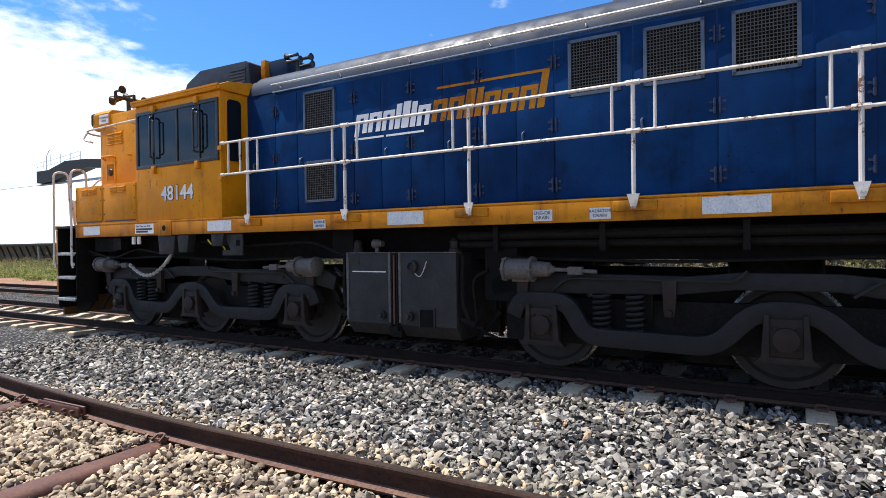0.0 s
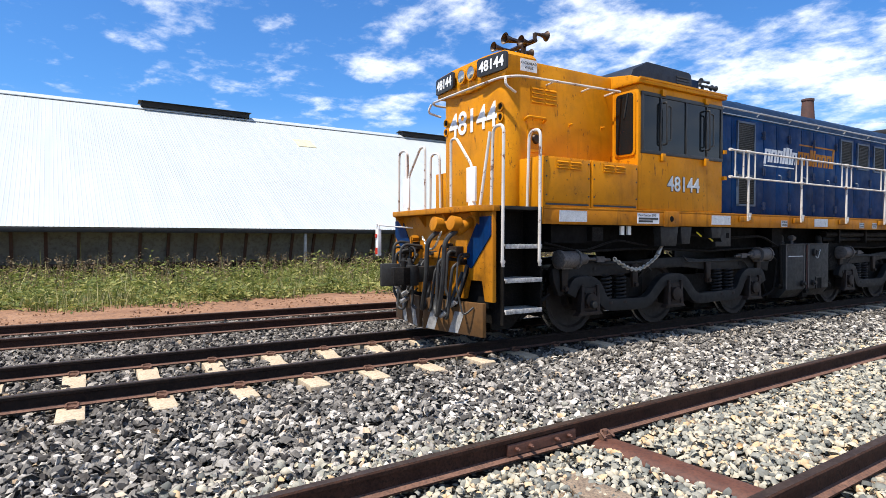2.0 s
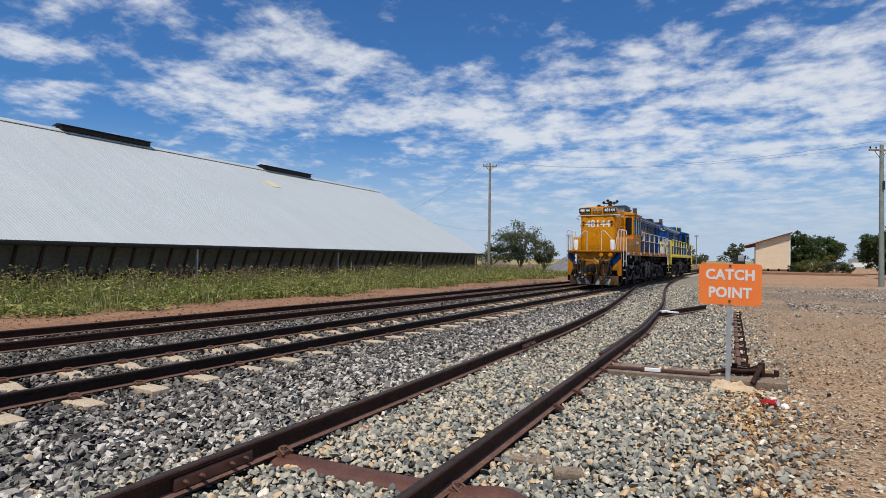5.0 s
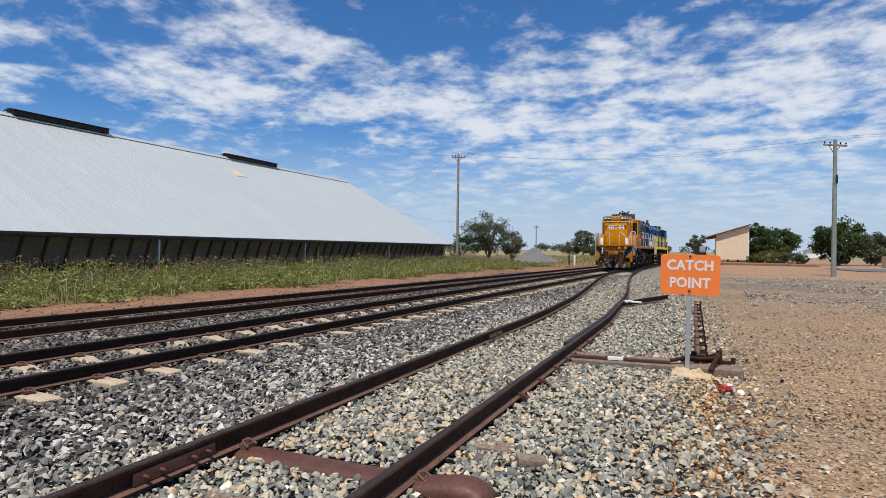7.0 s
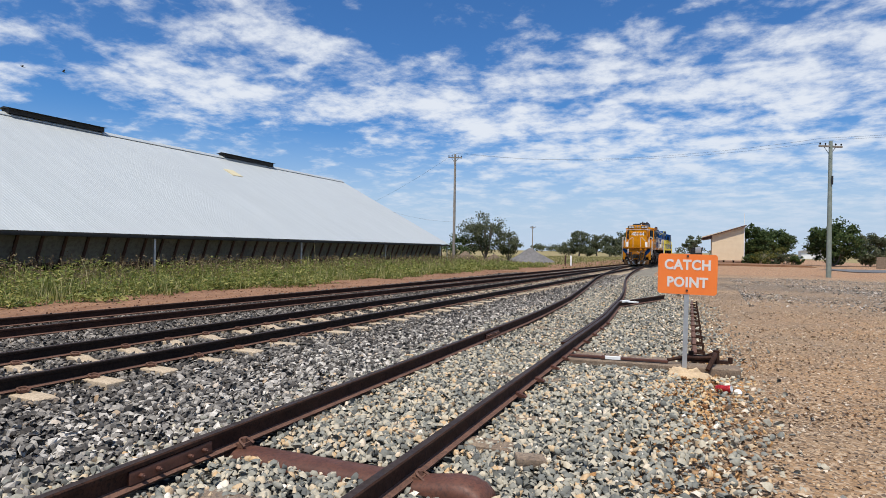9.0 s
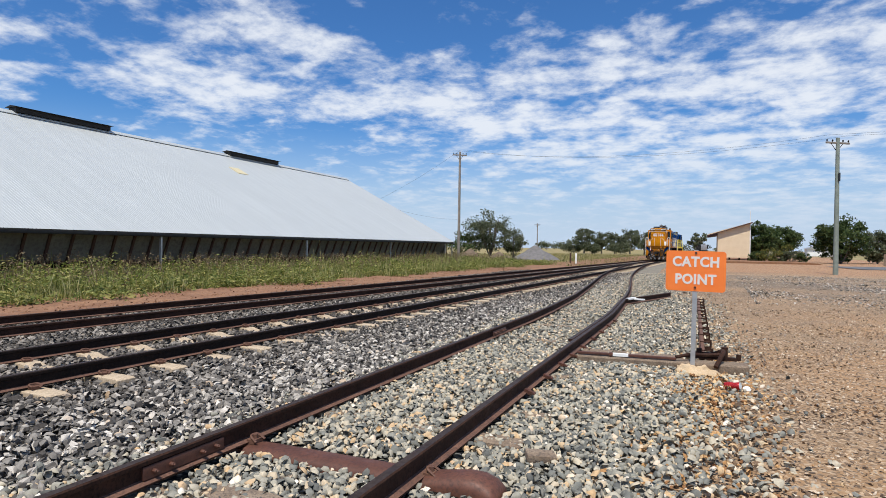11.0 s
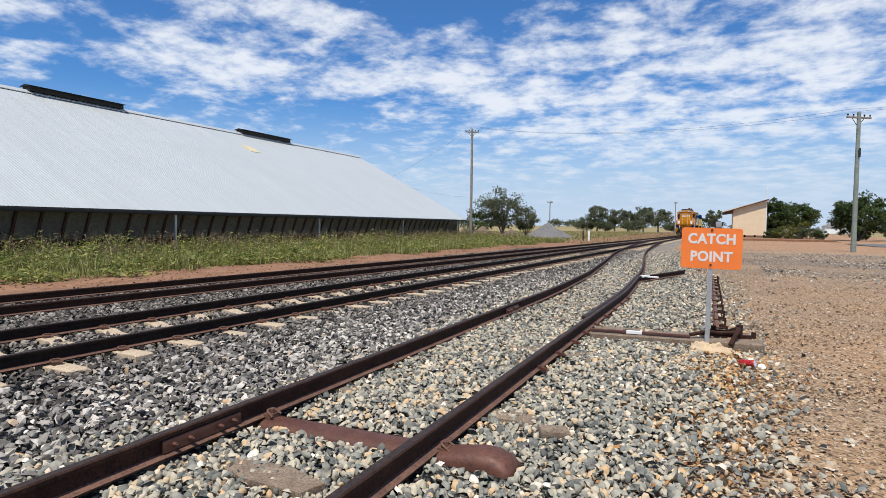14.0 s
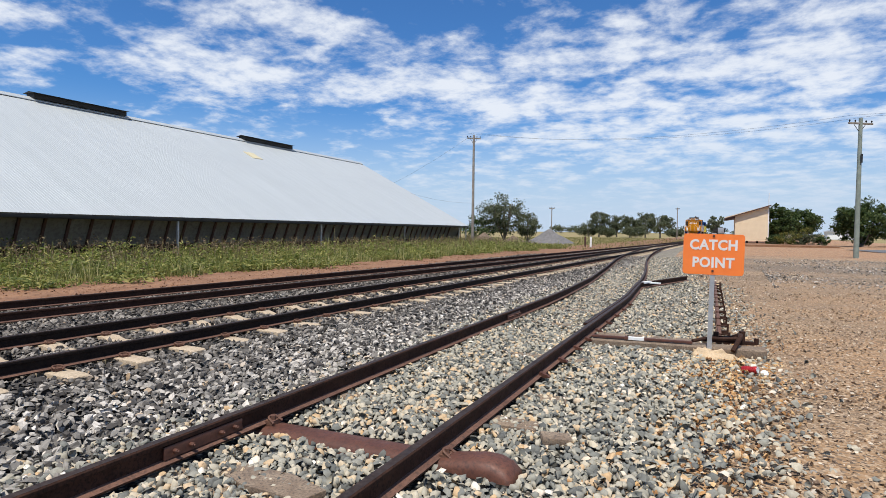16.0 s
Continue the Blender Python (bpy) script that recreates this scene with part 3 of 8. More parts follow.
for k in range(-84, 110):
    y = 0.32 + 0.75 * k
    o = new("sleeper", sleeper_mesh)
    o.parent = main_track
    o.matrix_basis = pose(main_x(y), y, -0.006 * (k % 3) - (0.045 if y > 33 else 0.0), 0, 0, -1.8 + ((k * 37) % 7 - 3) * 0.25)
    if -14 < k < 46:
        o = new("rail_clip", clip_mesh)
        o.parent = main_track
        o.matrix_basis = pose(main_x(y), y, 0, 0, 0, -1.8)

# siding: pressed steel sleepers and sunk timbers
g = Geo()
arc = [(0.135, -0.26), (0.13, -0.19), (0.118, -0.16), (0.092, -0.138), (0.05, -0.127), (0, -0.124), (-0.05, -0.127), (-0.092, -0.138), (-0.118, -0.16), (-0.13, -0.19), (-0.135, -0.26)]
arc_n = len(arc)
vs, fs = [], []
crown_line = ((-1.34, -0.14), (-1.30, -0.11), (-1.22, -0.085), (-1.10, -0.07), (-0.86, -0.04), (0.0, -0.03), (0.80, -0.02), (0.95, 0.005), (1.10, 0.03), (1.20, 0.028), (1.28, 0.0), (1.325, -0.04), (1.345, -0.10))
for x, dz in crown_line:
    vs += [(x, py, pz + dz - 0.005) for py, pz in arc]
for i in range(len(crown_line) - 1):
    for k in range(arc_n):
        a, b = i * arc_n + k, i * arc_n + (k + 1) % arc_n
        fs.append((a, b, b + arc_n, a + arc_n))
fs += [tuple(range(arc_n - 1, -1, -1)), tuple(range((len(crown_line) - 1) * arc_n, len(crown_line) * arc_n))]
g.add(vs, fs)
steel_mesh = mesh_of("steel_sleeper", g, RUST_RED, True, 0.0, 60)
for y in (-6.9, -4.45, 3.76):
    o = new("steel_sleeper", steel_mesh)
    o.parent = siding_track
    o.matrix_basis = pose(siding_x(y), y, 0.006, 0, 0, 0.5)
g = Geo().prism([(-0.115, -0.30), (0.115, -0.30), (0.12, -0.19), (0.10, -0.168), (-0.03, -0.162), (-0.11, -0.172)], "x", -1.2, 1.2)
timber_mesh = mesh_of("timber_sleeper", g, OLD_WOOD, True, 0.01)
for i, y in enumerate((-5.7, -3.1, -1.6, -0.2, 1.2, 2.85, 4.75, 5.6, 6.4, 7.3, 10.0, 10.9, 11.9, 12.9, 14.0, 15.1, 16.2, 17.3, 18.4)):
    o = new("timber_sleeper", timber_mesh)
    o.parent = siding_track
    o.matrix_basis = pose(siding_x(y) + 0.05 * math.sin(i * 2.1), y, -0.012 - 0.012 * (i % 3), 0, 0, 1.5 * math.sin(i * 1.7))
# fishplates at the joints, bolted through the web
g = Geo()
for e in (-1, 1):
    g.prism([(e * 0.014, -0.125), (e * 0.04, -0.128), (e * 0.034, -0.09), (e * 0.036, -0.062), (e * 0.030, -0.046), (e * 0.014, -0.05)], "y", -0.34, 0.34)
    for b in (-0.26, -0.13, 0.13, 0.26):
        g.rod((e * 0.03, b, -0.088), (e * 0.068, b, -0.088), 0.017, 6)
        g.rod((e * 0.03, b, -0.088), (e * 0.08, b, -0.088), 0.009, 6)
plate_mesh = mesh_of("fishplate", g, RUST_RED, True, 0.003)
for xx, yy in ((siding_x(0) - GAUGE / 2, 3.15), (siding_x(0) + GAUGE / 2, 2.35), (siding_x(0) - GAUGE / 2, 9.9), (siding_x(0) - GAUGE / 2, -6.0)):
    o = new("fishplate", plate_mesh)
    o.parent = siding_track
    o.matrix_basis = pose(xx, yy, 0)
# clamps at the foot of the siding rails
g = Geo()
for e in (-1, 1):
    g.box(e * 0.05, e * 0.12, -0.05, 0.05, -0.16, -0.128)
    g.rod((e * 0.09, 0, -0.13), (e * 0.09, 0, -0.095), 0.02, 6)
    g.tube(bend([(e * 0.14, -0.05, -0.14), (e * 0.07, -0.04, -0.10), (e * 0.07, 0.04, -0.10), (e * 0.14, 0.05, -0.14)], 0.03, 3), 0.01, 6)
clamp_mesh = mesh_of("rail_clamp", g, CLIP_RUST)
for y in (-6.9, -4.45, 3.76):
    for s in (-1, 1):
        o = new("rail_clamp", clamp_mesh)
        o.parent = siding_track
        o.matrix_basis = pose(siding_x(y) + s * GAUGE / 2, y, 0)
g = Geo()
for y in (6.2, 7.0, 7.8, 8.5, 9.3, 10.2, 11.1, 12.0, 12.9):
    g.prism([(0.04, -0.16), (0.15, -0.16), (0.15, -0.148), (0.06, -0.11), (0.04, -0.11)], "y", y - 0.03, y + 0.03)
    g.rod((0.12, y - 0.045, -0.15), (0.12, y - 0.045, -0.12), 0.016, 6)
brace = part("rail_brace", g, RUST_RED, siding_track, "red rusted rail braces beside the switch blade")
brace.matrix_basis = pose(siding_x(0) + GAUGE / 2, 0, 0)
g = Geo()
g.box(-0.05, 0.05, -0.26, 0.26, -0.05, 0.004)
g.box(0.06, 0.34, 0.05, 0.17, -0.06, -0.02)
white_tip = part("catch_rail_tip", g, WHITE, siding_track, "white painted nose where the rails part", 0.01)
white_tip.matrix_basis = pose(catch_x(17.4) + GAUGE / 2, 17.4, 0.004, 0, 0, -16)

# ---- ground sheets ----


def bumpy(x, y, k=0.02):
    return k * noise.noise(Vector((x * 0.9, y * 0.9, 0.3))) + 0.5 * k * noise.noise(Vector((x * 3.1, y * 3.1, 1.7)))


def strip(name, left, right, ys, across, mat, label, category, z, k=0.02):
    vs, fs = [], []
    for y in ys:
        a, b = left(y), right(y)
        for i in range(across + 1):
            x = a + (b - a) * i / across
            e = min(1.0, min(i, across - i) / 1.0)
            vs.append((x, y, z - (0.05 if e < 1 else 0) + bumpy(x, y, k)))
    n = across + 1
    for i in range(len(ys) - 1):
        for j in range(across):
            a = i * n + j
            fs.append((a, a + 1, a + n + 1, a + n))
    ob = new(name, mesh_of(name, Geo().add(vs, fs), mat))
    return tagged(ob, label, category, kind="structure")


near_y = steps(-72, -25, 2) + steps(-24, 40, 0.5) + steps(42, 320, 6)
big = Geo().add([(-1600, -1600, -0.36), (1600, -1600, -0.36), (1600, 2600, -0.36), (-1600, 2600, -0.36)], [(0, 1, 2, 3)])
tagged(new("ground", mesh_of("ground", big, FIELD)), "dry grassland plain reaching to the horizon", "ground", kind="structure")
strip("dirt_verge", lambda y: main_x(y) - 10.5 + 0.3 * math.sin(y * 0.5), lambda y: main_x(y) - 3.0, near_y, 12, EARTH, "bare reddish earth strip beside the loop track", "ground", -0.27, 0.04)
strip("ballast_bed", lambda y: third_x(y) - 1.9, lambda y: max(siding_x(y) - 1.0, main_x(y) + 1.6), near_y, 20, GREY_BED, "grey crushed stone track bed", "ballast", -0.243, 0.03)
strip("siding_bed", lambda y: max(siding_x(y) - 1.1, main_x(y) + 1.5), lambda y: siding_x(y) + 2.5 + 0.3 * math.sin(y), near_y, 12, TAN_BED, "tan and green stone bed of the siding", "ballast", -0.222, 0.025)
strip("gravel_yard", lambda y: siding_x(y) + 2.0 + 0.15 * math.sin(y * 1.3), lambda y: 30.0, near_y, 24, DIRT, "compacted red-brown gravel yard", "ground", -0.215, 0.025)

# ---- loose stones ----


def stones(name, n, place, size, mat, label, flat=0.7, seed=1, low=False, smooth=False):
    """n irregular faceted chips lying in the bed; place(rng, n) gives x, y, z. low: plainer chips for small or far ones."""
    rng = np.random.default_rng(seed)
    c = place(rng, n)
    n = len(c)
    r = size * np.clip(np.exp(rng.normal(0, 0.33, n)), 0.5, 1.6)
    ang = (np.arange(6) * np.pi / 3)[None] + rng.uniform(-0.4, 0.4, (n, 6))
    rad = rng.uniform(0.50, 0.82, (n, 6))
    ring = np.stack([rad * np.cos(ang), rad * np.sin(ang), rng.uniform(-0.45, -0.12, (n, 6))], 2)
    ang2 = (np.arange(4) * np.pi / 2)[None] + rng.uniform(-0.5, 0.5, (n, 4))
    rad2 = rng.uniform(0.22, 0.56, (n, 4))
    top = np.stack([rad2 * np.cos(ang2) + rng.uniform(-0.12, 0.12, (n, 1)), rad2 * np.sin(ang2) + rng.uniform(-0.12, 0.12, (n, 1)), rng.uniform(0.20, 0.42, (n, 4))], 2)
    v = np.concatenate([ring, top], 1)
    if low:
        v = np.concatenate([ring[:, :5], top[:, :1] * np.array([0.5, 0.5, 1.1])], 1)
        v[:, :5, :2] = (rad[:, :5, None] * np.stack([np.cos(ang[:, :5] * 1.2), np.sin(ang[:, :5] * 1.2)], 2))
    v *= np.stack([rng.uniform(0.95, 1.5, n), rng.uniform(0.62, 1.0, n), rng.uniform(0.6, 1.1, n) * flat / 0.7], 1)[:, None, :] * r[:, None, None]
    q = rng.normal(size=(n, 4)) * np.array([1.0, 0.30, 0.30, 1.0])
    q /= np.linalg.norm(q, axis=1)[:, None]
    w, x, y, z = q.T
    rot = np.stack([np.stack([1 - 2 * (y * y + z * z), 2 * (x * y - z * w), 2 * (x * z + y * w)], 1),
                    np.stack([2 * (x * y + z * w), 1 - 2 * (x * x + z * z), 2 * (y * z - x * w)], 1),
                    np.stack([2 * (x * z - y * w), 2 * (y * z + x * w), 1 - 2 * (x * x + y * y)], 1)], 1)
    v = np.einsum("nij,nkj->nki", rot, v) + c[:, None, :]
    f = np.array([(0, 1, 6), (1, 7, 6), (1, 2, 7), (2, 3, 7), (3, 8, 7), (3, 4, 8), (4, 9, 8), (4, 5, 9), (5, 6, 9), (5, 0, 6), (6, 7, 8), (6, 8, 9)])
    if low:
        f = np.array([(0, 1, 5), (1, 2, 5), (2, 3, 5), (3, 4, 5), (4, 0, 5)])
    faces = (f[None] + v.shape[1] * np.arange(n)[:, None, None]).reshape(-1, 3)
    ob = new(name, fast_mesh(name, v.reshape(-1, 3), faces, mat, smooth))
    return tagged(ob, label, "ballast", kind="stuff")


def clear_of_rails(x, y, mx, half=0.075):
    keep = np.ones(len(x), bool)
    for s in (-1, 1):
        keep &= np.abs(x - (mx + s * GAUGE / 2)) > half
    return keep


def on_sleeper(x, y):
    k = (y - 0.32) / 0.75
    mx = -7.434 + 0.0313 * y
    return (np.abs(k - np.round(k)) * 0.75 < 0.15) & (np.abs(x - mx) < 1.27)


def spread(rng, n, cuts, shares):
    """Places along the line: dense by the platform, thinner with distance."""
    return np.concatenate([rng.uniform(a, b, int(n * w)) for a, b, w in zip(cuts, cuts[1:], shares)])


def main_stones(rng, n, far=False):
    y = spread(rng, n, (9.0, 20.0, 40.0), (0.6, 0.4)) if far else rng.uniform(-10.8, 9.0, n)
    mx = -7.434 + 0.0313 * y
    n = len(y)
    x = rng.uniform(-5.6, 3.75, n) + mx
    tx = mx + np.interp(y, [-60, 0, 8, 20, 34, 50], [-3.55, -3.85, -3.65, -3.12, -2.65, -2.05])
    keep = clear_of_rails(x, y, mx) & clear_of_rails(x, y, tx) & (x < -3.52) & (~on_sleeper(x, y) | (rng.random(n) < 0.02))
    x, y = x[keep], y[keep]
    z = -0.203 + rng.uniform(-0.03, 0.032, len(x)) + 0.02 * np.sin(x * 2.1 + y) * np.sin(y * 1.7)
    return np.stack([x, y, z], 1)


def siding_stones(rng, n, far=False):
    y = spread(rng, n, (9.0, 20.0, 40.0), (0.6, 0.4)) if far else rng.uniform(-7.5, 9.0, n)
    x = rng.uniform(-4.3, 1.1, len(y))
    off = np.where(y > 13, np.interp(y, [13, 18, 24, 32, 38, 44], [0, -0.25, -0.80, -1.62, -2.06, -2.39]), -0.012 * np.maximum(0, -3.0 - y) ** 2)
    x = x + off
    keep = clear_of_rails(x, y, -2.604 + off) & ((x > -3.5) | (rng.random(len(x)) < (x + 4.3) / 0.8))
    keep &= (x < -0.7 + off) | (rng.random(len(x)) < (np.clip(1.1 + off - x, 0, 1.8) / 1.8) ** 2.2)
    for sy in (-6.9, -4.45, 3.76):
        keep &= ~((np.abs(y - sy) < 0.165) & (np.abs(x + 2.604 - off) < 1.36))
    x, y = x[keep], y[keep]
    z = -0.186 + rng.uniform(-0.026, 0.026, len(x)) + 0.015 * np.sin(x * 2.7 + 0.5 * y)
    return np.stack([x, y, z], 1)


def yard_stones(rng, n):
    y = rng.uniform(0, 1, n) ** 2.2 * 38 + 2.4
    x = rng.uniform(-1.0, 6.5 + 0.12 * y, n) + 0.02 * y - np.interp(y, [13, 24, 38], [0, 0.8, 2.0])
    keep = rng.random(n) < np.clip(1.15 - 0.07 * np.abs(x), 0.45, 1) * np.clip(1.25 - y / 45, 0.2, 1)
    x, y = x[keep], y[keep]
    return np.stack([x, y, -0.212 + rng.uniform(-0.006, 0.012, len(x))], 1)


def rubble_stones(rng, n):
    y = rng.uniform(0, 1, n) ** 1.2 * 24 + 20
    x = 1.0 + 0.02 * y + rng.random(n) ** 1.4 * (3.0 + 0.22 * y)
    keep = rng.random(n) < np.clip(0.55 + 0.9 * np.sin(x * 0.7 + 0.3 * y) * np.sin(0.23 * y + 0.8), 0.04, 1)
    return np.stack([x, y, -0.208 + rng.uniform(-0.008, 0.012, n)], 1)[keep]


def ochre_stones(rng, n):
    """Spilled orange chips round the sign's footing and along the edge of the yard."""
    a = rng.normal(0, 1, (n, 2)) * np.array([0.45, 0.8]) + np.array([-0.2, 7.7])
    b = np.stack([rng.normal(-0.25, 0.28, n), rng.uniform(3.0, 7.5, n)], 1)
    c = np.where(rng.random((n, 1)) < 0.62, a, b)
    return np.stack([c[:, 0], c[:, 1], -0.178 - 0.03 * (c[:, 0] > 0.2) + rng.uniform(-0.012, 0.012, n)], 1)


def verge_clods(rng, n):
    y = rng.uniform(0, 1, n) ** 1.3 * 60 - 16
    x = -7.434 + 0.0313 * y - 5.4 - rng.random(n) * 3.6
    return np.stack([x, y, -0.272 + rng.uniform(-0.012, 0.012, n)], 1)


stones("ballast", 94000, main_stones, 0.0445, GREY_STONE, "loose angular grey and white crushed ballast", 0.62, 3)
stones("ballast", 66000, lambda r, n: main_stones(r, n, True), 0.047, GREY_STONE, "grey crushed ballast further along the line", 0.75, 4, True)
stones("ballast", 82000, siding_stones, 0.0345, TAN_STONE, "loose greenish tan rounded ballast", 0.7, 5, False, True)
stones("ballast", 66000, lambda r, n: siding_stones(r, n, True), 0.038, TAN_STONE, "tan ballast of the siding towards the catch point", 0.75, 6, True, True)
stones("pebbles", 68000, yard_stones, 0.023, PEBBLE, "loose tan and red pebbles on the yard", 0.5, 7, True)
stones("gravel", 9000, rubble_stones, 0.05, GREY_STONE, "coarse grey gravel spread over the far yard", 0.6, 8, True)
stones("pebbles", 1500, ochre_stones, 0.025, OCHRE, "spilled orange chips round the sign footing", 0.7, 9)
stones("clods", 7000, verge_clods, 0.035, EARTH, "crumbled red clods on the bare strip", 0.6, 15)

# ---- grain shed ----
SHED_X, SHED_RX, SHED_Y0, SHED_Y1 = -25.2, -38.6, -96.0, 58.5
EAVE, RIDGE = 2.12, 9.15
shed = empty("grain_shed", "long grain shed, pale zincalume roof over dark raked walls", "shed")
slope = (RIDGE - EAVE) / (SHED_X - SHED_RX)


def roof_plane(sign):
    """Corrugated sheet with real ribs, thick, over one half of the shed."""
    vs, fs = [], []
    pitch = 0.152
    ys = []
    y = SHED_Y0
    while y < SHED_Y1:
        ys += [(y, 0.0), (y + pitch * 0.62, 0.0), (y + pitch * 0.70, 0.006), (y + pitch * 0.86, 0.006), (y + pitch * 0.94, 0.0)]
        y += pitch
    n = len(ys)
    for xx, zz in ((SHED_X + 0.5, EAVE - 0.5 * slope), (SHED_RX, RIDGE)):
        x = xx if sign > 0 else 2 * SHED_RX - xx
        vs += [(x, yy, zz + dz) for yy, dz in ys]
    fs += [(i, i + 1, n + i + 1, n + i) for i in range(n - 1)]
    return Geo().add(vs, fs)


part("roof", roof_plane(1), ROOF_SHEET, shed, "pale ribbed zincalume roof", smooth=False)
part("roof", roof_plane(-1), ROOF_SHEET, shed, "pale ribbed zincalume roof", smooth=False)
g = Geo().box(SHED_X + 0.46, SHED_X + 0.62, SHED_Y0, SHED_Y1, EAVE - 0.46, EAVE - 0.30)
part("gutter", g, CHASSIS_GREY, shed, "dark eave gutter", 0.02)
g = Geo().prism([(SHED_RX - 0.4, RIDGE - 0.16), (SHED_RX, RIDGE + 0.07), (SHED_RX + 0.4, RIDGE - 0.16), (SHED_RX + 0.4, RIDGE - 0.12), (SHED_RX, RIDGE + 0.12), (SHED_RX - 0.4, RIDGE - 0.12)], "y", SHED_Y0, SHED_Y1)
part("ridge_cap", g, ROOF_SHEET, shed)
# raked wall of lapped sheets: foot set back, head under the eave, a dark open foot below the lowest sheet
def rake(z):
    return SHED_X - 0.15 - (EAVE - 0.15 - z) * 0.405


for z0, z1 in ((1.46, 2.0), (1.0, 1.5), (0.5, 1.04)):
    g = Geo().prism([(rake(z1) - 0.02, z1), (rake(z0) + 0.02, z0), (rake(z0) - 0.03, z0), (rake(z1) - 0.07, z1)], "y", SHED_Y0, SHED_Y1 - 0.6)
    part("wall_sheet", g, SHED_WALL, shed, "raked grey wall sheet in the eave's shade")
part("wall_beam", Geo().box(rake(0.48) - 0.10, rake(0.48) + 0.05, SHED_Y0, SHED_Y1 - 0.6, 0.40, 0.50), RIB_RED, shed, "dark beam under the wall sheets")
# the shade of the void below the sheets is put into this wall's colour
part("wall", Geo().box(SHED_X - 1.9, SHED_X - 1.7, SHED_Y0, SHED_Y1 - 0.6, -0.5, 1.9), CHASSIS_GREY, shed, "near-black back wall giving the open foot its shade")
g = Geo().prism([(SHED_X - 0.3, -0.5), (SHED_X - 0.3, EAVE - 0.2), (SHED_RX, RIDGE - 0.2), (2 * SHED_RX - SHED_X, EAVE - 0.2), (2 * SHED_RX - SHED_X, -0.5)], "y", SHED_Y1 - 0.6, SHED_Y1 - 0.4)
part("gable_wall", g, SHED_WALL, shed)
g = Geo().prism([(SHED_X - 0.3, -0.5), (SHED_X - 0.3, EAVE - 0.2), (SHED_RX, RIDGE - 0.2), (2 * SHED_RX - SHED_X, EAVE - 0.2), (2 * SHED_RX - SHED_X, -0.5)], "y", SHED_Y0 + 0.4, SHED_Y0 + 0.6)
part("gable_wall", g, SHED_WALL, shed)
g = Geo().prism([(-0.06, EAVE - 0.16), (-1.04, -0.5), (-1.16, -0.5), (-0.18, EAVE - 0.16)], "y", -0.055, 0.055)
g.rod((-0.68, 0, 0.5), (-0.45, 0.34, -0.4), 0.035, 6)
rib_mesh = mesh_of("rib", g, RIB_RED)
for k in range(int((SHED_Y1 - SHED_Y0 - 2) / 1.01)):
    o = new("rib", rib_mesh)
    o.parent = shed
    o.matrix_basis = pose(SHED_X, SHED_Y0 + 1 + 1.01 * k, 0)
g = Geo().box(-0.05, 0.05, -0.05, 0.05, -0.5, EAVE - 0.3)
post_mesh = mesh_of("post", g, GALV)
for k in range(-8, 5):
    o = new("post", post_mesh)
    o.parent = shed
    o.matrix_basis = pose(SHED_X + 0.4, 9.35 + 11.75 * k, 0)
g = Geo().rod((SHED_X + 0.3, SHED_Y0, 0.1), (SHED_X + 0.3, SHED_Y1, 0.1), 0.05, 6)
part("pipe", g, BLACK, shed, "dark pipe along the foot of the wall")
for a, b in ((-48.0, -40.0), (-26, -18), (4.5, 10.7), (22.0, 28.2), (39.6, 46.0)):
    g = Geo().box(SHED_RX - 0.35, SHED_RX + 0.35, a, b, RIDGE + 0.02, RIDGE + 0.32)
    g.prism([(SHED_RX - 0.6, RIDGE + 0.32), (SHED_RX + 0.6, RIDGE + 0.32), (SHED_RX, RIDGE + 0.44)], "y", a - 0.1, b + 0.1)
    part("ridge_vent", g, CHASSIS_GREY, shed, "dark ridge ventilator")
for yy in (13.2, 37.3):
    c = SHED_X - (SHED_X - SHED_RX) * 0.74
    zc = EAVE + (RIDGE - EAVE) * 0.74 + 0.05
    g = Geo()
    g.add([(c - 0.55, yy - 0.55, zc + 0.55 * slope), (c + 0.55, yy - 0.55, zc - 0.55 * slope), (c + 0.55, yy + 0.55, zc - 0.55 * slope), (c - 0.55, yy + 0.55, zc + 0.55 * slope),
           (c - 0.55, yy - 0.55, zc + 0.55 * slope - 0.06), (c + 0.55, yy - 0.55, zc - 0.55 * slope - 0.06), (c + 0.55, yy + 0.55, zc - 0.55 * slope - 0.06), (c - 0.55, yy + 0.55, zc + 0.55 * slope - 0.06)],
          [(0, 1, 2, 3), (7, 6, 5, 4), (0, 4, 5, 1), (1, 5, 6, 2), (2, 6, 7, 3), (3, 7, 4, 0)])
    part("skylight", g, SKYLIGHT, shed, "yellowed translucent roof sheet")

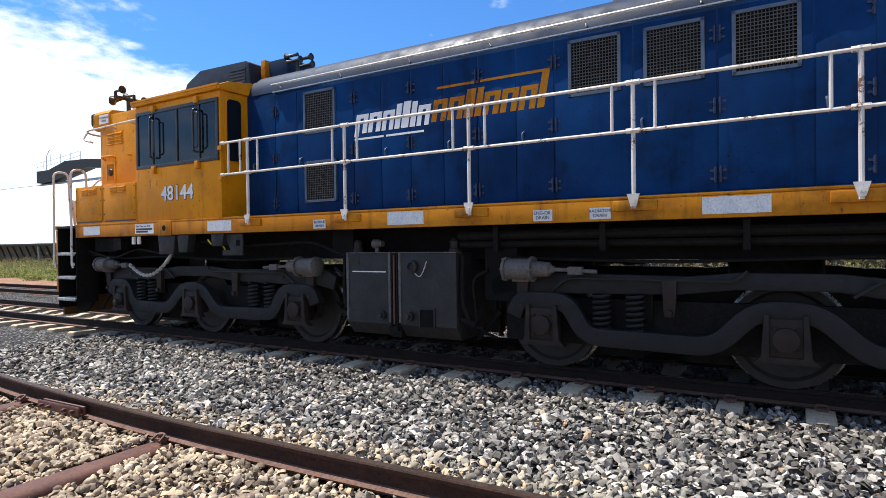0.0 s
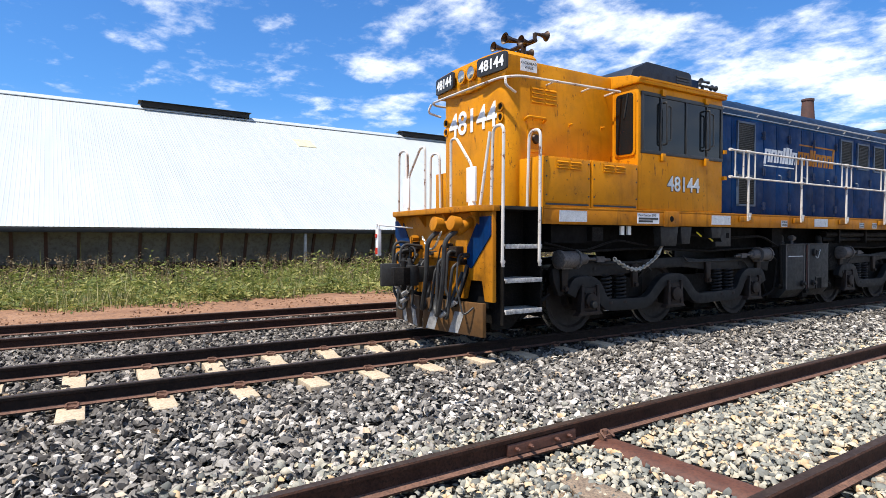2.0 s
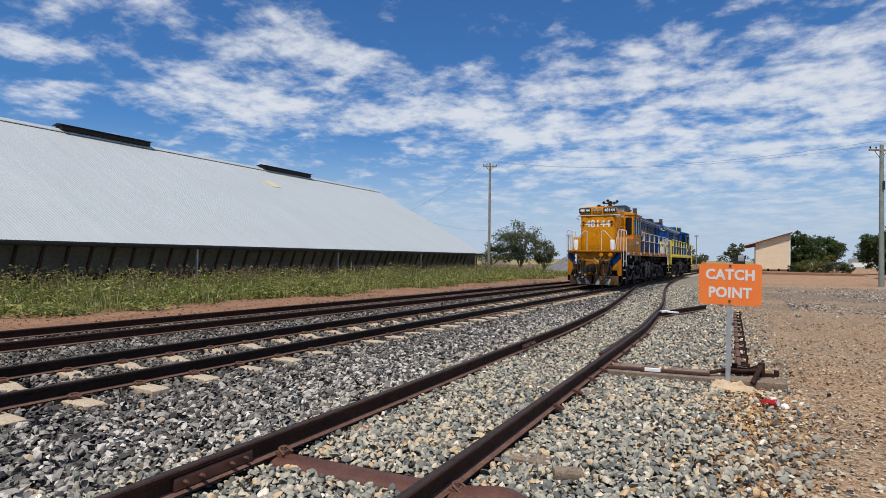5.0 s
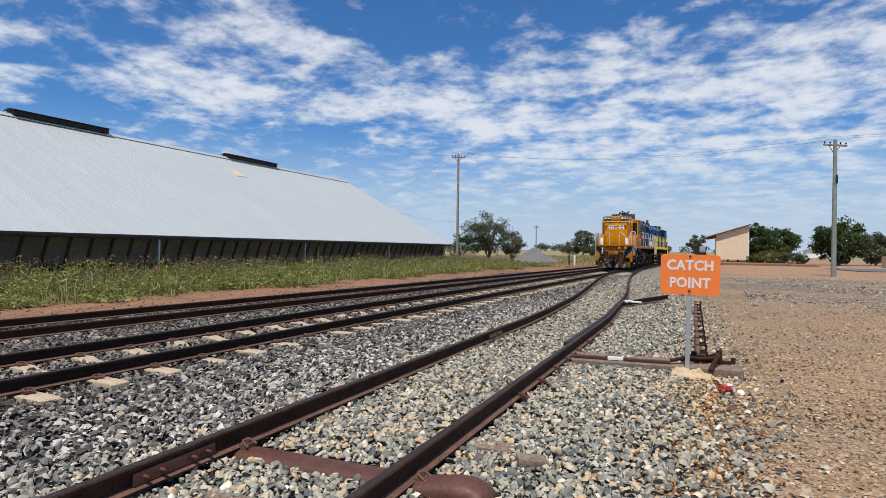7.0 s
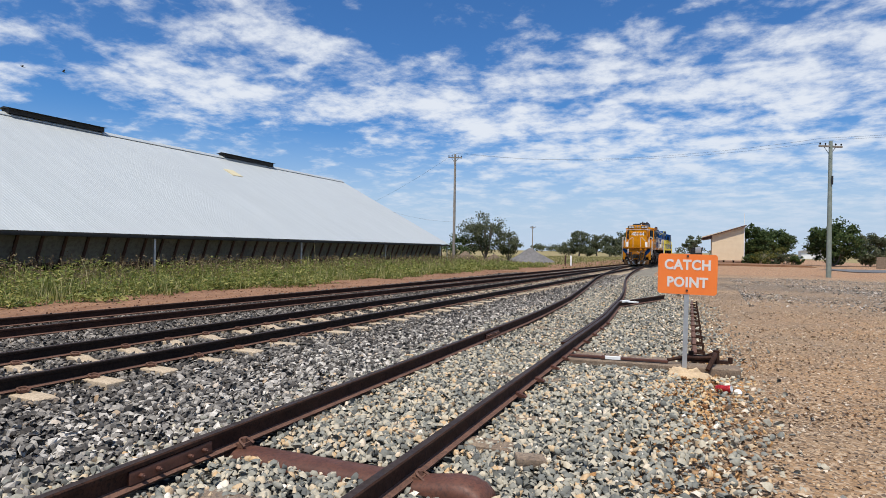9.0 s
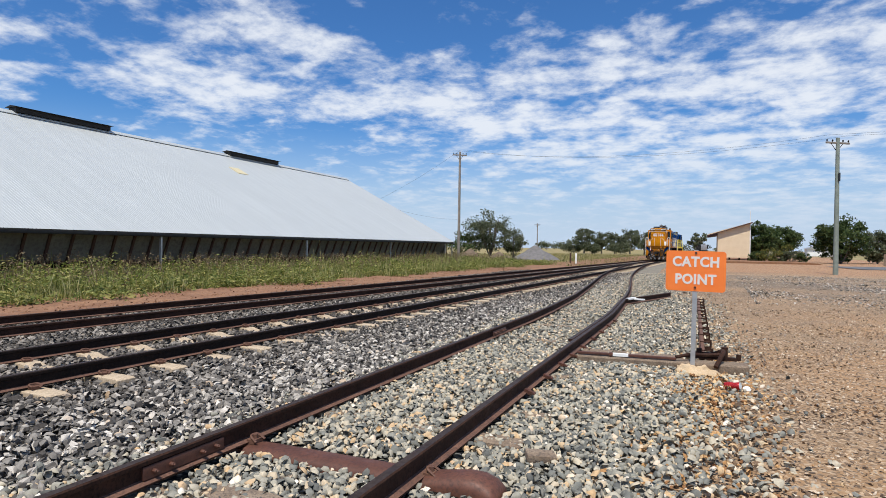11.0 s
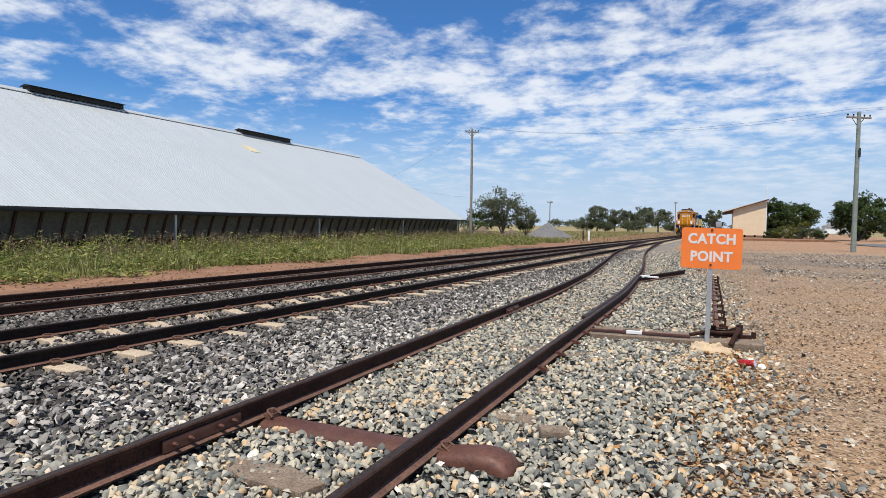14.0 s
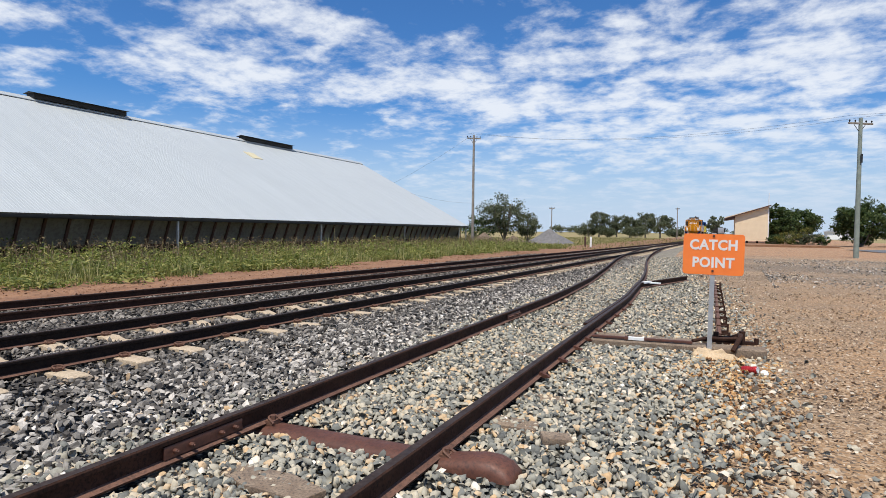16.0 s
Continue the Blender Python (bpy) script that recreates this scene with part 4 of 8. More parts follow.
# ---- grass along the shed ----


def grass(name, n, place, height, width, mat, label, seed):
    rng = np.random.default_rng(seed)
    p = place(rng, n)
    n = len(p)
    h = height * np.exp(rng.normal(0, 0.4, n)) * p[:, 3]
    a = rng.uniform(0, 2 * np.pi, n)
    lean = rng.uniform(0.05, 0.45, n) * h
    b = rng.uniform(0, 2 * np.pi, n)
    w = width * rng.uniform(0.6, 1.5, n)
    side = np.stack([np.cos(a), np.sin(a), 0 * a], 1) * w[:, None] * 0.5
    base = p[:, :3]
    mid = base + np.stack([np.cos(b) * lean * 0.35, np.sin(b) * lean * 0.35, h * 0.55], 1)
    tip = base + np.stack([np.cos(b) * lean, np.sin(b) * lean, h], 1)
    v = np.stack([base - side, base + side, mid + side * 0.8, mid - side * 0.8, tip], 1)
    f = np.array([(0, 1, 2), (0, 2, 3), (3, 2, 4)])
    faces = (f[None] + 5 * np.arange(n)[:, None, None]).reshape(-1, 3)
    ob = new(name, fast_mesh(name, v.reshape(-1, 3), faces, mat))
    return tagged(ob, label, "grass", kind="stuff")


def verge_patch(x, y):
    return np.sin(x * 1.3 + 2 * np.sin(y * 0.4)) * np.sin(y * 0.9 + x * 0.3)


def verge_places(rng, n, back=1.0):
    """Places on the verge: x, y and how far back from its ragged front edge."""
    y = rng.uniform(0, 1, n) * 126 - 64
    edge = -16.3 + 0.035 * y + 0.6 * np.sin(y * 0.7) + 0.35 * np.sin(y * 2.3)
    t = rng.random(n) ** back
    return edge - t * (edge + 25.2), y, t


def verge_grass(rng, n):
    x, y, t = verge_places(rng, n)
    patch = verge_patch(x, y + 3.0)
    keep = rng.random(n) < np.clip(0.45 + 0.6 * patch, 0.06, 1)
    tall = np.clip(0.5 + 0.35 * t + 0.3 * patch, 0.3, 1.2)
    return np.stack([x, y, np.full(n, -0.34), tall], 1)[keep]


def leafy_weeds(name, n, leaves, mat, label, seed, low, high, size):
    """Bushy weeds: arching leaves all round many short stems."""
    rng = np.random.default_rng(seed)
    x, y, t = verge_places(rng, n)
    patch = verge_patch(x, y)
    keep = rng.random(n) < np.clip(0.70 + 0.5 * patch, 0.12, 1)
    x, y, t, patch = x[keep], y[keep], t[keep], patch[keep]
    n = len(x)
    h = (low + (high - low) * t) * np.exp(rng.normal(0, 0.22, n)) * (1 + 0.25 * patch)
    k = np.repeat(np.arange(n), leaves)
    m = n * leaves
    up = rng.random(m) ** 0.7
    a = rng.uniform(0, 2 * np.pi, m)
    r = (0.10 + 0.20 * np.sqrt(rng.random(m))) * (1.15 - 0.6 * up)
    base = np.stack([x[k] + r * np.cos(a), y[k] + r * np.sin(a), -0.34 + h[k] * up], 1)
    b = a + rng.normal(0, 0.7, m)
    rise = rng.uniform(-0.25, 0.95, m)
    out = np.stack([np.cos(b), np.sin(b), rise], 1)
    out /= np.linalg.norm(out, axis=1)[:, None]
    ln = size * rng.uniform(0.6, 1.5, m)[:, None]
    side = np.stack([-np.sin(b), np.cos(b), rng.normal(0, 0.5, m)], 1) * ln * 0.17
    v = np.stack([base, base + out * ln * 0.5 + side, base + out * ln - np.array([0, 0, 1.0]) * ln * 0.18, base + out * ln * 0.5 - side], 1)
    ob = new(name, fast_mesh(name, v.reshape(-1, 3), np.arange(m * 4).reshape(-1, 4), mat))
    return tagged(ob, label, "weeds", kind="stuff")


def seed_stalks(name, n, mat, label, seed):
    """Dry stalks with a loose drooping head of small seeds."""
    rng = np.random.default_rng(seed)
    x, y, t = verge_places(rng, n, 0.35)
    h = rng.uniform(0.55, 1.15, n) * (0.6 + 0.45 * t)
    a = rng.uniform(0, 2 * np.pi, n)
    tip = np.stack([x + 0.18 * h * np.cos(a), y + 0.18 * h * np.sin(a), -0.34 + h], 1)
    foot = np.stack([x, y, np.full(n, -0.34)], 1)
    w = np.stack([-np.sin(a), np.cos(a), 0 * a], 1) * 0.007
    stem = np.stack([foot - w, foot + w, tip + w, tip - w], 1)
    q = 9
    k = np.repeat(np.arange(n), q)
    c = tip[k] + rng.normal(0, 1, (n * q, 3)) * np.array([0.05, 0.05, 0.08])
    e = rng.normal(0, 1, (n * q, 3)) * 0.022
    f = rng.normal(0, 1, (n * q, 3)) * 0.016
    seeds = np.stack([c - e, c - f, c + e, c + f], 1)
    v = np.concatenate([stem, seeds]).reshape(-1, 3)
    ob = new(name, fast_mesh(name, v, np.arange(len(v)).reshape(-1, 4), mat))
    return tagged(ob, label, "grass", kind="stuff")


def far_grass(rng, n):
    y = rng.uniform(0, 1, n) ** 1.3 * 120 + 55
    x = -8.5 + 0.03 * (y - 50) - rng.random(n) ** 1.2 * 45
    return np.stack([x, y, np.full(len(x), -0.36), rng.uniform(0.6, 1.4, n)], 1)


grass("grass", 125000, verge_grass, 0.50, 0.026, GRASS, "rank green and straw-coloured grass beside the shed", 11)
leafy_weeds("weeds", 9500, 22, WEED, "bushy green weeds along the shed", 19, 0.26, 0.72, 0.17)
seed_stalks("seed_stalks", 5000, STRAW, "brown seeding stalks against the shed wall", 17)
grass("grass", 26000, far_grass, 0.13, 0.10, DRY_GRASS, "dry green grass beyond the shed", 13)

# ---- conveyor gallery on the shed's ridge ----
g = Geo().prism([(-76.0, RIDGE + 0.1), (-73.0, RIDGE + 0.1), (-66.0, RIDGE + 1.3), (-50.0, RIDGE + 0.2), (-50.0, RIDGE + 0.9), (-66.0, RIDGE + 2.2), (-70.0, RIDGE + 2.3), (-73.5, RIDGE + 1.5), (-76.0, RIDGE + 1.5)], "x", SHED_RX - 0.6, SHED_RX + 0.6)
gallery = part("conveyor_gallery", g, CHASSIS_GREY, shed, "dark grain conveyor gallery on the ridge", smooth=False)
g = Geo()
for y in (-76.0, -74.5, -73.0, -71.0, -69.0, -67.0):
    z = RIDGE + (1.5 if y < -73 else 2.2)
    g.rod((SHED_RX + 0.55, y, z - 0.3), (SHED_RX + 0.55, y, z + 1.0), 0.03, 6)
for dz in (0.5, 1.0):
    g.tube([(SHED_RX + 0.55, -76.0, RIDGE + 1.5 + dz), (SHED_RX + 0.55, -73.0, RIDGE + 1.6 + dz), (SHED_RX + 0.55, -67.0, RIDGE + 2.2 + dz)], 0.025, 6)
g.tube(bend([(SHED_RX, -75.0, RIDGE + 1.4), (SHED_RX, -75.0, RIDGE + 3.3), (SHED_RX, -74.3, RIDGE + 4.0)], 0.3), 0.04, 6)
part("railing", g, GALV, gallery, "thin galvanised railing and lamp arm")
part("drip_post", Geo().rod((SHED_X + 0.35, SHED_Y1 - 0.2, EAVE - 0.4), (SHED_X + 0.35, SHED_Y1 - 0.2, -0.4), 0.06, 8), GALV, shed)
part("end_brace", Geo().rod((SHED_X - 0.4, SHED_Y1 + 0.2, -0.4), (SHED_X - 0.2, SHED_Y1 - 0.5, 1.3), 0.05, 6), RIB_RED, shed)

# ---- catch point sign ----
sign = empty("warning_sign", "orange catch point sign on a galvanised post", "sign", m=pose(-0.215, 8.42, -0.18, 0, 0.8, 2))
pts = []
for cx, cz, a0 in ((0.315, 1.065, -90), (0.315, 1.505, 0), (-0.315, 1.505, 90), (-0.315, 1.065, 180)):
    for i in range(6):
        t = radians(a0 + 18 * i)
        pts.append((cx + 0.04 * math.cos(t), cz + 0.04 * math.sin(t)))
part("sign_board", Geo().prism(pts, "y", -0.004, 0.0), ORANGE, sign, "orange rounded board with white lettering")
for w, z in (("CATCH", 1.40), ("POINT", 1.175)):
    put_ob = new("lettering", text_mesh("lettering", w, 0.176, SIGN_WHITE, 0.0012, 1.06, 0.0065))
    put_ob.parent = sign
    put_ob.matrix_basis = Matrix.Translation((0, -0.0055, z)) @ Euler((radians(90), 0, 0)).to_matrix().to_4x4() @ Matrix.Diagonal((0.90, 1.0, 1.0, 1.0))
g = Geo().box(-0.028, 0.028, 0.002, 0.008, -0.1, 1.56).box(-0.028, -0.022, 0.008, 0.035, -0.1, 1.56).box(0.022, 0.028, 0.008, 0.035, -0.1, 1.56)
part("sign_post", g, GALV, sign, "galvanised channel post")
for z in (1.075, 1.52):
    part("bolt", Geo().rod((0, -0.002, z), (0, -0.014, z), 0.016, 6), RUST_RED, sign)


def lump(name, cx, cy, rx, ry, h, z, mat, label, category, seed, n=14, m=28, rough=0.25):
    """A mound or cast lump with an uneven surface."""
    rng = random.Random(seed)
    o = rng.uniform(0, 50)
    vs, fs = [(0, 0, h)], []
    for i in range(1, n + 1):
        t = i / n
        for k in range(m):
            a = 2 * math.pi * k / m
            w = 1 + rough * noise.noise(Vector((math.cos(a) * 1.5 + o, math.sin(a) * 1.5, t * 1.5)))
            hh = h * (1 - t) ** 1.15 if h > 0.5 else h * math.sqrt(max(0, 1 - t ** 3))
            vs.append((rx * t * w * math.cos(a), ry * t * w * math.sin(a), hh + (h * 0.12) * noise.noise(Vector((4 * t * math.cos(a) + o, 4 * t * math.sin(a), 2))) * (1 - t) - (0.06 if i == n else 0)))
    for k in range(m):
        fs.append((0, 1 + k, 1 + (k + 1) % m))
    for i in range(n - 1):
        for k in range(m):
            a, b = 1 + i * m + k, 1 + i * m + (k + 1) % m
            fs.append((a, a + m, b + m, b))
    ob = new(name, mesh_of(name, Geo().add(vs, fs), mat))
    ob.matrix_basis = pose(cx, cy, z)
    return tagged(ob, label, category)


footing = lump("footing", -0.21, 8.36, 0.30, 0.20, 0.15, -0.27, CEMENT, "rough spilled cement footing round the sign post", "footing", 4, 16, 44, 0.95)
for v in footing.data.vertices:
    v.co += Vector((v.co.x, v.co.y, 0.25)) * 0.22 * noise.noise(v.co * 16) + Vector((0, 0, 0.018)) * noise.noise(v.co * 40)
g = Geo().lathe((0, 0, 0), "x", [(-0.085, 0.02), (-0.085, 0.036), (-0.07, 0.043), (-0.02, 0.036), (0.01, 0.042), (0.06, 0.043), (0.08, 0.036), (0.085, 0.02)], 14)
can = new("drink_can", mesh_of("drink_can", g, CAN_RED))
can.matrix_basis = pose(0.215, 7.66, -0.168, 0, 8, 155)
tagged(can, "crushed red drink can lying on the gravel", "can")
part("can_base", Geo().lathe((-0.088, 0, 0), "x", [(0, 0.036), (-0.004, 0.03), (0.004, 0.01)], 14), SILVER, can)
cup = new("crumpled_cup", mesh_of("crumpled_cup", Geo().lathe((0, 0, 0), "z", [(0, 0.03), (0.03, 0.045), (0.05, 0.03), (0.06, 0.012)], 9), WHITE))
cup.matrix_basis = pose(0.36, 7.66, -0.215, 20, 10, 0)
tagged(cup, "crumpled white paper scrap on the gravel", "litter")

# ---- point lever gear beside the catch point ----
gear = empty("point_gear", "rusty point rodding and cranks on a long weathered sleeper", "point lever")
beam = Geo().prism([(-0.12, -0.27), (0.12, -0.27), (0.125, -0.10), (0.10, -0.085), (-0.11, -0.09), (-0.125, -0.11)], "x", -1.70, 0.44)
bm_ob = part("long_sleeper", beam, OLD_WOOD, gear, "long weathered grey timber", 0.008)
bm_ob.matrix_basis = pose(0, 8.62, 0, 0, 0, 6.5)
b2 = part("long_sleeper", Geo().box(-1.75, -0.35, -0.11, 0.11, -0.30, -0.15), OLD_WOOD, gear, "", 0.01)
b2.matrix_basis = pose(0, 9.25, 0, 0, 0, 3)
g = Geo().box(-1.70, -0.42, -0.03, 0.03, -0.075, -0.045)
g.rod((-1.25, -0.05, -0.06), (-1.25, 0.05, -0.06), 0.03, 6)
rod1 = part("throw_rod", g, RUST_RED, gear, "red rusted throw rod", 0.004)
rod1.matrix_basis = pose(0, 8.55, 0, 0, 0, 6)
t1 = part("tape", Geo().box(-1.22, -1.02, -0.033, 0.033, -0.078, -0.042), WHITE, gear, "white painted band")
t1.matrix_basis = pose(0, 8.55, 0, 0, 0, 6)
g = Geo().tube(bend([(-0.42, 8.52, -0.04), (-0.22, 8.62, 0.0), (-0.05, 8.72, -0.02), (0.15, 8.78, 0.0)], 0.08), 0.024, 8)
g.tube(bend([(-0.02, 8.86, -0.05), (0.16, 8.80, 0.05), (0.14, 8.60, 0.03), (0.06, 8.46, -0.12)], 0.08), 0.03, 8)
g.rod((0.17, 8.82, -0.09), (0.17, 8.82, 0.09), 0.04, 10)
g.rod((-0.14, 8.92, -0.09), (-0.14, 8.92, 0.04), 0.035, 10)
g.box(-0.30, 0.32, 8.84, 8.92, -0.09, -0.05)
g.box(-0.24, 0.20, 8.96, 9.02, -0.10, -0.02)
g.rod((0.34, 8.86, -0.08), (0.34, 8.86, 0.0), 0.03, 8)
part("crank", g, RAIL_RUST, gear, "dark greasy cranks and links")
g = Geo().box(-0.022, 0.022, 0, 10.5, -0.12, -0.06).box(-0.035, 0.035, 0, 10.5, -0.135, -0.12)
rr = part("rodding", g, CLIP_RUST, gear, "red rusted rodding running beside the siding", 0.004)
rr.matrix_basis = pose(-0.09, 9.0, 0, 0, 0, 0.6)
for k in range(12):
    g = Geo().box(-0.05, 0.13, -0.02, 0.02, -0.20, -0.125).rod((-0.035, 0, -0.055), (0.13, 0, -0.055), 0.013, 6).rod((0.12, 0, -0.14), (0.12, 0, -0.02), 0.016, 6)
    st = part("rodding_stool", g, RAIL_RUST, gear)
    st.matrix_basis = pose(-0.09 - 0.0105 * 0.85 * k, 9.35 + 0.85 * k, 0)
plank = new("broken_plank", mesh_of("broken_plank", Geo().prism([(-0.42, -0.06), (-0.38, 0.10), (0.05, 0.13), (0.40, 0.06), (0.36, -0.10), (-0.1, -0.12)], "z", -0.20, -0.145), OLD_WOOD, True, 0.006))
plank.matrix_basis = pose(-2.55, 2.92, 0, 2, -3, -8)
tagged(plank, "split weathered timber lying in the ballast", "plank")
slab = new("timber_block", mesh_of("timber_block", Geo().box(-0.11, 0.11, -0.07, 0.07, -0.19, -0.135), OLD_WOOD, True, 0.012))
slab.matrix_basis = pose(-1.18, 4.45, 0, 3, 4, 25)
tagged(slab, "short weathered timber block in the ballast", "timber")

# ---- poles and wires ----


def pole(x, y, h, r, mat, label, yaw, arm=1.0):
    p = empty("power_pole", label, "power pole", "power poles", pose(x, y, -0.3, 0, 0, yaw))
    part("pole_shaft", Geo().rod((0, 0, -0.2), (0, 0, h), r, 12, r * 0.68), mat, p)
    a = part("crossarm", Geo().box(-arm, arm, -0.06, 0.06, h - 0.42, h - 0.30), TIMBER_POLE, p, "timber crossarm", 0.01)
    for i, q in enumerate((-0.92, -0.45, 0.45, 0.92)):
        part("insulator", Geo().lathe((q * arm, 0, h - 0.30), "z", [(0, 0.02), (0.06, 0.03), (0.08, 0.06), (0.12, 0.05), (0.17, 0.03), (0.18, 0)], 10), CHASSIS, a)
    part("arm_brace", Geo().rod((-0.5 * arm, 0.07, h - 0.40), (0, 0.07, h - 0.95), 0.02, 6).rod((0.5 * arm, 0.07, h - 0.40), (0, 0.07, h - 0.95), 0.02, 6), CHASSIS, p)
    return Vector((x, y, h - 0.45))


P1 = pole(-24.1, 58.4, 11.9, 0.16, TIMBER_POLE, "weathered timber power pole in the grass", 35, 0.75)
P2 = pole(8.45, 48.6, 9.65, 0.17, GREEN_POLE, "green-grey treated power pole at the yard edge", 35, 0.95)
part("plate", Geo().box(-0.08, 0.08, -0.19, -0.16, 6.6, 7.2), BLACK, bpy.data.objects["power_pole.001"], "dark tag plate")


def wire(a, b, sag, r=0.008):
    pts = []
    for i in range(25):
        t = i / 24
        p = a.lerp(b, t)
        pts.append((p.x, p.y, p.z - 4 * sag * t * (1 - t)))
    ob = new("overhead_wire", mesh_of("overhead_wire", Geo().tube(pts, r, 4), BLACK))
    return tagged(ob, "thin sagging overhead wire between poles", "wire", "overhead wires")


for dz, dx in ((0.32, -0.6), (0.32, 0.6)):
    wire(P1 + Vector((dx, dx * 0.7, dz)), P2 + Vector((dx, dx * 0.7, dz)), 1.1)
    wire(P2 + Vector((dx, dx * 0.7, dz)), Vector((70, 20, 10.5)), 1.5)
wire(P1 + Vector((0, 0, 0.3)), Vector((-62.0, 75.0, 4.0)), 2.0)
wire(Vector((-33.0, 58.2, 5.9)), Vector((-24.1, 58.4, 4.3)), 0.35)
for x, y, h, aw in ((-33.0, 125.0, 7.0, 0.6), (-10.0, 165.0, 8.3, 0.5)):
    pole(x, y, h, 0.13, TIMBER_POLE, "distant timber power pole on the plain", 20, aw)

# ---- hut on its earth bank ----
HX, HY = 2.0, 95.0
bank = new("earth_bank", mesh_of("earth_bank", Geo().prism([(-1.0, -0.4), (14.0, -0.4), (12.6, -0.05), (11.6, 0.02), (1.6, 0.02), (0.2, -0.1)], "y", 82, 118), EARTH, True))
tagged(bank, "low red earth bank under the hut", "ground", kind="structure")
hut = empty("weatherboard_hut", "cream weatherboard hut with a skillion roof on low piers", "hut", m=pose(HX, HY, 0.0))
W = 4.25
g = Geo().prism([(0, 0.35), (W, 0.35), (W, 5.35), (0, 4.05)], "y", 0.02, 7.0)
part("wall", g, CREAM, hut, "cream painted wall body")
for k in range(24):
    z = 0.36 + 0.21 * k
    a0 = 0.0 if z < 4.0 else (z - 3.95) / 1.3 * W
    if a0 > W - 0.2:
        break
    g = Geo().prism([(a0, z), (W, z), (W, min(z + 0.2, 5.3)), (a0, min(z + 0.2, 5.3))], "y", -0.005 - 0.006 * (k % 2), 0.02)
    part("weatherboard", g, CREAM, hut)
g = Geo().prism([(-1.35, 3.60), (W + 0.2, 5.36), (W + 0.2, 5.52), (-1.35, 3.76)], "y", -0.35, 7.3)
part("roof", g, GALV, hut, "sloping iron roof")
part("fascia", Geo().prism([(-1.35, 3.52), (W + 0.22, 5.28), (W + 0.22, 5.48), (-1.35, 3.72)], "y", -0.40, -0.35), CREAM, hut, "cream barge board")
part("eave_board", Geo().prism([(-1.45, 3.44), (W + 0.25, 5.36), (W + 0.25, 5.50), (-1.45, 3.58)], "y", -0.46, -0.40), RIB_RED, hut, "dark brown eave edge")
part("eave_end", Geo().prism([(-1.42, 3.40), (-0.9, 3.66), (-0.02, 3.95), (-0.02, 3.55), (-1.1, 3.36)], "y", -0.34, 7.2), RIB_RED, hut, "dark boxed eave")
part("awning_lining", Geo().prism([(-1.3, 3.45), (-0.02, 3.95), (-0.02, 4.0), (-1.3, 3.56)], "y", -0.3, 7.2), BLACK, hut)
part("corner_board", Geo().box(W - 0.06, W + 0.05, -0.05, 0.05, 0.3, 5.34), WHITE, hut, "white corner board")
for x in (0.25, 1.6, 2.9, W - 0.2):
    part("pier", Geo().box(x - 0.12, x + 0.12, 0.2, 0.5, -0.05, 0.36), CHASSIS, hut)
part("aerial_mast", Geo().rod((W, 0.4, 4.9), (W, 0.4, 7.2), 0.05, 6), WHITE, hut, "white aerial mast")
part("step", Geo().box(W + 0.15, W + 0.95, 0.1, 0.9, -0.02, 0.34), OLD_WOOD, hut)
# grey rail equipment standing beyond the hut
eq = empty("rail_equipment", "grey track machine parked beyond the hut", "track machine", m=pose(-0.1, 112.0, -0.02) @ Matrix.Scale(0.72, 4))
part("body", Geo().box(-1.3, 1.3, 0, 5, 0.75, 1.9), CHASSIS_GREY, eq, "", 0.05)
part("cabinet", Geo().box(-0.2, 1.1, 0.2, 1.6, 1.9, 3.3), GALV, eq, "pale grey cabinet", 0.05)
part("cabinet", Geo().box(-1.2, -0.4, 0.6, 1.8, 1.9, 2.7), CHASSIS_GREY, eq, "", 0.05)
part("hopper", Geo().prism([(-0.9, 1.9), (1.2, 1.9), (1.6, 3.2), (-1.0, 3.2)], "y", 2.4, 4.5), CHASSIS_GREY, eq)
for yy in (0.8, 4.2):
    for s in (-1, 1):
        part("wheel", Geo().lathe((s * 0.755, yy, 0.40), "x", [(-0.06, 0.1), (-0.06, 0.42), (-0.03, 0.42), (-0.03, 0.40), (0.06, 0.40), (0.06, 0.1)], 16), WHEEL, eq)
part("leg", Geo().box(-0.9, 0.9, 0.5, 1.1, -0.03, 0.78), CHASSIS, eq)

lump("gravel_heap", -21.6, 80.5, 4.0, 3.2, 2.1, -0.38, SPOIL, "conical grey gravel heap on the grass", "heap", 9, 14, 30, 0.12)
lump("earth_mound", -25.2, 64.5, 2.9, 1.6, 1.55, -0.38, DULL_EARTH, "low weedy earth mound by the pole", "mound", 21, 12, 26, 0.5)
lump("earth_mound", -22.4, 67.0, 2.2, 1.4, 1.25, -0.38, DULL_EARTH, "low weedy earth mound", "mound", 25, 12, 26, 0.5)
for x, y, mat, h, lab in ((-12.4, 63.0, WHITE, 0.85, "short white marker post by the track"), (-13.3, 64.5, RIB_RED, 0.85, "short dark rusty marker post")):
    p = new("marker_post", mesh_of("marker_post", Geo().box(-0.09, 0.09, -0.06, 0.06, -0.4, h), mat, True, 0.01))
    p.matrix_basis = pose(x, y, 0)
    tagged(p, lab, "post", "marker posts")
tagged(new("road", mesh_of("road", Geo().add([(12.0, 74, -0.16), (90, 100, -0.16), (90, 84, -0.16), (13.0, 63.5, -0.16)], [(3, 2, 1, 0)]), mottled("grey sealed road", (0.10, 0.10, 0.105), (0.14, 0.138, 0.14), 1.5, 0.9, 0, 0.3, 0.01))), "grey sealed road beside the yard", "road", kind="structure")

# ---- trees ----


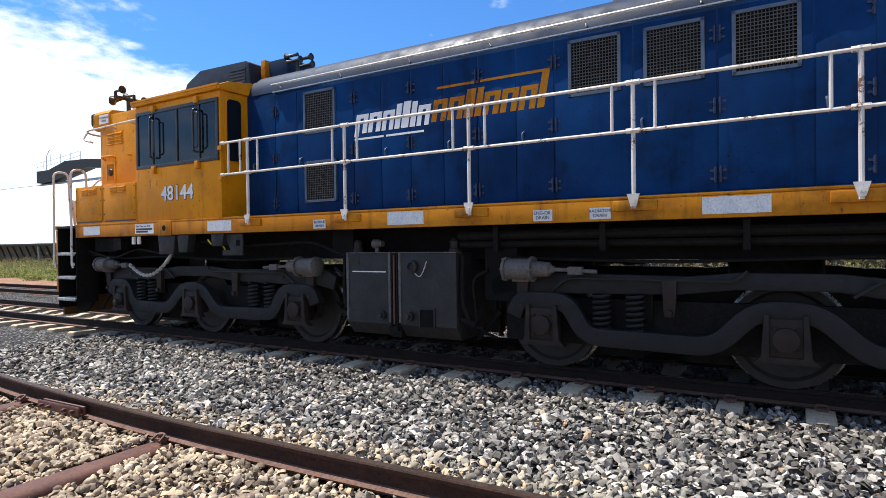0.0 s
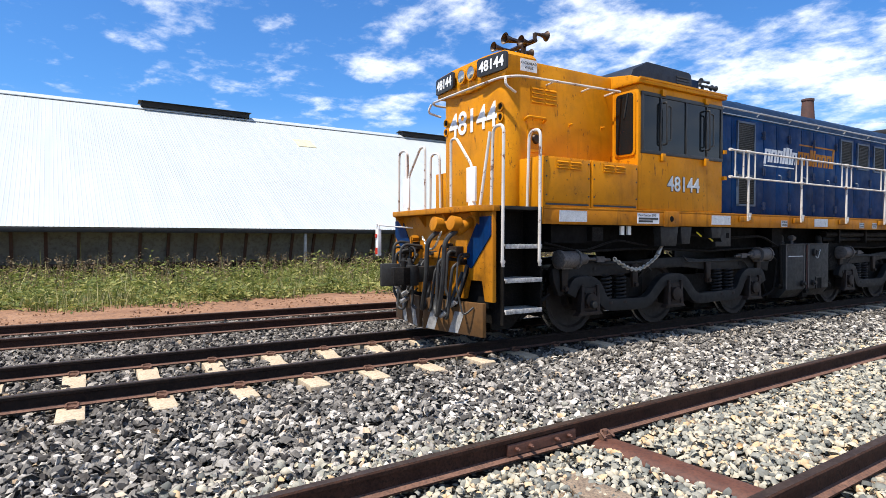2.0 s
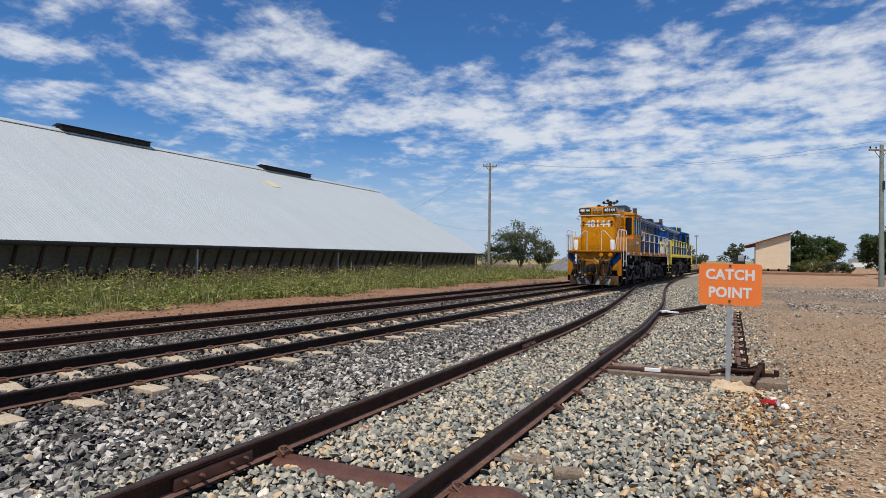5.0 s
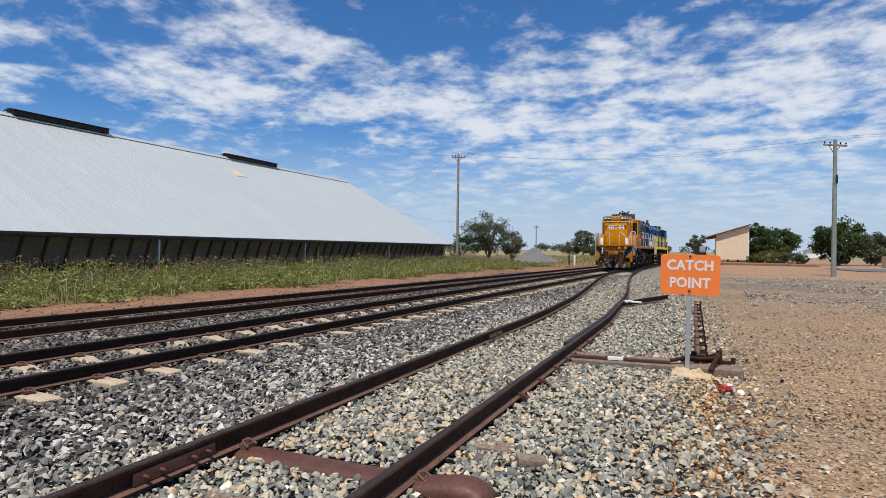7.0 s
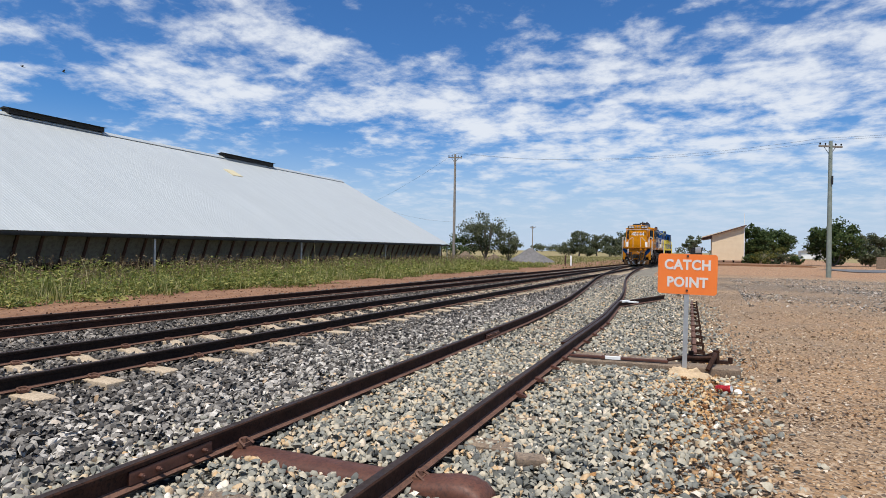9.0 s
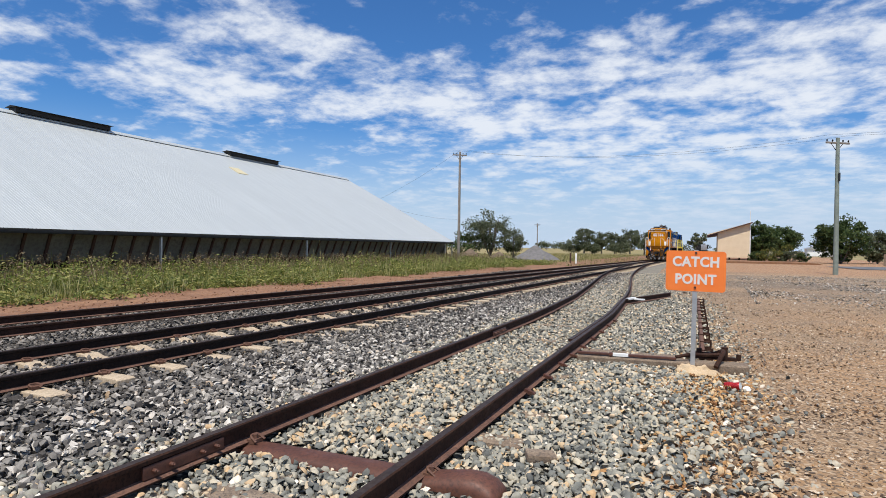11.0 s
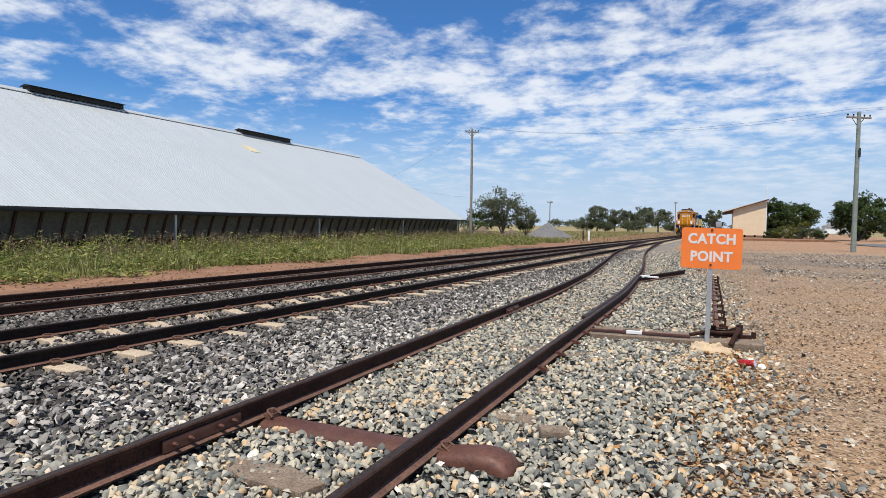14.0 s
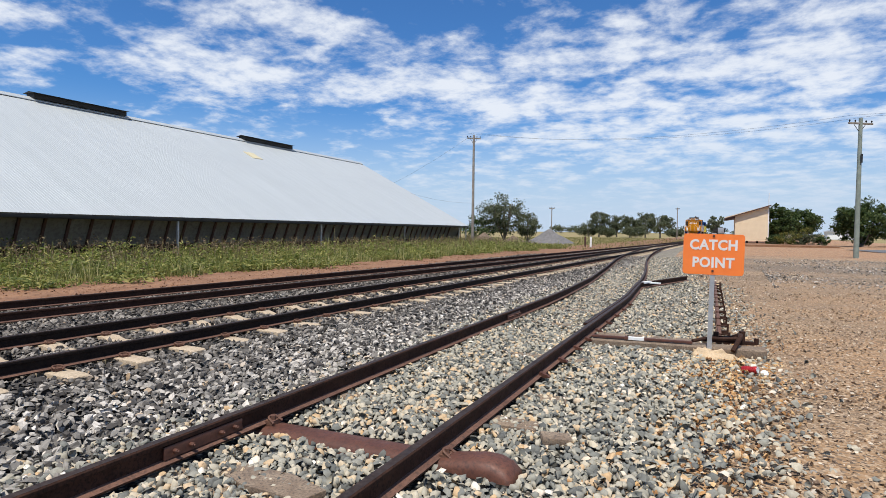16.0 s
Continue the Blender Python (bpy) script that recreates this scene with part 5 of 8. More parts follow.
def tree(x, y, h, w, mat, label, seed, trunk_h=0.3, clumps=36, leaves=90, leaf=0.16, open_=0.0, group="trees"):
    rng = np.random.default_rng(seed)
    t = empty("tree", label, "tree", group, pose(x, y, -0.36))
    g = Geo()
    tips = []
    n = 6
    for i in range(n):
        a = 2 * math.pi * i / n + rng.uniform(-0.4, 0.4)
        r = w * rng.uniform(0.15, 0.36)
        z = h * rng.uniform(0.5, 0.85)
        g.tube(bend([(0, 0, h * trunk_h * 0.6), (r * 0.35 * math.cos(a), r * 0.35 * math.sin(a), h * (trunk_h + 0.12)), (r * math.cos(a), r * math.sin(a), z)], 0.4), h * 0.012, 6)
        tips.append((r * math.cos(a), r * math.sin(a), z))
    g.rod((0, 0, -0.1), (0.05, 0, h * trunk_h), h * 0.035, 8, h * 0.02)
    g.rod((0.05, 0, h * trunk_h), (0, 0.05, h * 0.8), h * 0.02, 8, h * 0.008)
    part("trunk", g, BARK, t)
    # clumps crowd round the limbs; the outline stays ragged
    c = []
    while len(c) < clumps:
        a, u2 = rng.uniform(0, 2 * math.pi), rng.uniform(-1, 1)
        q = math.sqrt(1 - u2 * u2)
        rad = rng.uniform(0.45, 1.0)
        cz = h * (trunk_h + (1 - trunk_h) * 0.52) + u2 * rad * h * (1 - trunk_h) * 0.46
        px, py = q * rad * w * 0.5 * math.cos(a), q * rad * w * 0.5 * math.sin(a)
        if open_ and noise.noise(Vector((px * 0.9 + seed, py * 0.9, cz * 0.9))) < open_ - 0.25:
            continue
        c.append((px, py, cz))
    c = np.array(c)
    rr = w * 0.5 * rng.uniform(0.16, 0.34, clumps)
    m = clumps * leaves
    d = rng.normal(size=(m, 3))
    d /= np.linalg.norm(d, axis=1)[:, None]
    k = np.repeat(np.arange(clumps), leaves)
    p = c[k] + d * (rr[k] * rng.uniform(0.35, 1.1, m))[:, None] * np.array([1, 1, 0.75])
    e1 = rng.normal(size=(m, 3))
    e2 = np.cross(d + 0.6 * rng.normal(size=(m, 3)), e1)
    e1 /= np.linalg.norm(e1, axis=1)[:, None]
    e2 /= np.linalg.norm(e2, axis=1)[:, None]
    s = leaf * rng.uniform(0.6, 1.4, m)[:, None]
    v = np.stack([p - e1 * s, p - e2 * s * 0.5, p + e1 * s, p + e2 * s * 0.5], 1).reshape(-1, 3)
    f = np.arange(m * 4).reshape(-1, 4)
    ob = new("crown", fast_mesh("crown", v, f, mat))
    ob.parent = t
    return t


tree(-24.4, 69.5, 6.5, 6.4, LEAF, "loose grey-green tree beside the earth mound", 3, 0.12, 95, 70, 0.12, 0.32)
tree(-27.2, 68.5, 3.7, 5.0, LEAF_DARK, "dense low dark shrub beside the tree", 5, 0.05, 30, 80, 0.12)
tree(-22.0, 71.5, 4.2, 3.6, LEAF, "straggling side growth of the grey-green tree", 8, 0.1, 40, 70, 0.12, 0.3)
for i, (x, y, h, w) in enumerate(((-41.0, 205, 4.6, 8), (-36.5, 200, 8.4, 7.5), (-31.5, 205, 8.0, 8), (-26.5, 200, 7.0, 7), (-22.0, 203, 8.2, 9), (-17.0, 198, 8.0, 8.5), (-33, 196, 3.8, 7), (-24, 195, 3.6, 8), (-13.5, 215, 2.8, 6))):
    tree(x, y, h, w, LEAF, "open-crowned gum tree in a distant clump", 30 + i, 0.24 if h > 5 else 0.08, 46, 100, 0.22, 0.22, "distant gum trees")
tree(7.9, 103, 6.4, 4.6, LEAF_DARK, "dense dark green garden tree beside the hut", 51, 0.04, 110, 90, 0.16)
tree(12.6, 116, 6.0, 6.8, LEAF_DARK, "spreading dark green tree behind the shrubs", 53, 0.2, 80, 90, 0.20)
tree(17.2, 95, 6.4, 6.4, LEAF_DARK, "broad dark green tree by the road", 55, 0.03, 120, 90, 0.18)
tree(22.5, 100, 4.8, 5.0, LEAF, "low green tree by the road", 57, 0.05, 70, 80, 0.18)
tree(27.5, 104, 5.0, 6.0, LEAF_DARK, "low dark green tree by the road", 58, 0.05, 70, 80, 0.18)
for i, (x, y, h, w, mt) in enumerate(((7.4, 92, 1.9, 2.6, LEAF_DARK), (9.2, 90, 1.7, 2.4, LEAF), (10.2, 91, 2.9, 2.6, LEAF_LIME), (11.8, 88.5, 1.6, 2.0, LEAF_DARK), (8.2, 89.2, 2.1, 3.2, LEAF_LIME), (10.9, 89.8, 2.2, 3.0, LEAF), (6.8, 90.8, 1.7, 2.4, LEAF_DARK))):
    tree(x, y, h, w, mt, "garden shrub beside the hut", 70 + i, 0.05, 26, 70, 0.09, 0, "garden shrubs")
tree(-1.5, 190, 7.2, 5.5, LEAF, "slim gum tree far down the line", 81, 0.35, 26, 60, 0.3, 0.2, "distant gum trees")
for i in range(22):
    tree(-500 + 26 * i, 520 + 15 * (i % 3), 4.5 + 1.3 * (i * 7 % 4), 24, LEAF, "low distant tree belt on the horizon", 90 + i, 0.05, 22, 36, 0.8, 0, "distant tree belt")
fence = empty("low_fence", "low grey paling fence by the road", "fence", m=pose(19.5, 84, -0.3, 0, 0, 5))
part("fence_panel", Geo().box(0, 9, 0, 0.08, 0, 1.5), OLD_WOOD, fence)
house = empty("house", "small distant pale house beyond the road", "house", m=pose(34, 240, -0.3))
part("wall", Geo().box(0, 10, 0, 7, 0, 2.8), WHITE, house)
part("roof", Geo().prism([(-0.5, 2.7), (10.5, 2.7), (5, 4.6)], "y", -0.5, 7.5), GALV, house)


# ---- locomotives: local y runs from the cab end to the hood end, x is across, z is above the rail ----
SILL_END = 14.2
AXLES = (1.06, 3.00, 5.28, 8.92, 11.20, 13.14)


def flip(g):
    """Turns a piece of the cab end round to the hood end."""
    g.v = [(-x, SILL_END - y, z) for x, y, z in g.v]
    return g


def ribbon(pts, wide, x0, x1, k=3):
    """A thick bent bar in the y-z plane."""
    c = bend([(0, *p) for p in pts], 0.16, k)
    n = len(c)
    lo, hi = [], []
    for i, p in enumerate(c):
        d = (c[min(i + 1, n - 1)] - c[max(i - 1, 0)]).normalized()
        s = Vector((0, -d.z, d.y)) * wide / 2
        hi.append(p + s)
        lo.append(p - s)
    g = Geo()
    vs = []
    for x in (x0, x1):
        vs += [(x, p.y, p.z) for p in hi] + [(x, p.y, p.z) for p in lo]
    m = 2 * n
    fs = []
    for i in range(n - 1):
        fs += [(i, i + 1, n + i + 1, n + i), (m + i, m + n + i, m + n + i + 1, m + i + 1), (i, m + i, m + i + 1, i + 1), (n + i, n + i + 1, m + n + i + 1, m + n + i)]
    fs += [(0, n, m + n, m), (n - 1, m + n - 1, m + 2 * n - 1, 2 * n - 1)]
    return g.add(vs, fs)


def put(name, me, parent, m, label=""):
    o = new(name, me)
    o.parent = parent
    o.matrix_basis = m
    return tagged(o, label)


def side_m(s, y, z, x):
    """A pose for lettering on the side s (+1 or -1), facing outward."""
    return Matrix.Translation((s * x, y, z)) @ Euler((radians(90), 0, radians(90 * s))).to_matrix().to_4x4()


def front_m(x, z, y, yaw=0):
    return Matrix.Translation((x, y, z)) @ Euler((radians(90), 0, radians(yaw))).to_matrix().to_4x4()


def louvre(s, y0, y1, z0, z1, x, rows=4):
    """A pressed louvre plate on the side."""
    g = Geo().box(min(s * x, s * (x + 0.008)), max(s * x, s * (x + 0.008)), y0, y1, z0, z1)
    mid = (y0 + y1) / 2
    for a, b in ((y0 + 0.02, mid - 0.02), (mid + 0.02, y1 - 0.02)):
        for i in range(rows):
            z = z0 + (z1 - z0) * (i + 0.25) / rows
            h = (z1 - z0) / rows * 0.62
            g.prism([(s * x, z), (s * (x + 0.028), z), (s * (x + 0.022), z + h * 0.4), (s * x, z + h)], "y", a, b)
    return g


def grille(s, y0, y1, z0, z1, x, parent, frame_mat):
    g = Geo()
    w = 0.035
    for a, b, c, d in ((y0, y1, z0, z0 + w), (y0, y1, z1 - w, z1), (y0, y0 + w, z0, z1), (y1 - w, y1, z0, z1)):
        g.box(min(s * x, s * (x + 0.03)), max(s * x, s * (x + 0.03)), a, b, c, d)
    fr = part("grille", g, frame_mat, parent, "framed wire-mesh air grille")
    # near-black sheet imitates the unlit space behind the mesh
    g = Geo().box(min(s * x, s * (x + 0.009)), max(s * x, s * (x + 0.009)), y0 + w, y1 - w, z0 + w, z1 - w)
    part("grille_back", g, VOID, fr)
    g = Geo()
    n = 16
    for i in range(1, n):
        y = y0 + w + (y1 - y0 - 2 * w) * i / n
        g.box(min(s * (x + 0.012), s * (x + 0.018)), max(s * (x + 0.012), s * (x + 0.018)), y - 0.004, y + 0.004, z0 + w, z1 - w)
        z = z0 + w + (z1 - z0 - 2 * w) * i / n
        g.box(min(s * (x + 0.018), s * (x + 0.023)), max(s * (x + 0.018), s * (x + 0.023)), y0 + w, y1 - w, z - 0.004, z + 0.004)
    part("wire_mesh", g, GRILLE, fr)


def sx(s, a, b):
    return (min(s * a, s * b), max(s * a, s * b))


def steps_end(turn, loco, rail_mat, well_mat, step_mat, plate_mat):
    """Platform, step wells, headstock, coupler, hoses and plough of one end."""
    def mk(name, g, mat, label="", bevel=0.0, parent=None):
        return part(name, flip(g) if turn else g, mat, parent or loco, label, bevel)

    g = Geo().box(-1.36, 1.36, -0.72, 0.02, 1.79, 1.835)
    mk("platform", g, CHASSIS_GREY, "end platform over the steps", 0.006)
    g = Geo().prism([(-1.36, -0.70), (-1.36, -0.80), (-1.10, -0.97), (1.10, -0.97), (1.36, -0.80), (1.36, -0.70)], "z", 1.765, 1.842)
    mk("headstock_ledge", g, plate_mat, "thin painted ledge over the coupler", 0.008)
    for x in (-1.05, -0.35, 0.35, 1.05):
        g = Geo().prism([(-0.95, 1.76), (-0.78, 1.76), (-0.78, 1.56)], "x", x - 0.015, x + 0.015)
        mk("ledge_gusset", g, plate_mat)
    g = Geo()
    g.prism([(-1.33, 1.76), (1.33, 1.76), (1.33, 0.60), (1.16, 0.60), (1.10, 0.86), (0.78, 0.86), (0.70, 0.60), (-0.70, 0.60), (-0.78, 0.86), (-1.10, 0.86), (-1.16, 0.60), (-1.33, 0.60)], "y", -0.80, -0.74)
    head = mk("headstock", g, plate_mat, "painted headstock plate with dark stripes", 0.008)
    for s in (-1, 1):
        g = Geo().prism([(s * 1.31, 1.70), (s * 1.06, 1.70), (s * 0.78, 1.30), (s * 0.78, 1.04), (s * 0.88, 1.02), (s * 1.31, 1.46)], "y", -0.815, -0.80)
        mk("stripe", g, BLUE, "", 0, head)
    # step wells
    for s in (-1, 1):
        g = Geo()
        a, b = sx(s, 0.98, 1.0)
        g.box(a, b, -0.66, -0.02, 0.42, 1.79)
        a, b = sx(s, 1.0, 1.37)
        g.box(a, b, -0.66, -0.645, 0.30, 1.79)
        g.box(a, b, -0.035, -0.02, 0.42, 1.79)
        g.prism([(-0.66, 0.44), (-0.02, 0.44), (-0.30, 0.20), (-0.60, 0.20)], "x", *sx(s, 1.02, 1.06))
        well = mk("step_well", g, well_mat, "step well beside the headstock")
        for z in (0.50, 0.90, 1.34):
            a, b = sx(s, 1.04, 1.385)
            g = Geo().box(a, b, -0.645, -0.035, z - 0.025, z)
            g.box(*sx(s, 1.385, 1.40), -0.645, -0.035, z - 0.055, z + 0.002)
            mk("step", g, step_mat, "worn metal step", 0.004, well)
        for y in (-0.685, -0.075):
            g = Geo().tube(bend([(s * 1.40, y, 1.06), (s * 1.41, y - 0.02, 1.12), (s * 1.41, y, 2.86), (s * 1.16, y + 0.02, 2.86), (s * 1.12, y + 0.02, 1.83)], 0.12, 5), 0.021, 8)
            g.rod((s * 1.38, y, 1.12), (s * 1.41, y, 1.12), 0.03, 8)
            mk("grab_rail", g, rail_mat, "white looped grab rail")
        # railings over the platform edge
        g = Geo().tube(bend([(s * 0.36, -0.80, 1.83), (s * 0.36, -0.80, 2.80), (s * 0.50, -0.80, 2.80), (s * 0.88, -0.80, 2.38), (s * 0.88, -0.80, 1.83)], 0.09, 4), 0.020, 8)
        g.rod((s * 1.14, -0.70, 2.80), (s * 1.00, -0.76, 1.83), 0.02, 8)
        mk("end_railing", g, rail_mat, "white end railing")
        g = Geo().box(*sx(s, 0.80, 1.00), -0.84, -0.81, 1.90, 2.36)
        g.rod((s * 0.9, -0.85, 1.86), (s * 0.9, -0.78, 1.86), 0.05, 8)
        mk("cable_holder", g, WHITE, "white jumper-cable holder", 0.006)
        # plough blade
        g = Geo().prism([(s * 0.05, -1.08), (s * 1.20, -0.86), (s * 1.20, -0.80), (s * 0.05, -1.02)], "z", 0.14, 0.58)
        pl = mk("plough_blade", g, PLOUGH, "scraped grey plough blade with worn yellow paint", 0.01)
        for k in range(2):
            t0 = 0.12 + 0.46 * k
            g = Geo()
            g.add([(s * t0, -1.085 + 0.191 * (t0 - 0.05), 0.15), (s * (t0 + 0.18), -1.085 + 0.191 * (t0 + 0.13), 0.15), (s * (t0 + 0.30), -1.085 + 0.191 * (t0 + 0.25), 0.44), (s * (t0 + 0.12), -1.085 + 0.191 * (t0 + 0.07), 0.44)], [(0, 1, 2, 3)])
            mk("stripe", g, SCRAPED, "", 0, pl)
        g = Geo().rod((s * 0.8, -0.78, 1.1), (s * 0.7, -0.95, 0.5), 0.03, 6)
        mk("plough_stay", g, CHASSIS)
        # hoses with their cocks
        for i, (x, drop) in enumerate(((0.30, 0.42), (0.74, 0.36))):
            g = Geo().tube(bend([(s * x, -0.80, 1.05 + 0.05 * i), (s * x, -1.02, 1.02 + 0.05 * i), (s * (x - 0.03), -1.08, drop), (s * (x - 0.14), -1.05, drop - 0.03), (s * (x - 0.2), -0.96, drop + 0.25)], 0.14, 4), 0.02, 8)
            h = mk("air_hose", g, RUBBER, "hanging air hose")
            g = Geo().rod((s * x, -0.80, 1.05 + 0.05 * i), (s * x, -0.93, 1.05 + 0.05 * i), 0.04, 8)
            g.box(s * x - 0.05, s * x + 0.05, -0.9, -0.87, 1.07 + 0.05 * i, 1.12 + 0.05 * i)
            mk("cock", g, HORN_BRASS if i % 2 else CHASSIS_GREY, "", 0, h)
    # jumper cables loop beside the coupler
    for x0, x1, low in ((0.42, 0.10, 0.42), (0.86, 0.34, 0.36)):
        g = Geo().tube(bend([(x0, -0.99, 1.55), (x0 - 0.03, -1.20, 1.40), (x0 - 0.10, -1.18, 0.85), (x0 - 0.30, -1.14, low), (x1, -1.06, low + 0.05), (x1 - 0.05, -0.92, 1.0)], 0.26, 6), 0.034, 8)
        h = mk("jumper_cable", g, RUBBER, "thick black looped jumper cable")
        g = Geo().rod((x0, -0.80, 1.64), (x0, -1.04, 1.52), 0.07, 12, 0.085)
        g.rod((x0, -1.00, 1.60), (x0, -1.13, 1.62), 0.10, 14)
        mk("socket", g, plate_mat, "yellow cable socket", 0.01, h)
    # coupler
    g = Geo().box(-0.11, 0.11, -1.24, -0.74, 0.80, 1.02)
    g.prism([(-0.15, -1.20), (0.15, -1.20), (0.20, -1.30), (0.19, -1.37), (-0.22, -1.37), (-0.22, -1.28)], "z", 0.76, 1.04)
    cp = mk("coupler", g, CHASSIS_GREY, "grey knuckle coupler", 0.015)
    g = Geo().prism([(-0.22, -1.36), (-0.10, -1.36), (-0.13, -1.46), (-0.20, -1.60), (-0.27, -1.60), (-0.28, -1.45)], "z", 0.74, 1.06)
    mk("guard_arm", g, CHASSIS_GREY, "", 0.015, cp)
    g = Geo().prism([(0.04, -1.36), (0.20, -1.36), (0.23, -1.48), (0.17, -1.60), (0.03, -1.58), (0.00, -1.50), (0.08, -1.46)], "z", 0.78, 1.02)
    g.rod((0.15, -1.44, 0.70), (0.15, -1.44, 1.11), 0.035, 10)
    mk("knuckle", g, CHASSIS, "oily coupler knuckle", 0.015, cp)
    for x in (-0.10, 0.06):
        mk("lock_lug", Geo().rod((x, -1.30, 1.04), (x, -1.30, 1.14), 0.05, 10, 0.035).rod((x, -1.37, 1.09), (x, -1.23, 1.09), 0.022, 8), CHASSIS_GREY, "", 0, cp)
    g = Geo().box(-0.34, 0.34, -0.86, -0.78, 0.66, 0.74).box(-0.34, 0.34, -0.86, -0.78, 1.14, 1.22)
    g.box(-0.34, -0.24, -0.86, -0.78, 0.74, 1.14).box(0.24, 0.34, -0.86, -0.78, 0.74, 1.14)
    mk("coupler_pocket", g, plate_mat, "", 0.01)
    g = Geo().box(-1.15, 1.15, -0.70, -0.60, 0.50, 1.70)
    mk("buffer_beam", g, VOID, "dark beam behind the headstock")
    g = Geo().tube(bend([(-0.75, -0.95, 1.22), (-0.40, -1.0, 1.30), (-0.1, -1.12, 1.26), (0.06, -1.2, 1.16)], 0.1), 0.014, 6)
    g.rod((-0.80, -0.80, 1.22), (-0.75, -0.97, 1.22), 0.02, 6)
    mk("uncoupling_lever", g, CHASSIS_GREY, "uncoupling lever")
    rng = random.Random(7 if turn else 3)
    for i in range(5):
        x = -0.90 + 0.43 * i
        zt = rng.uniform(1.1, 1.5)
        low = rng.uniform(0.35, 0.7)
        sw = rng.uniform(-0.2, 0.2)
        g = Geo().tube(bend([(x, -0.80, zt), (x, -0.98, zt + 0.03), (x + sw * 0.4, -1.06, (zt + low) / 2), (x + sw, -1.02, low), (x + sw * 1.4, -0.9, low + 0.12)], 0.12, 4), rng.choice((0.011, 0.014, 0.018)), 6)
        g.rod((x, -0.80, zt), (x, -0.90, zt), 0.035, 6)
        mk("hose", g, RUBBER if i % 3 else CHASSIS_GREY, "tangled hose on the headstock")
    # a tangle of looped hoses beside the coupler
    for i, (x, zt, low, out) in enumerate(((-0.42, 1.30, 0.62, 1.16), (-0.55, 1.22, 0.50, 1.10), (-0.68, 1.34, 0.72, 1.14), (-0.80, 1.18, 0.44, 1.05), (-0.95, 1.26, 0.60, 1.00), (0.55, 1.12, 0.40, 1.10), (0.66, 1.22, 0.55, 1.02))):
        g = Geo().tube(bend([(x, -0.82, zt), (x - 0.03, -out, zt + 0.04), (x - 0.05, -out - 0.03, low + 0.15), (x + 0.06, -out + 0.02, low), (x + 0.17, -out + 0.04, low + 0.12), (x + 0.16, -0.84, zt - 0.16)], 0.13, 5), 0.022, 8)
        h = mk("brake_hose", g, RUBBER, "looped black brake hose")
        mk("coupling", Geo().rod((x + 0.02, -out + 0.0, low - 0.03), (x + 0.12, -out + 0.03, low + 0.03), 0.036, 8), SCRAPED, "", 0, h)
    for x, z in ((-0.62, 1.30), (0.58, 1.24), (-0.9, 1.1)):
        mk("valve_block", Geo().box(x - 0.10, x + 0.10, -0.92, -0.80, z - 0.07, z + 0.07).rod((x, -0.92, z), (x, -0.98, z), 0.05, 10), OILY_RUST, "oily valve block", 0.01)
    for x, z, mt in ((-0.55, 1.42, plate_mat), (0.20, 1.02, HORN_BRASS), (-0.35, 0.92, HORN_BRASS), (0.40, 1.2, plate_mat)):
        g = Geo().rod((x, -0.82, z), (x, -0.93, z), 0.045, 10).box(x - 0.015, x + 0.015, -0.95, -0.92, z - 0.10, z + 0.02)
        mk("air_cock", g, mt, "small cock with its handle")
    g = Geo()
    pts = [Vector((0.08 + 0.50 * i / 20, -1.10, 1.44 - 0.20 * math.sin(math.pi * i / 20) + 0.06 * i / 20)) for i in range(21)]
    for i, (a, b) in enumerate(zip(pts, pts[1:])):
        d = (b - a) * 0.78
        w = Vector((0, 0.013, 0)) if i % 2 else Vector((-d.z, 0, d.x)).normalized() * 0.013
        g.tube([(a + b) / 2 + d * math.cos(2 * math.pi * k / 7) + w * math.sin(2 * math.pi * k / 7) for k in range(8)], 0.0065, 5)
    mk("safety_chain", g, CHAIN, "small bright chain")


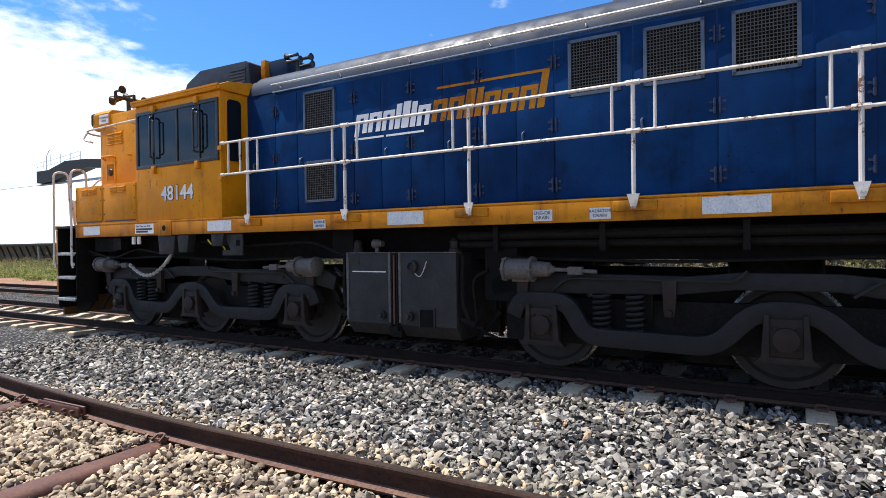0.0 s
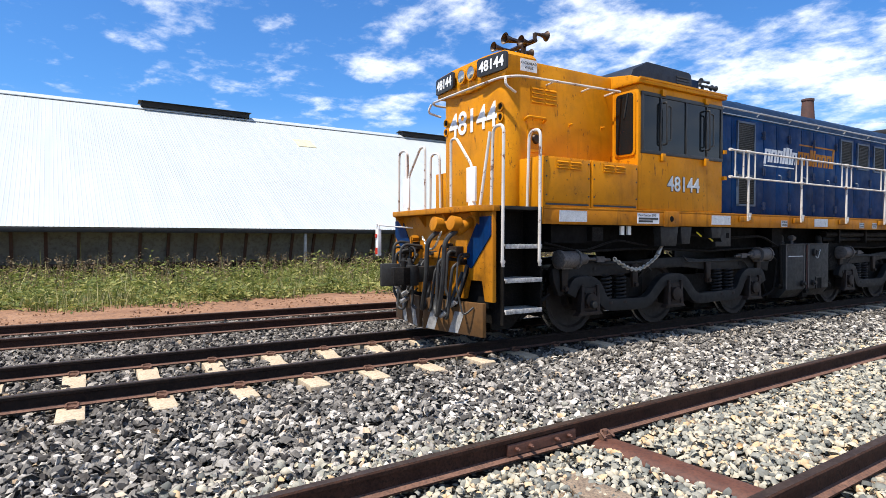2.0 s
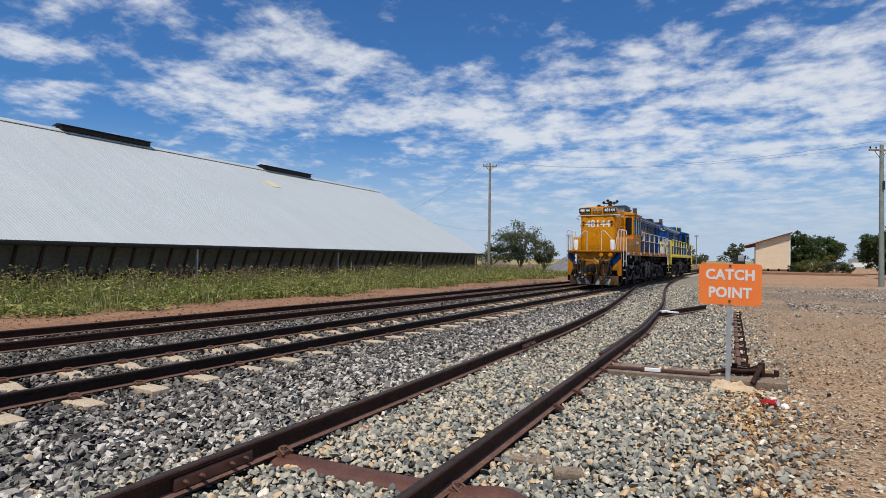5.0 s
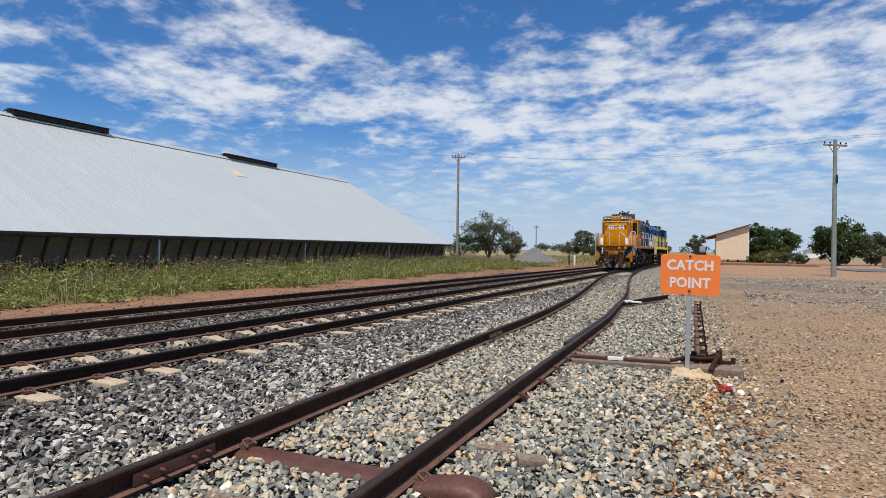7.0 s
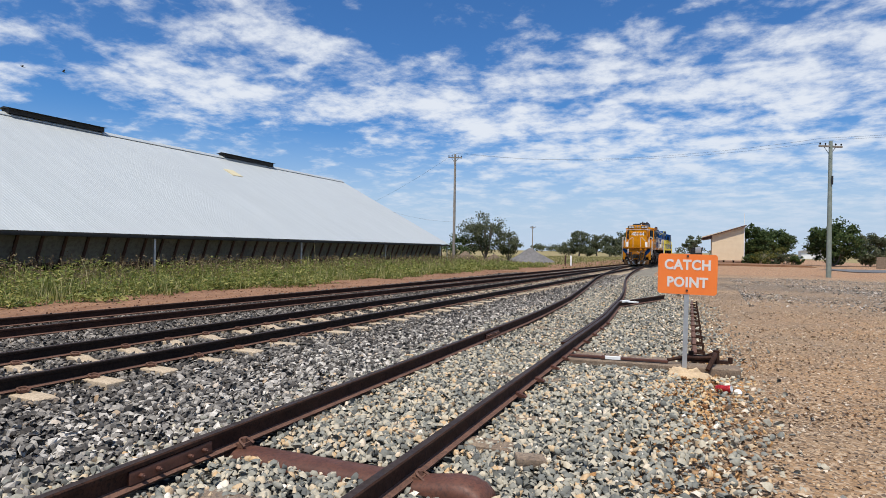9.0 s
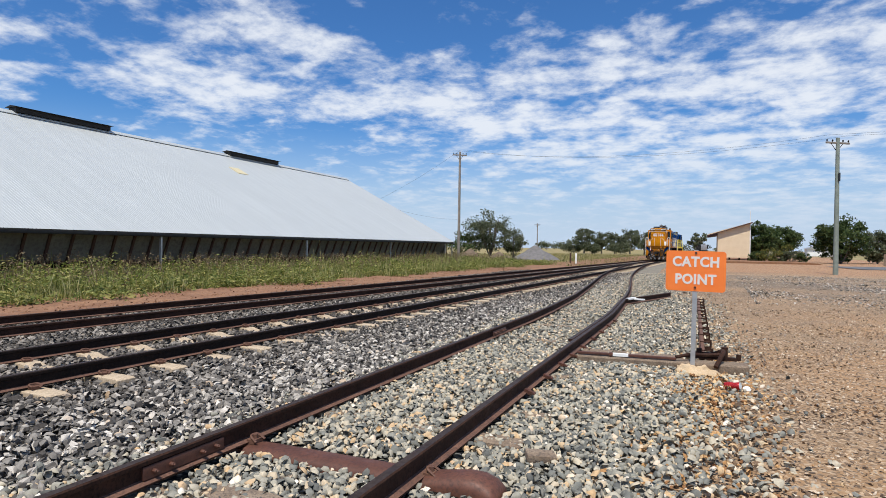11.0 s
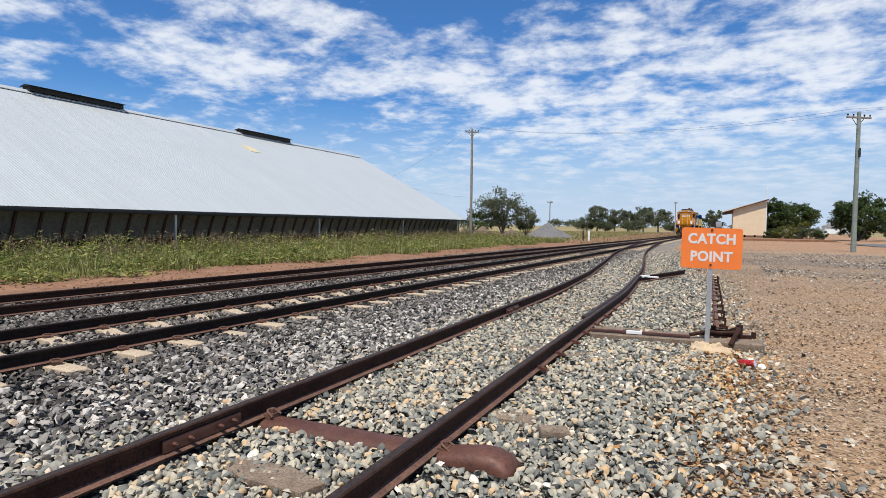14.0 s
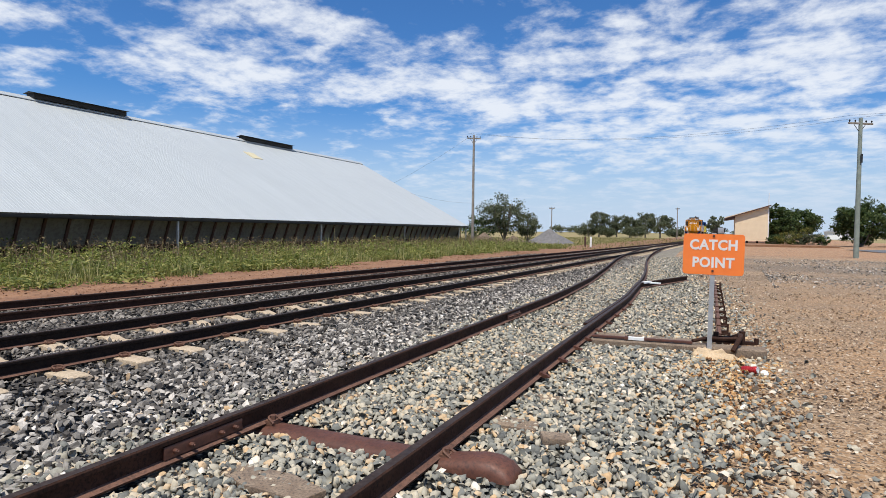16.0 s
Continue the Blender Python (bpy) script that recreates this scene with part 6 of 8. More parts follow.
def bogie(loco, turn, mats):
    """Three-axle bogie; built for the cab end and turned for the other."""
    def mk(name, g, mat, label="", bevel=0.0, parent=None):
        return part(name, flip(g) if turn else g, mat, parent or loco, label, bevel)

    core = Geo().box(-0.62, 0.62, 0.5, 5.85, 0.50, 0.95)
    for y in (1.55, 3.5, 4.75):
        core.box(-0.62, 0.62, y - 0.42, y + 0.42, 0.14, 0.6)
    core.box(-0.95, -0.85, 0.6, 5.8, 0.30, 0.80).box(0.85, 0.95, 1.5, 2.5, 0.34, 0.80).box(0.85, 0.95, 3.5, 4.8, 0.34, 0.80)
    core.rod((0, 3.1, 0.9), (0, 3.1, 1.25), 0.45, 16)
    for y in (1.9, 4.3):
        core.box(-1.0, 1.0, y - 0.14, y + 0.14, 0.62, 0.92)
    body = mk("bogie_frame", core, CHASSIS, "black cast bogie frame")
    for s in (-1, 1):
        x0, x1 = sx(s, 1.00, 1.10)
        g = Geo().prism([(0.42, 0.98), (0.52, 1.08), (2.2, 1.06), (2.6, 1.10), (3.4, 1.10), (3.8, 1.06), (5.75, 1.08), (5.95, 0.98), (5.9, 0.80), (5.6, 0.86), (4.9, 0.86), (3.9, 0.88), (3.4, 0.94), (2.6, 0.94), (2.2, 0.88), (1.4, 0.86), (0.9, 0.84), (0.7, 0.62), (0.55, 0.60), (0.45, 0.80)], "x", x0, x1)
        for y in (1.25, 2.05, 4.0, 4.95):
            g.rod((x0, y, 0.965), (x1 + 0.012 if s > 0 else x1, y, 0.965), 0.032, 8)
        mk("side_frame", g, BOGIE_GREY, "black side frame", 0.012, body)
        x0, x1 = sx(s, 1.06, 1.18)
        g = ribbon([(0.72, 0.60), (0.80, 0.78), (1.22, 0.78), (1.40, 0.42), (2.38, 0.40), (2.76, 0.76), (3.24, 0.76), (3.58, 0.40), (4.82, 0.42), (5.0, 0.78), (5.55, 0.78), (5.62, 0.60)], 0.18, x0, x1)
        mk("equaliser", g, BOGIE_GREY, "dark curved equaliser bar", 0.01, body)
        for y in (1.06, 3.00, 5.28):
            g = Geo().box(*sx(s, 0.98, 1.20), y - 0.15, y + 0.15, 0.36, 0.70)
            g.rod((s * 1.20, y, 0.52), (s * 1.25, y, 0.52), 0.11, 12)
            g.prism([(y - 0.26, 0.30), (y + 0.26, 0.30), (y + 0.20, 0.36), (y + 0.17, 0.74), (y + 0.13, 0.74), (y + 0.13, 0.36), (y - 0.13, 0.36), (y - 0.13, 0.74), (y - 0.17, 0.74), (y - 0.20, 0.36)], "x", *sx(s, 1.12, 1.22))
            for dy in (-0.09, 0.09):
                for dz in (0.42, 0.62):
                    g.rod((s * 1.20, y + dy, dz), (s * 1.225, y + dy, dz), 0.018, 6)
            mk("axle_box", g, OILY_RUST, "oily axle box", 0.008, body)
        for y in (1.52, 1.84, 4.32, 4.66):
            pts = []
            for i in range(7 * 9 + 1):
                t = 2 * math.pi * i / 9
                pts.append((s * 1.07 + 0.075 * math.cos(t), y + 0.085 * math.sin(t), 0.47 + 0.40 * i / 63))
            mk("coil_spring", Geo().tube(pts, 0.019, 6), BOGIE_GREY, "heavy coil spring", 0, body)
        for y, d in ((0.62, 1), (5.52, -1)):
            prof = [(-0.20, 0.03), (-0.20, 0.10), (-0.18, 0.135), (-0.15, 0.135), (-0.15, 0.115), (0.13, 0.115), (0.13, 0.14), (0.16, 0.14), (0.17, 0.09), (0.34, 0.075), (0.36, 0.045), (0.40, 0.03)]
            if d < 0:
                prof = [(-a, r) for a, r in prof[::-1]]
            g = Geo().lathe((s * 1.20, y, 1.12), "y", prof, 18)
            g.rod((s * 1.20, y + d * 0.38, 1.12), (s * 1.20, y + d * 0.85, 1.10), 0.022, 8)
            g.box(*sx(s, 1.02, 1.20), y - 0.1, y + 0.1, 0.98, 1.06)
            g.box(*sx(s, 1.16, 1.24), y + d * 0.55, y + d * 0.70, 1.07, 1.15)
            for dy in (-0.165, 0.145):
                for k in range(6):
                    t = 2 * math.pi * k / 6
                    g.rod((s * 1.20 + 0.125 * math.cos(t), y + d * dy - 0.03, 1.12 + 0.125 * math.sin(t)), (s * 1.20 + 0.125 * math.cos(t), y + d * dy + 0.03, 1.12 + 0.125 * math.sin(t)), 0.012, 6)
            mk("brake_cylinder", g, CYL_GREY, "dusty brake cylinder with its push rod", 0, body)
        for y, d in ((0.42, -1), (2.02, 1), (4.05, -1), (6.0, 1)):
            g = Geo().tube(bend([(s * 0.86, y, 1.0), (s * 0.84, y, 0.7), (s * 0.80, y - d * 0.06, 0.30)], 0.1), 0.03, 6)
            g.box(*sx(s, 0.70, 0.84), y - 0.06, y + 0.06, 0.34, 0.62)
            mk("brake_hanger", g, CHASSIS, "", 0, body)
        g = Geo().rod((s * 1.0, 0.45, 0.62), (s * 0.9, -0.02, 0.28), 0.03, 6)
        g.rod((s * 1.0, 5.85, 0.62), (s * 0.92, 6.2, 0.25), 0.03, 6)
        g.tube(bend([(s * 1.12, 5.95, 1.1), (s * 1.14, 6.15, 1.0), (s * 1.10, 6.1, 0.4), (s * 1.0, 5.9, 0.3)], 0.12), 0.022, 6)
        g.tube(bend([(s * 1.15, 0.1, 1.30), (s * 1.12, 1.0, 1.22), (s * 1.12, 2.2, 1.26), (s * 1.12, 4.0, 1.20), (s * 1.12, 5.6, 1.24)], 0.2), 0.018, 6)
        mk("sand_pipe", g, CHASSIS, "", 0, body)
        for y0, y1, z0 in ((1.20, 2.50, 1.02), (3.30, 5.20, 1.00)):
            g = Geo().tube(bend([(s * 1.13, y0, z0 + 0.12), (s * 1.14, y0 + 0.1, z0 + 0.02), (s * 1.14, y1 - 0.2, z0 + 0.03), (s * 1.13, y1, z0 - 0.12)], 0.08), 0.014, 6)
            mk("brake_pipe", g, CHASSIS_GREY, "thin dusty brake pipe", 0, body)
        for y in (0.62, 2.10, 3.98, 5.52):
            g = Geo().prism([(y - 0.07, 1.02), (y + 0.07, 1.02), (y + 0.05, 0.66), (y - 0.05, 0.66)], "x", *sx(s, 1.10, 1.15))
            g.rod((s * 1.12, y, 0.70), (s * 1.19, y, 0.70), 0.035, 8)
            mk("brake_lever", g, OILY_RUST, "rust-brown brake lever", 0.006, body)
        for y in (1.52, 1.84, 4.32, 4.66):
            mk("spring_seat", Geo().rod((s * 1.07, y, 0.43), (s * 1.07, y, 0.47), 0.12, 12), OILY_RUST, "", 0, body)
        g = Geo().lathe((s * 1.24, 1.06, 0.46), "x", [(0, 0.05), (s * 0.03, 0.06), (s * 0.07, 0.05), (s * 0.075, 0.02)], 10)
        mk("speed_sensor", g, CHASSIS_GREY, "", 0, body)


def wheelset(loco, y):
    prof = [(-0.07, 0.12), (-0.07, 0.40), (-0.085, 0.43), (-0.085, 0.53), (-0.055, 0.53), (-0.045, 0.502), (0.055, 0.497), (0.055, 0.43), (0.02, 0.40), (0.0, 0.30), (0.015, 0.16), (0.09, 0.14), (0.09, 0.0)]
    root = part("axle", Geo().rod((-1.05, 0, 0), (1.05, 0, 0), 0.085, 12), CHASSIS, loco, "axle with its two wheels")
    root.matrix_basis = pose(0, y, 0.5)
    for s in (-1, 1):
        g = Geo().lathe((s * 0.755, 0, 0), "x", [(s * a, r) for a, r in prof], 40)
        ob = part("wheel", g, WHEEL, root)
        ob.data.materials.append(TREAD)
        for p in ob.data.polygons:
            c = p.center
            if 0.485 < math.hypot(c.y, c.z) < 0.515:
                p.material_index = 1
    return root


def slab_word(loco, s, y0, y1, z0, z1, heights, mat, x, label):
    """A brand name as plain leaning slabs."""
    gap = 0.024
    total = sum(w for _, _, w in heights)
    unit = (y1 - y0 - gap * (len(heights) - 1)) / total
    at = y0
    for a, b, w in heights:
        ya, yb = at, at + unit * w
        at = yb + gap
        za, zb = z0 + (z1 - z0) * a, z0 + (z1 - z0) * b
        lean = 0.18
        bars = ((ya, yb, za, zb),) if w < 0.7 else ((ya, ya + 0.36 * (yb - ya), za, zb), (yb - 0.36 * (yb - ya), yb, max(za, z0), zb), (ya + 0.3 * (yb - ya), yb - 0.3 * (yb - ya), zb - 0.055, zb))
        g = Geo()
        for p, q, u, v in bars:
            g.prism([(p + lean * (u - z0), u), (q + lean * (u - z0), u), (q + lean * (v - z0), v), (p + lean * (v - z0), v)], "x", *sx(s, x, x + 0.003 + 0.0004 * (q - p)))
        part("brand_mark", g, mat, loco, label, smooth=False)


def round_rect(a, b, r):
    """Outline of a board with rounded corners."""
    pts = []
    for cx, cz, a0 in ((a - r, r - b, -90), (a - r, b - r, 0), (r - a, b - r, 90), (r - a, r - b, 180)):
        for i in range(5):
            t = radians(a0 + 22.5 * i)
            pts.append((cx + r * math.cos(t), cz + r * math.sin(t)))
    return pts


def build_loco(label, first):
    loco = empty("locomotive", label, "locomotive", "coupled locomotives")
    body, hood_mat = (YELLOW, BLUE) if first else (BRIGHT_BLUE, BRIGHT_BLUE)
    sill_mat = SILL_YELLOW if first else LEMON
    rail_mat = WHITE_RAIL if first else LEMON
    roof_m = ROOF_BLUE if first else BRIGHT_BLUE
    plate = SILL_YELLOW if first else LEMON
    L = SILL_END
    # underframe
    for s in (-1, 1):
        g = Geo().box(*sx(s, 1.30, 1.385), 0, L, 1.61, 1.815)
        g.box(*sx(s, 1.26, 1.395), 0, L, 1.815, 1.845)
        sill = part("side_sill", g, sill_mat, loco, "grimy painted side sill", 0.006)
        for a, b in ((0.28, 0.80), (3.69, 4.22), (7.03, 7.55), (10.55, 11.10)):
            part("reflector_strip", Geo().box(*sx(s, 1.385, 1.392), a, b, 1.645, 1.80), SILVER, sill, "scuffed silver reflector strip")
        g = Geo().box(*sx(s, 1.385, 1.40), 2.46, 2.82, 1.60, 1.84)
        jb = part("jacking_plate", g, sill_mat, sill, "jacking plate with a dark hole", 0.004)
        # the hole is a near-black disc, its shade put into the colour
        part("hole", Geo().rod((s * 1.399, 2.64, 1.72), (s * 1.403, 2.64, 1.72), 0.045, 16), VOID, jb)
        for y0, y1, z0, z1 in ((2.42, 2.86, 1.30, 1.60), (2.92, 3.20, 1.33, 1.60), (3.72, 4.02, 1.42, 1.60)):
            g = Geo().prism([(y0, z1), (y1, z1), (y1 - 0.05, z0), (y0 + 0.03, z0)], "x", *sx(s, 1.22, 1.36))
            part("jacking_bracket", g, CHASSIS_GREY, loco, "grey bracket under the sill", 0.006)
    part("deck", Geo().box(-1.26, 1.26, 0, L, 1.79, 1.838), CHASSIS, loco, "dark walkway deck")
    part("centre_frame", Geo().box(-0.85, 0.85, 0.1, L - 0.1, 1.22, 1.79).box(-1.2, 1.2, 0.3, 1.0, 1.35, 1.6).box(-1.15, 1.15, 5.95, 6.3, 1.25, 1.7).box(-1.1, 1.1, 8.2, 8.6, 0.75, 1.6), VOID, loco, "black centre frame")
    for s in (-1, 1):
        g = Geo()
        for k, (z, r) in enumerate(((1.50, 0.055), (1.40, 0.045), (1.54, 0.03))):
            g.tube(bend([(s * (1.16 - 0.05 * k), 7.9, z), (s * (1.16 - 0.05 * k), 12.6 + 0.3 * k, z), (s * 0.7, 12.9 + 0.3 * k, z - 0.1)], 0.15), r, 10)
        for y in (8.4, 9.6, 10.9, 12.0):
            g.box(*sx(s, 1.08, 1.24), y - 0.03, y + 0.03, 1.32, 1.60)
        part("pipe_run", g, CHASSIS, loco, "black pipes slung under the sill")
        g = Geo()
        g.tube(bend([(s * 1.22, 0.15, 1.36), (s * 1.2, 0.9, 1.22), (s * 1.2, 1.6, 1.4), (s * 1.2, 2.3, 1.3)], 0.2), 0.016, 6)
        g.tube(bend([(s * 1.15, 3.2, 1.5), (s * 1.15, 4.4, 1.42), (s * 1.15, 5.6, 1.46), (s * 1.15, 6.2, 1.25)], 0.2), 0.022, 6)
        g.box(*sx(s, 1.12, 1.28), 1.02, 1.24, 1.38, 1.58)
        part("cable_run", g, CHASSIS, loco)
        for y in (1.60, 1.75):
            part("junction_light", Geo().box(*sx(s, 1.27, 1.30), y, y + 0.07, 1.47, 1.60), WHITE, loco, "small white tag under the sill")
        for y, z in ((3.50, 1.52), (3.82, 1.44)):
            part("yellow_handle", Geo().rod((s * 1.24, y, z), (s * 1.26, y + 0.10, z - 0.07), 0.012, 6), LEMON, loco, "small yellow cock handle")
        g = Geo().prism([(3.95, 1.60), (4.36, 1.60), (4.36, 1.28), (3.92, 1.28), (3.92, 1.36), (4.10, 1.36)], "x", *sx(s, 1.28, 1.31))
        lb = part("lifting_bracket", g, CHASSIS_GREY, loco, "grey plate with a square hole", 0.004)
        # flat near-black square imitates the shaded hole
        part("hole", Geo().box(*sx(s, 1.309, 1.313), 4.22, 4.31, 1.42, 1.51), VOID, lb)
    # nose
    r, NW = 0.22, 0.88
    prof = []
    for cx, cy, a0 in ((NW - r, -0.20 + r, -90), (NW, 1.90, 0), (-NW, 1.90, 0), (-NW + r, -0.20 + r, 180)):
        if a0 == 0:
            prof.append((cx, cy))
            continue
        for i in range(7):
            t = radians(a0 + 90 * i / 6)
            prof.append((cx + r * math.cos(t), cy + r * math.sin(t)))
    g = Geo().prism(prof, "z", 1.84, 3.93)
    nose = part("nose", g, body, loco, "tall rounded short hood", 0.05)
    brow = Geo().prism([(-0.88, 3.66), (-0.35, 3.62), (0, 3.60), (0.35, 3.62), (0.88, 3.66), (0.91, 3.72), (0.91, 3.95), (0.84, 4.02), (0.4, 4.05), (-0.4, 4.05), (-0.84, 4.02), (-0.91, 3.95), (-0.91, 3.72)], "y", -0.25, 0.3)
    part("brow", brow, body, nose, "brow over the front with number boards", 0.03)
    for s in (-1, 1):
        cx, yaw = s * 0.62, s * 6
        bd = put("number_board", mesh_of("number_board", Geo().prism(round_rect(0.305, 0.128, 0.05), "y", -0.012, 0.03), BLACK, True, 0.006), loco, Matrix.Translation((cx, -0.285, 3.865)) @ Euler((0, 0, radians(yaw))).to_matrix().to_4x4(), "black number board with white figures")
        put("figures", text_mesh("figures", "48144" if first else "48208", 0.205, WHITE, 0.002, 1.0, 0.005), bd, front_m(0, -0.005, -0.015))
        g = Geo().lathe((s * 0.125, -0.26, 3.865), "y", [(0.0, 0.11), (-0.05, 0.115), (-0.05, 0.095), (-0.02, 0.085)], 20)
        hl = part("headlight", g, body, loco, "round twin headlight")
        part("lens", Geo().lathe((s * 0.125, -0.295, 3.865), "y", [(0.0, 0.096), (-0.014, 0.088), (-0.030, 0.05), (-0.034, 0.02)], 20), LAMP_GLASS, hl)
        for z in (3.27, 3.12):
            g = Geo().lathe((s * 0.71, -0.19, z), "y", [(0, 0.065), (-0.02, 0.068), (-0.022, 0.05), (-0.006, 0.045)], 16)
            ml = part("marker_light", g, body, loco, "small round marker light")
            part("lens", Geo().lathe((s * 0.71, -0.198, z), "y", [(0, 0.045), (-0.008, 0.03)], 14), VOID, ml)
        # louvres and peg on the nose side
        part("louvre", louvre(s, 0.20, 0.70, 3.33, 3.58, NW), body, nose, "louvre plate", smooth=False)
        for y, z in ((0.95, 3.10), (1.62, 3.12)):
            g = Geo().rod((s * (NW - 0.01), y, z), (s * (NW + 0.08), y, z), 0.014, 8)
            g.box(*sx(s, NW - 0.01, NW + 0.01), y - 0.02, y + 0.02, z - 0.04, z + 0.03)
            part("peg", g, body, nose)
        # recessed marker lamp
        g = Geo().box(*sx(s, NW, NW + 0.015), 0.14, 0.46, 2.64, 2.68).box(*sx(s, NW, NW + 0.015), 0.14, 0.46, 2.98, 3.02).box(*sx(s, NW, NW + 0.015), 0.14, 0.19, 2.68, 2.98).box(*sx(s, NW, NW + 0.015), 0.41, 0.46, 2.68, 2.98)
        g.tube(bend([(s * NW, 0.10, 3.08), (s * (NW + 0.07), 0.10, 3.12), (s * (NW + 0.07), 0.44, 3.12), (s * NW, 0.44, 3.08)], 0.05), 0.022, 8)
        rl = part("side_lamp", g, body, nose, "framed side lamp with a grab bar")
        part("lamp_recess", Geo().box(*sx(s, NW - 0.005, NW + 0.004), 0.19, 0.41, 2.68, 2.98), SILL_YELLOW if first else BLUE, rl)
        part("reflector", Geo().lathe((s * NW, 0.30, 2.83), "x", [(0, 0.075), (s * 0.03, 0.06), (s * 0.04, 0.02)], 14), HORN_BRASS, rl)
        # side cupboards
        for a, b in ((0.0, 0.885), (0.895, 1.88)):
            g = Geo().box(*sx(s, NW, 1.37), a, b, 1.845, 2.52)
            bx = part("side_cupboard", g, body, loco, "low equipment cupboard beside the nose", 0.012)
            part("cupboard_door", Geo().box(*sx(s, 1.37, 1.382), a + 0.02, b - 0.02, 1.91, 2.50), body, bx, "", 0.005)
            part("louvre", louvre(s, a + 0.22, a + 0.70, 2.36, 2.48, 1.382, 3), body, bx, "louvre plate", smooth=False)
            for y in (a + 0.05, b - 0.05):
                for z in (2.0, 2.25, 2.45):
                    part("bolt", Geo().rod((s * 1.38, y, z), (s * 1.392, y, z), 0.012, 6), BLACK, bx)
            part("chipped_edge", Geo().box(*sx(s, 1.37, 1.378), a + 0.05, b - 0.04, 1.868, 1.893), BLACK, bx)
    put("running_number", text_mesh("running_number", "48144" if first else "48208", 0.50, WHITE, 0.004, 1.0, 0.007), loco, front_m(0.02, 3.17, -0.208), "large white running number")
    pipe = Geo().tube(bend([(1.08, 1.82, 3.66), (1.08, -0.14, 3.62), (0.93, -0.34, 3.61), (0.5, -0.38, 3.60), (-0.5, -0.38, 3.60), (-0.93, -0.34, 3.61), (-1.08, -0.14, 3.62), (-1.08, 1.82, 3.66)], 0.18, 5), 0.018, 8)
    for s in (-1, 1):
        for y in (0.5, 1.2, 1.7):
            pipe.rod((s * (NW - 0.01), y, 3.62), (s * 1.08, y, 3.64), 0.013, 6)
        pipe.tube(bend([(s * 0.98, -0.32, 3.61), (s * 1.03, -0.36, 3.48), (s * 0.97, -0.14, 3.42)], 0.08), 0.018, 8)
    part("brow_rail", pipe, rail_mat, loco, "white pipe rail round the brow")
    g = Geo().lathe((0.30, 0.15, 3.98), "z", [(0, 0.06), (0.10, 0.065), (0.17, 0.05), (0.18, 0.0)], 14)
    part("aerial_dome", g, WHITE, loco, "white aerial dome")
    part("aerial_dome", Geo().lathe((-0.35, 0.15, 3.98), "z", [(0, 0.09), (0.06, 0.095), (0.09, 0.05), (0.09, 0.0)], 14), WHITE, loco, "white aerial dome")
    part("beacon", Geo().lathe((-0.02, 0.2, 3.98), "z", [(0, 0.1), (0.03, 0.1), (0.03, 0.07), (0.14, 0.07), (0.17, 0.05), (0.17, 0.11), (0.2, 0.11), (0.2, 0)], 14), BLACK, loco, "dark roof beacon")
    # horns
    g = Geo().rod((0.55, 0.35, 3.93), (0.55, 0.35, 4.26), 0.04, 8)
    g.rod((0.24, 0.35, 4.26), (0.82, 0.35, 4.26), 0.035, 8)
    g.rod((0.44, 0.35, 4.26), (0.44, 0.35, 4.36), 0.03, 8).rod((0.80, 0.35, 4.26), (0.80, 0.35, 4.36), 0.03, 8)
    horns = part("air_horn", g, HORN_BRASS, loco, "cluster of tarnished trumpet horns")
    for i, (x, z, d, ln) in enumerate(((0.26, 4.26, -1, 0.42), (0.44, 4.36, -1, 0.32), (0.62, 4.26, -1, 0.52), (0.80, 4.36, 1, 0.28), (0.40, 4.22, 1, 0.34), (0.74, 4.24, -1, 0.26))):
        ln *= 0.8
        pr = [(0, 0.018), (d * ln * 0.5, 0.024), (d * ln * 0.85, 0.045), (d * ln, 0.076), (d * ln * 0.98, 0.064), (d * ln * 0.8, 0.028)]
        part("trumpet", Geo().lathe((x, 0.35, z), "y", pr, 16), HORN_BRASS, horns)
    put("warning_plate", mesh_of("warning_plate", Geo().box(-0.15, 0.15, -0.085, 0.085, 0, 0.004), WHITE), loco, side_m(1, 0.145, 3.84, 0.911), "white overhead wires warning plate")
    if first:
        for i, w in enumerate(("OVERHEAD", "WIRES")):
            put("lettering", text_mesh("lettering", w, 0.055, BLACK, 0.001), loco, side_m(1, 0.145, 3.868 - 0.062 * i, 0.917))
    # cab
    cab = part("cab", Geo().box(-1.375, 1.375, 1.88, 4.0, 1.845, 3.74), body, loco, "full-width driving cab", 0.03)
    roof = [(-1.42, 3.74), (1.42, 3.74), (1.43, 3.80), (1.25, 3.88), (0.8, 3.95), (0, 3.98), (-0.8, 3.95), (-1.25, 3.88), (-1.43, 3.80)]
    part("cab_roof", Geo().prism(roof, "y", 1.84, 4.04), body, cab, "gently curved cab roof", 0.012)
    for s in (-1, 1):
        part("roof_gutter", Geo().box(*sx(s, 1.40, 1.44), 1.85, 4.03, 3.795, 3.825), body, cab)
    for s in (-1, 1):
        g = Geo()
        for a, b, c, d in ((1.93, 3.97, 2.70, 2.755), (1.93, 3.97, 3.575, 3.63), (1.93, 1.985, 2.755, 3.575), (3.915, 3.97, 2.755, 3.575), (2.98, 3.015, 2.755, 3.575), (2.36, 2.39, 2.755, 3.575), (3.52, 3.55, 2.755, 3.575)):
            g.box(*sx(s, 1.37, 1.40), a, b, c, d)
        win = part("side_window", g, BLACK, cab, "dark sliding side window in a black frame", 0.005)
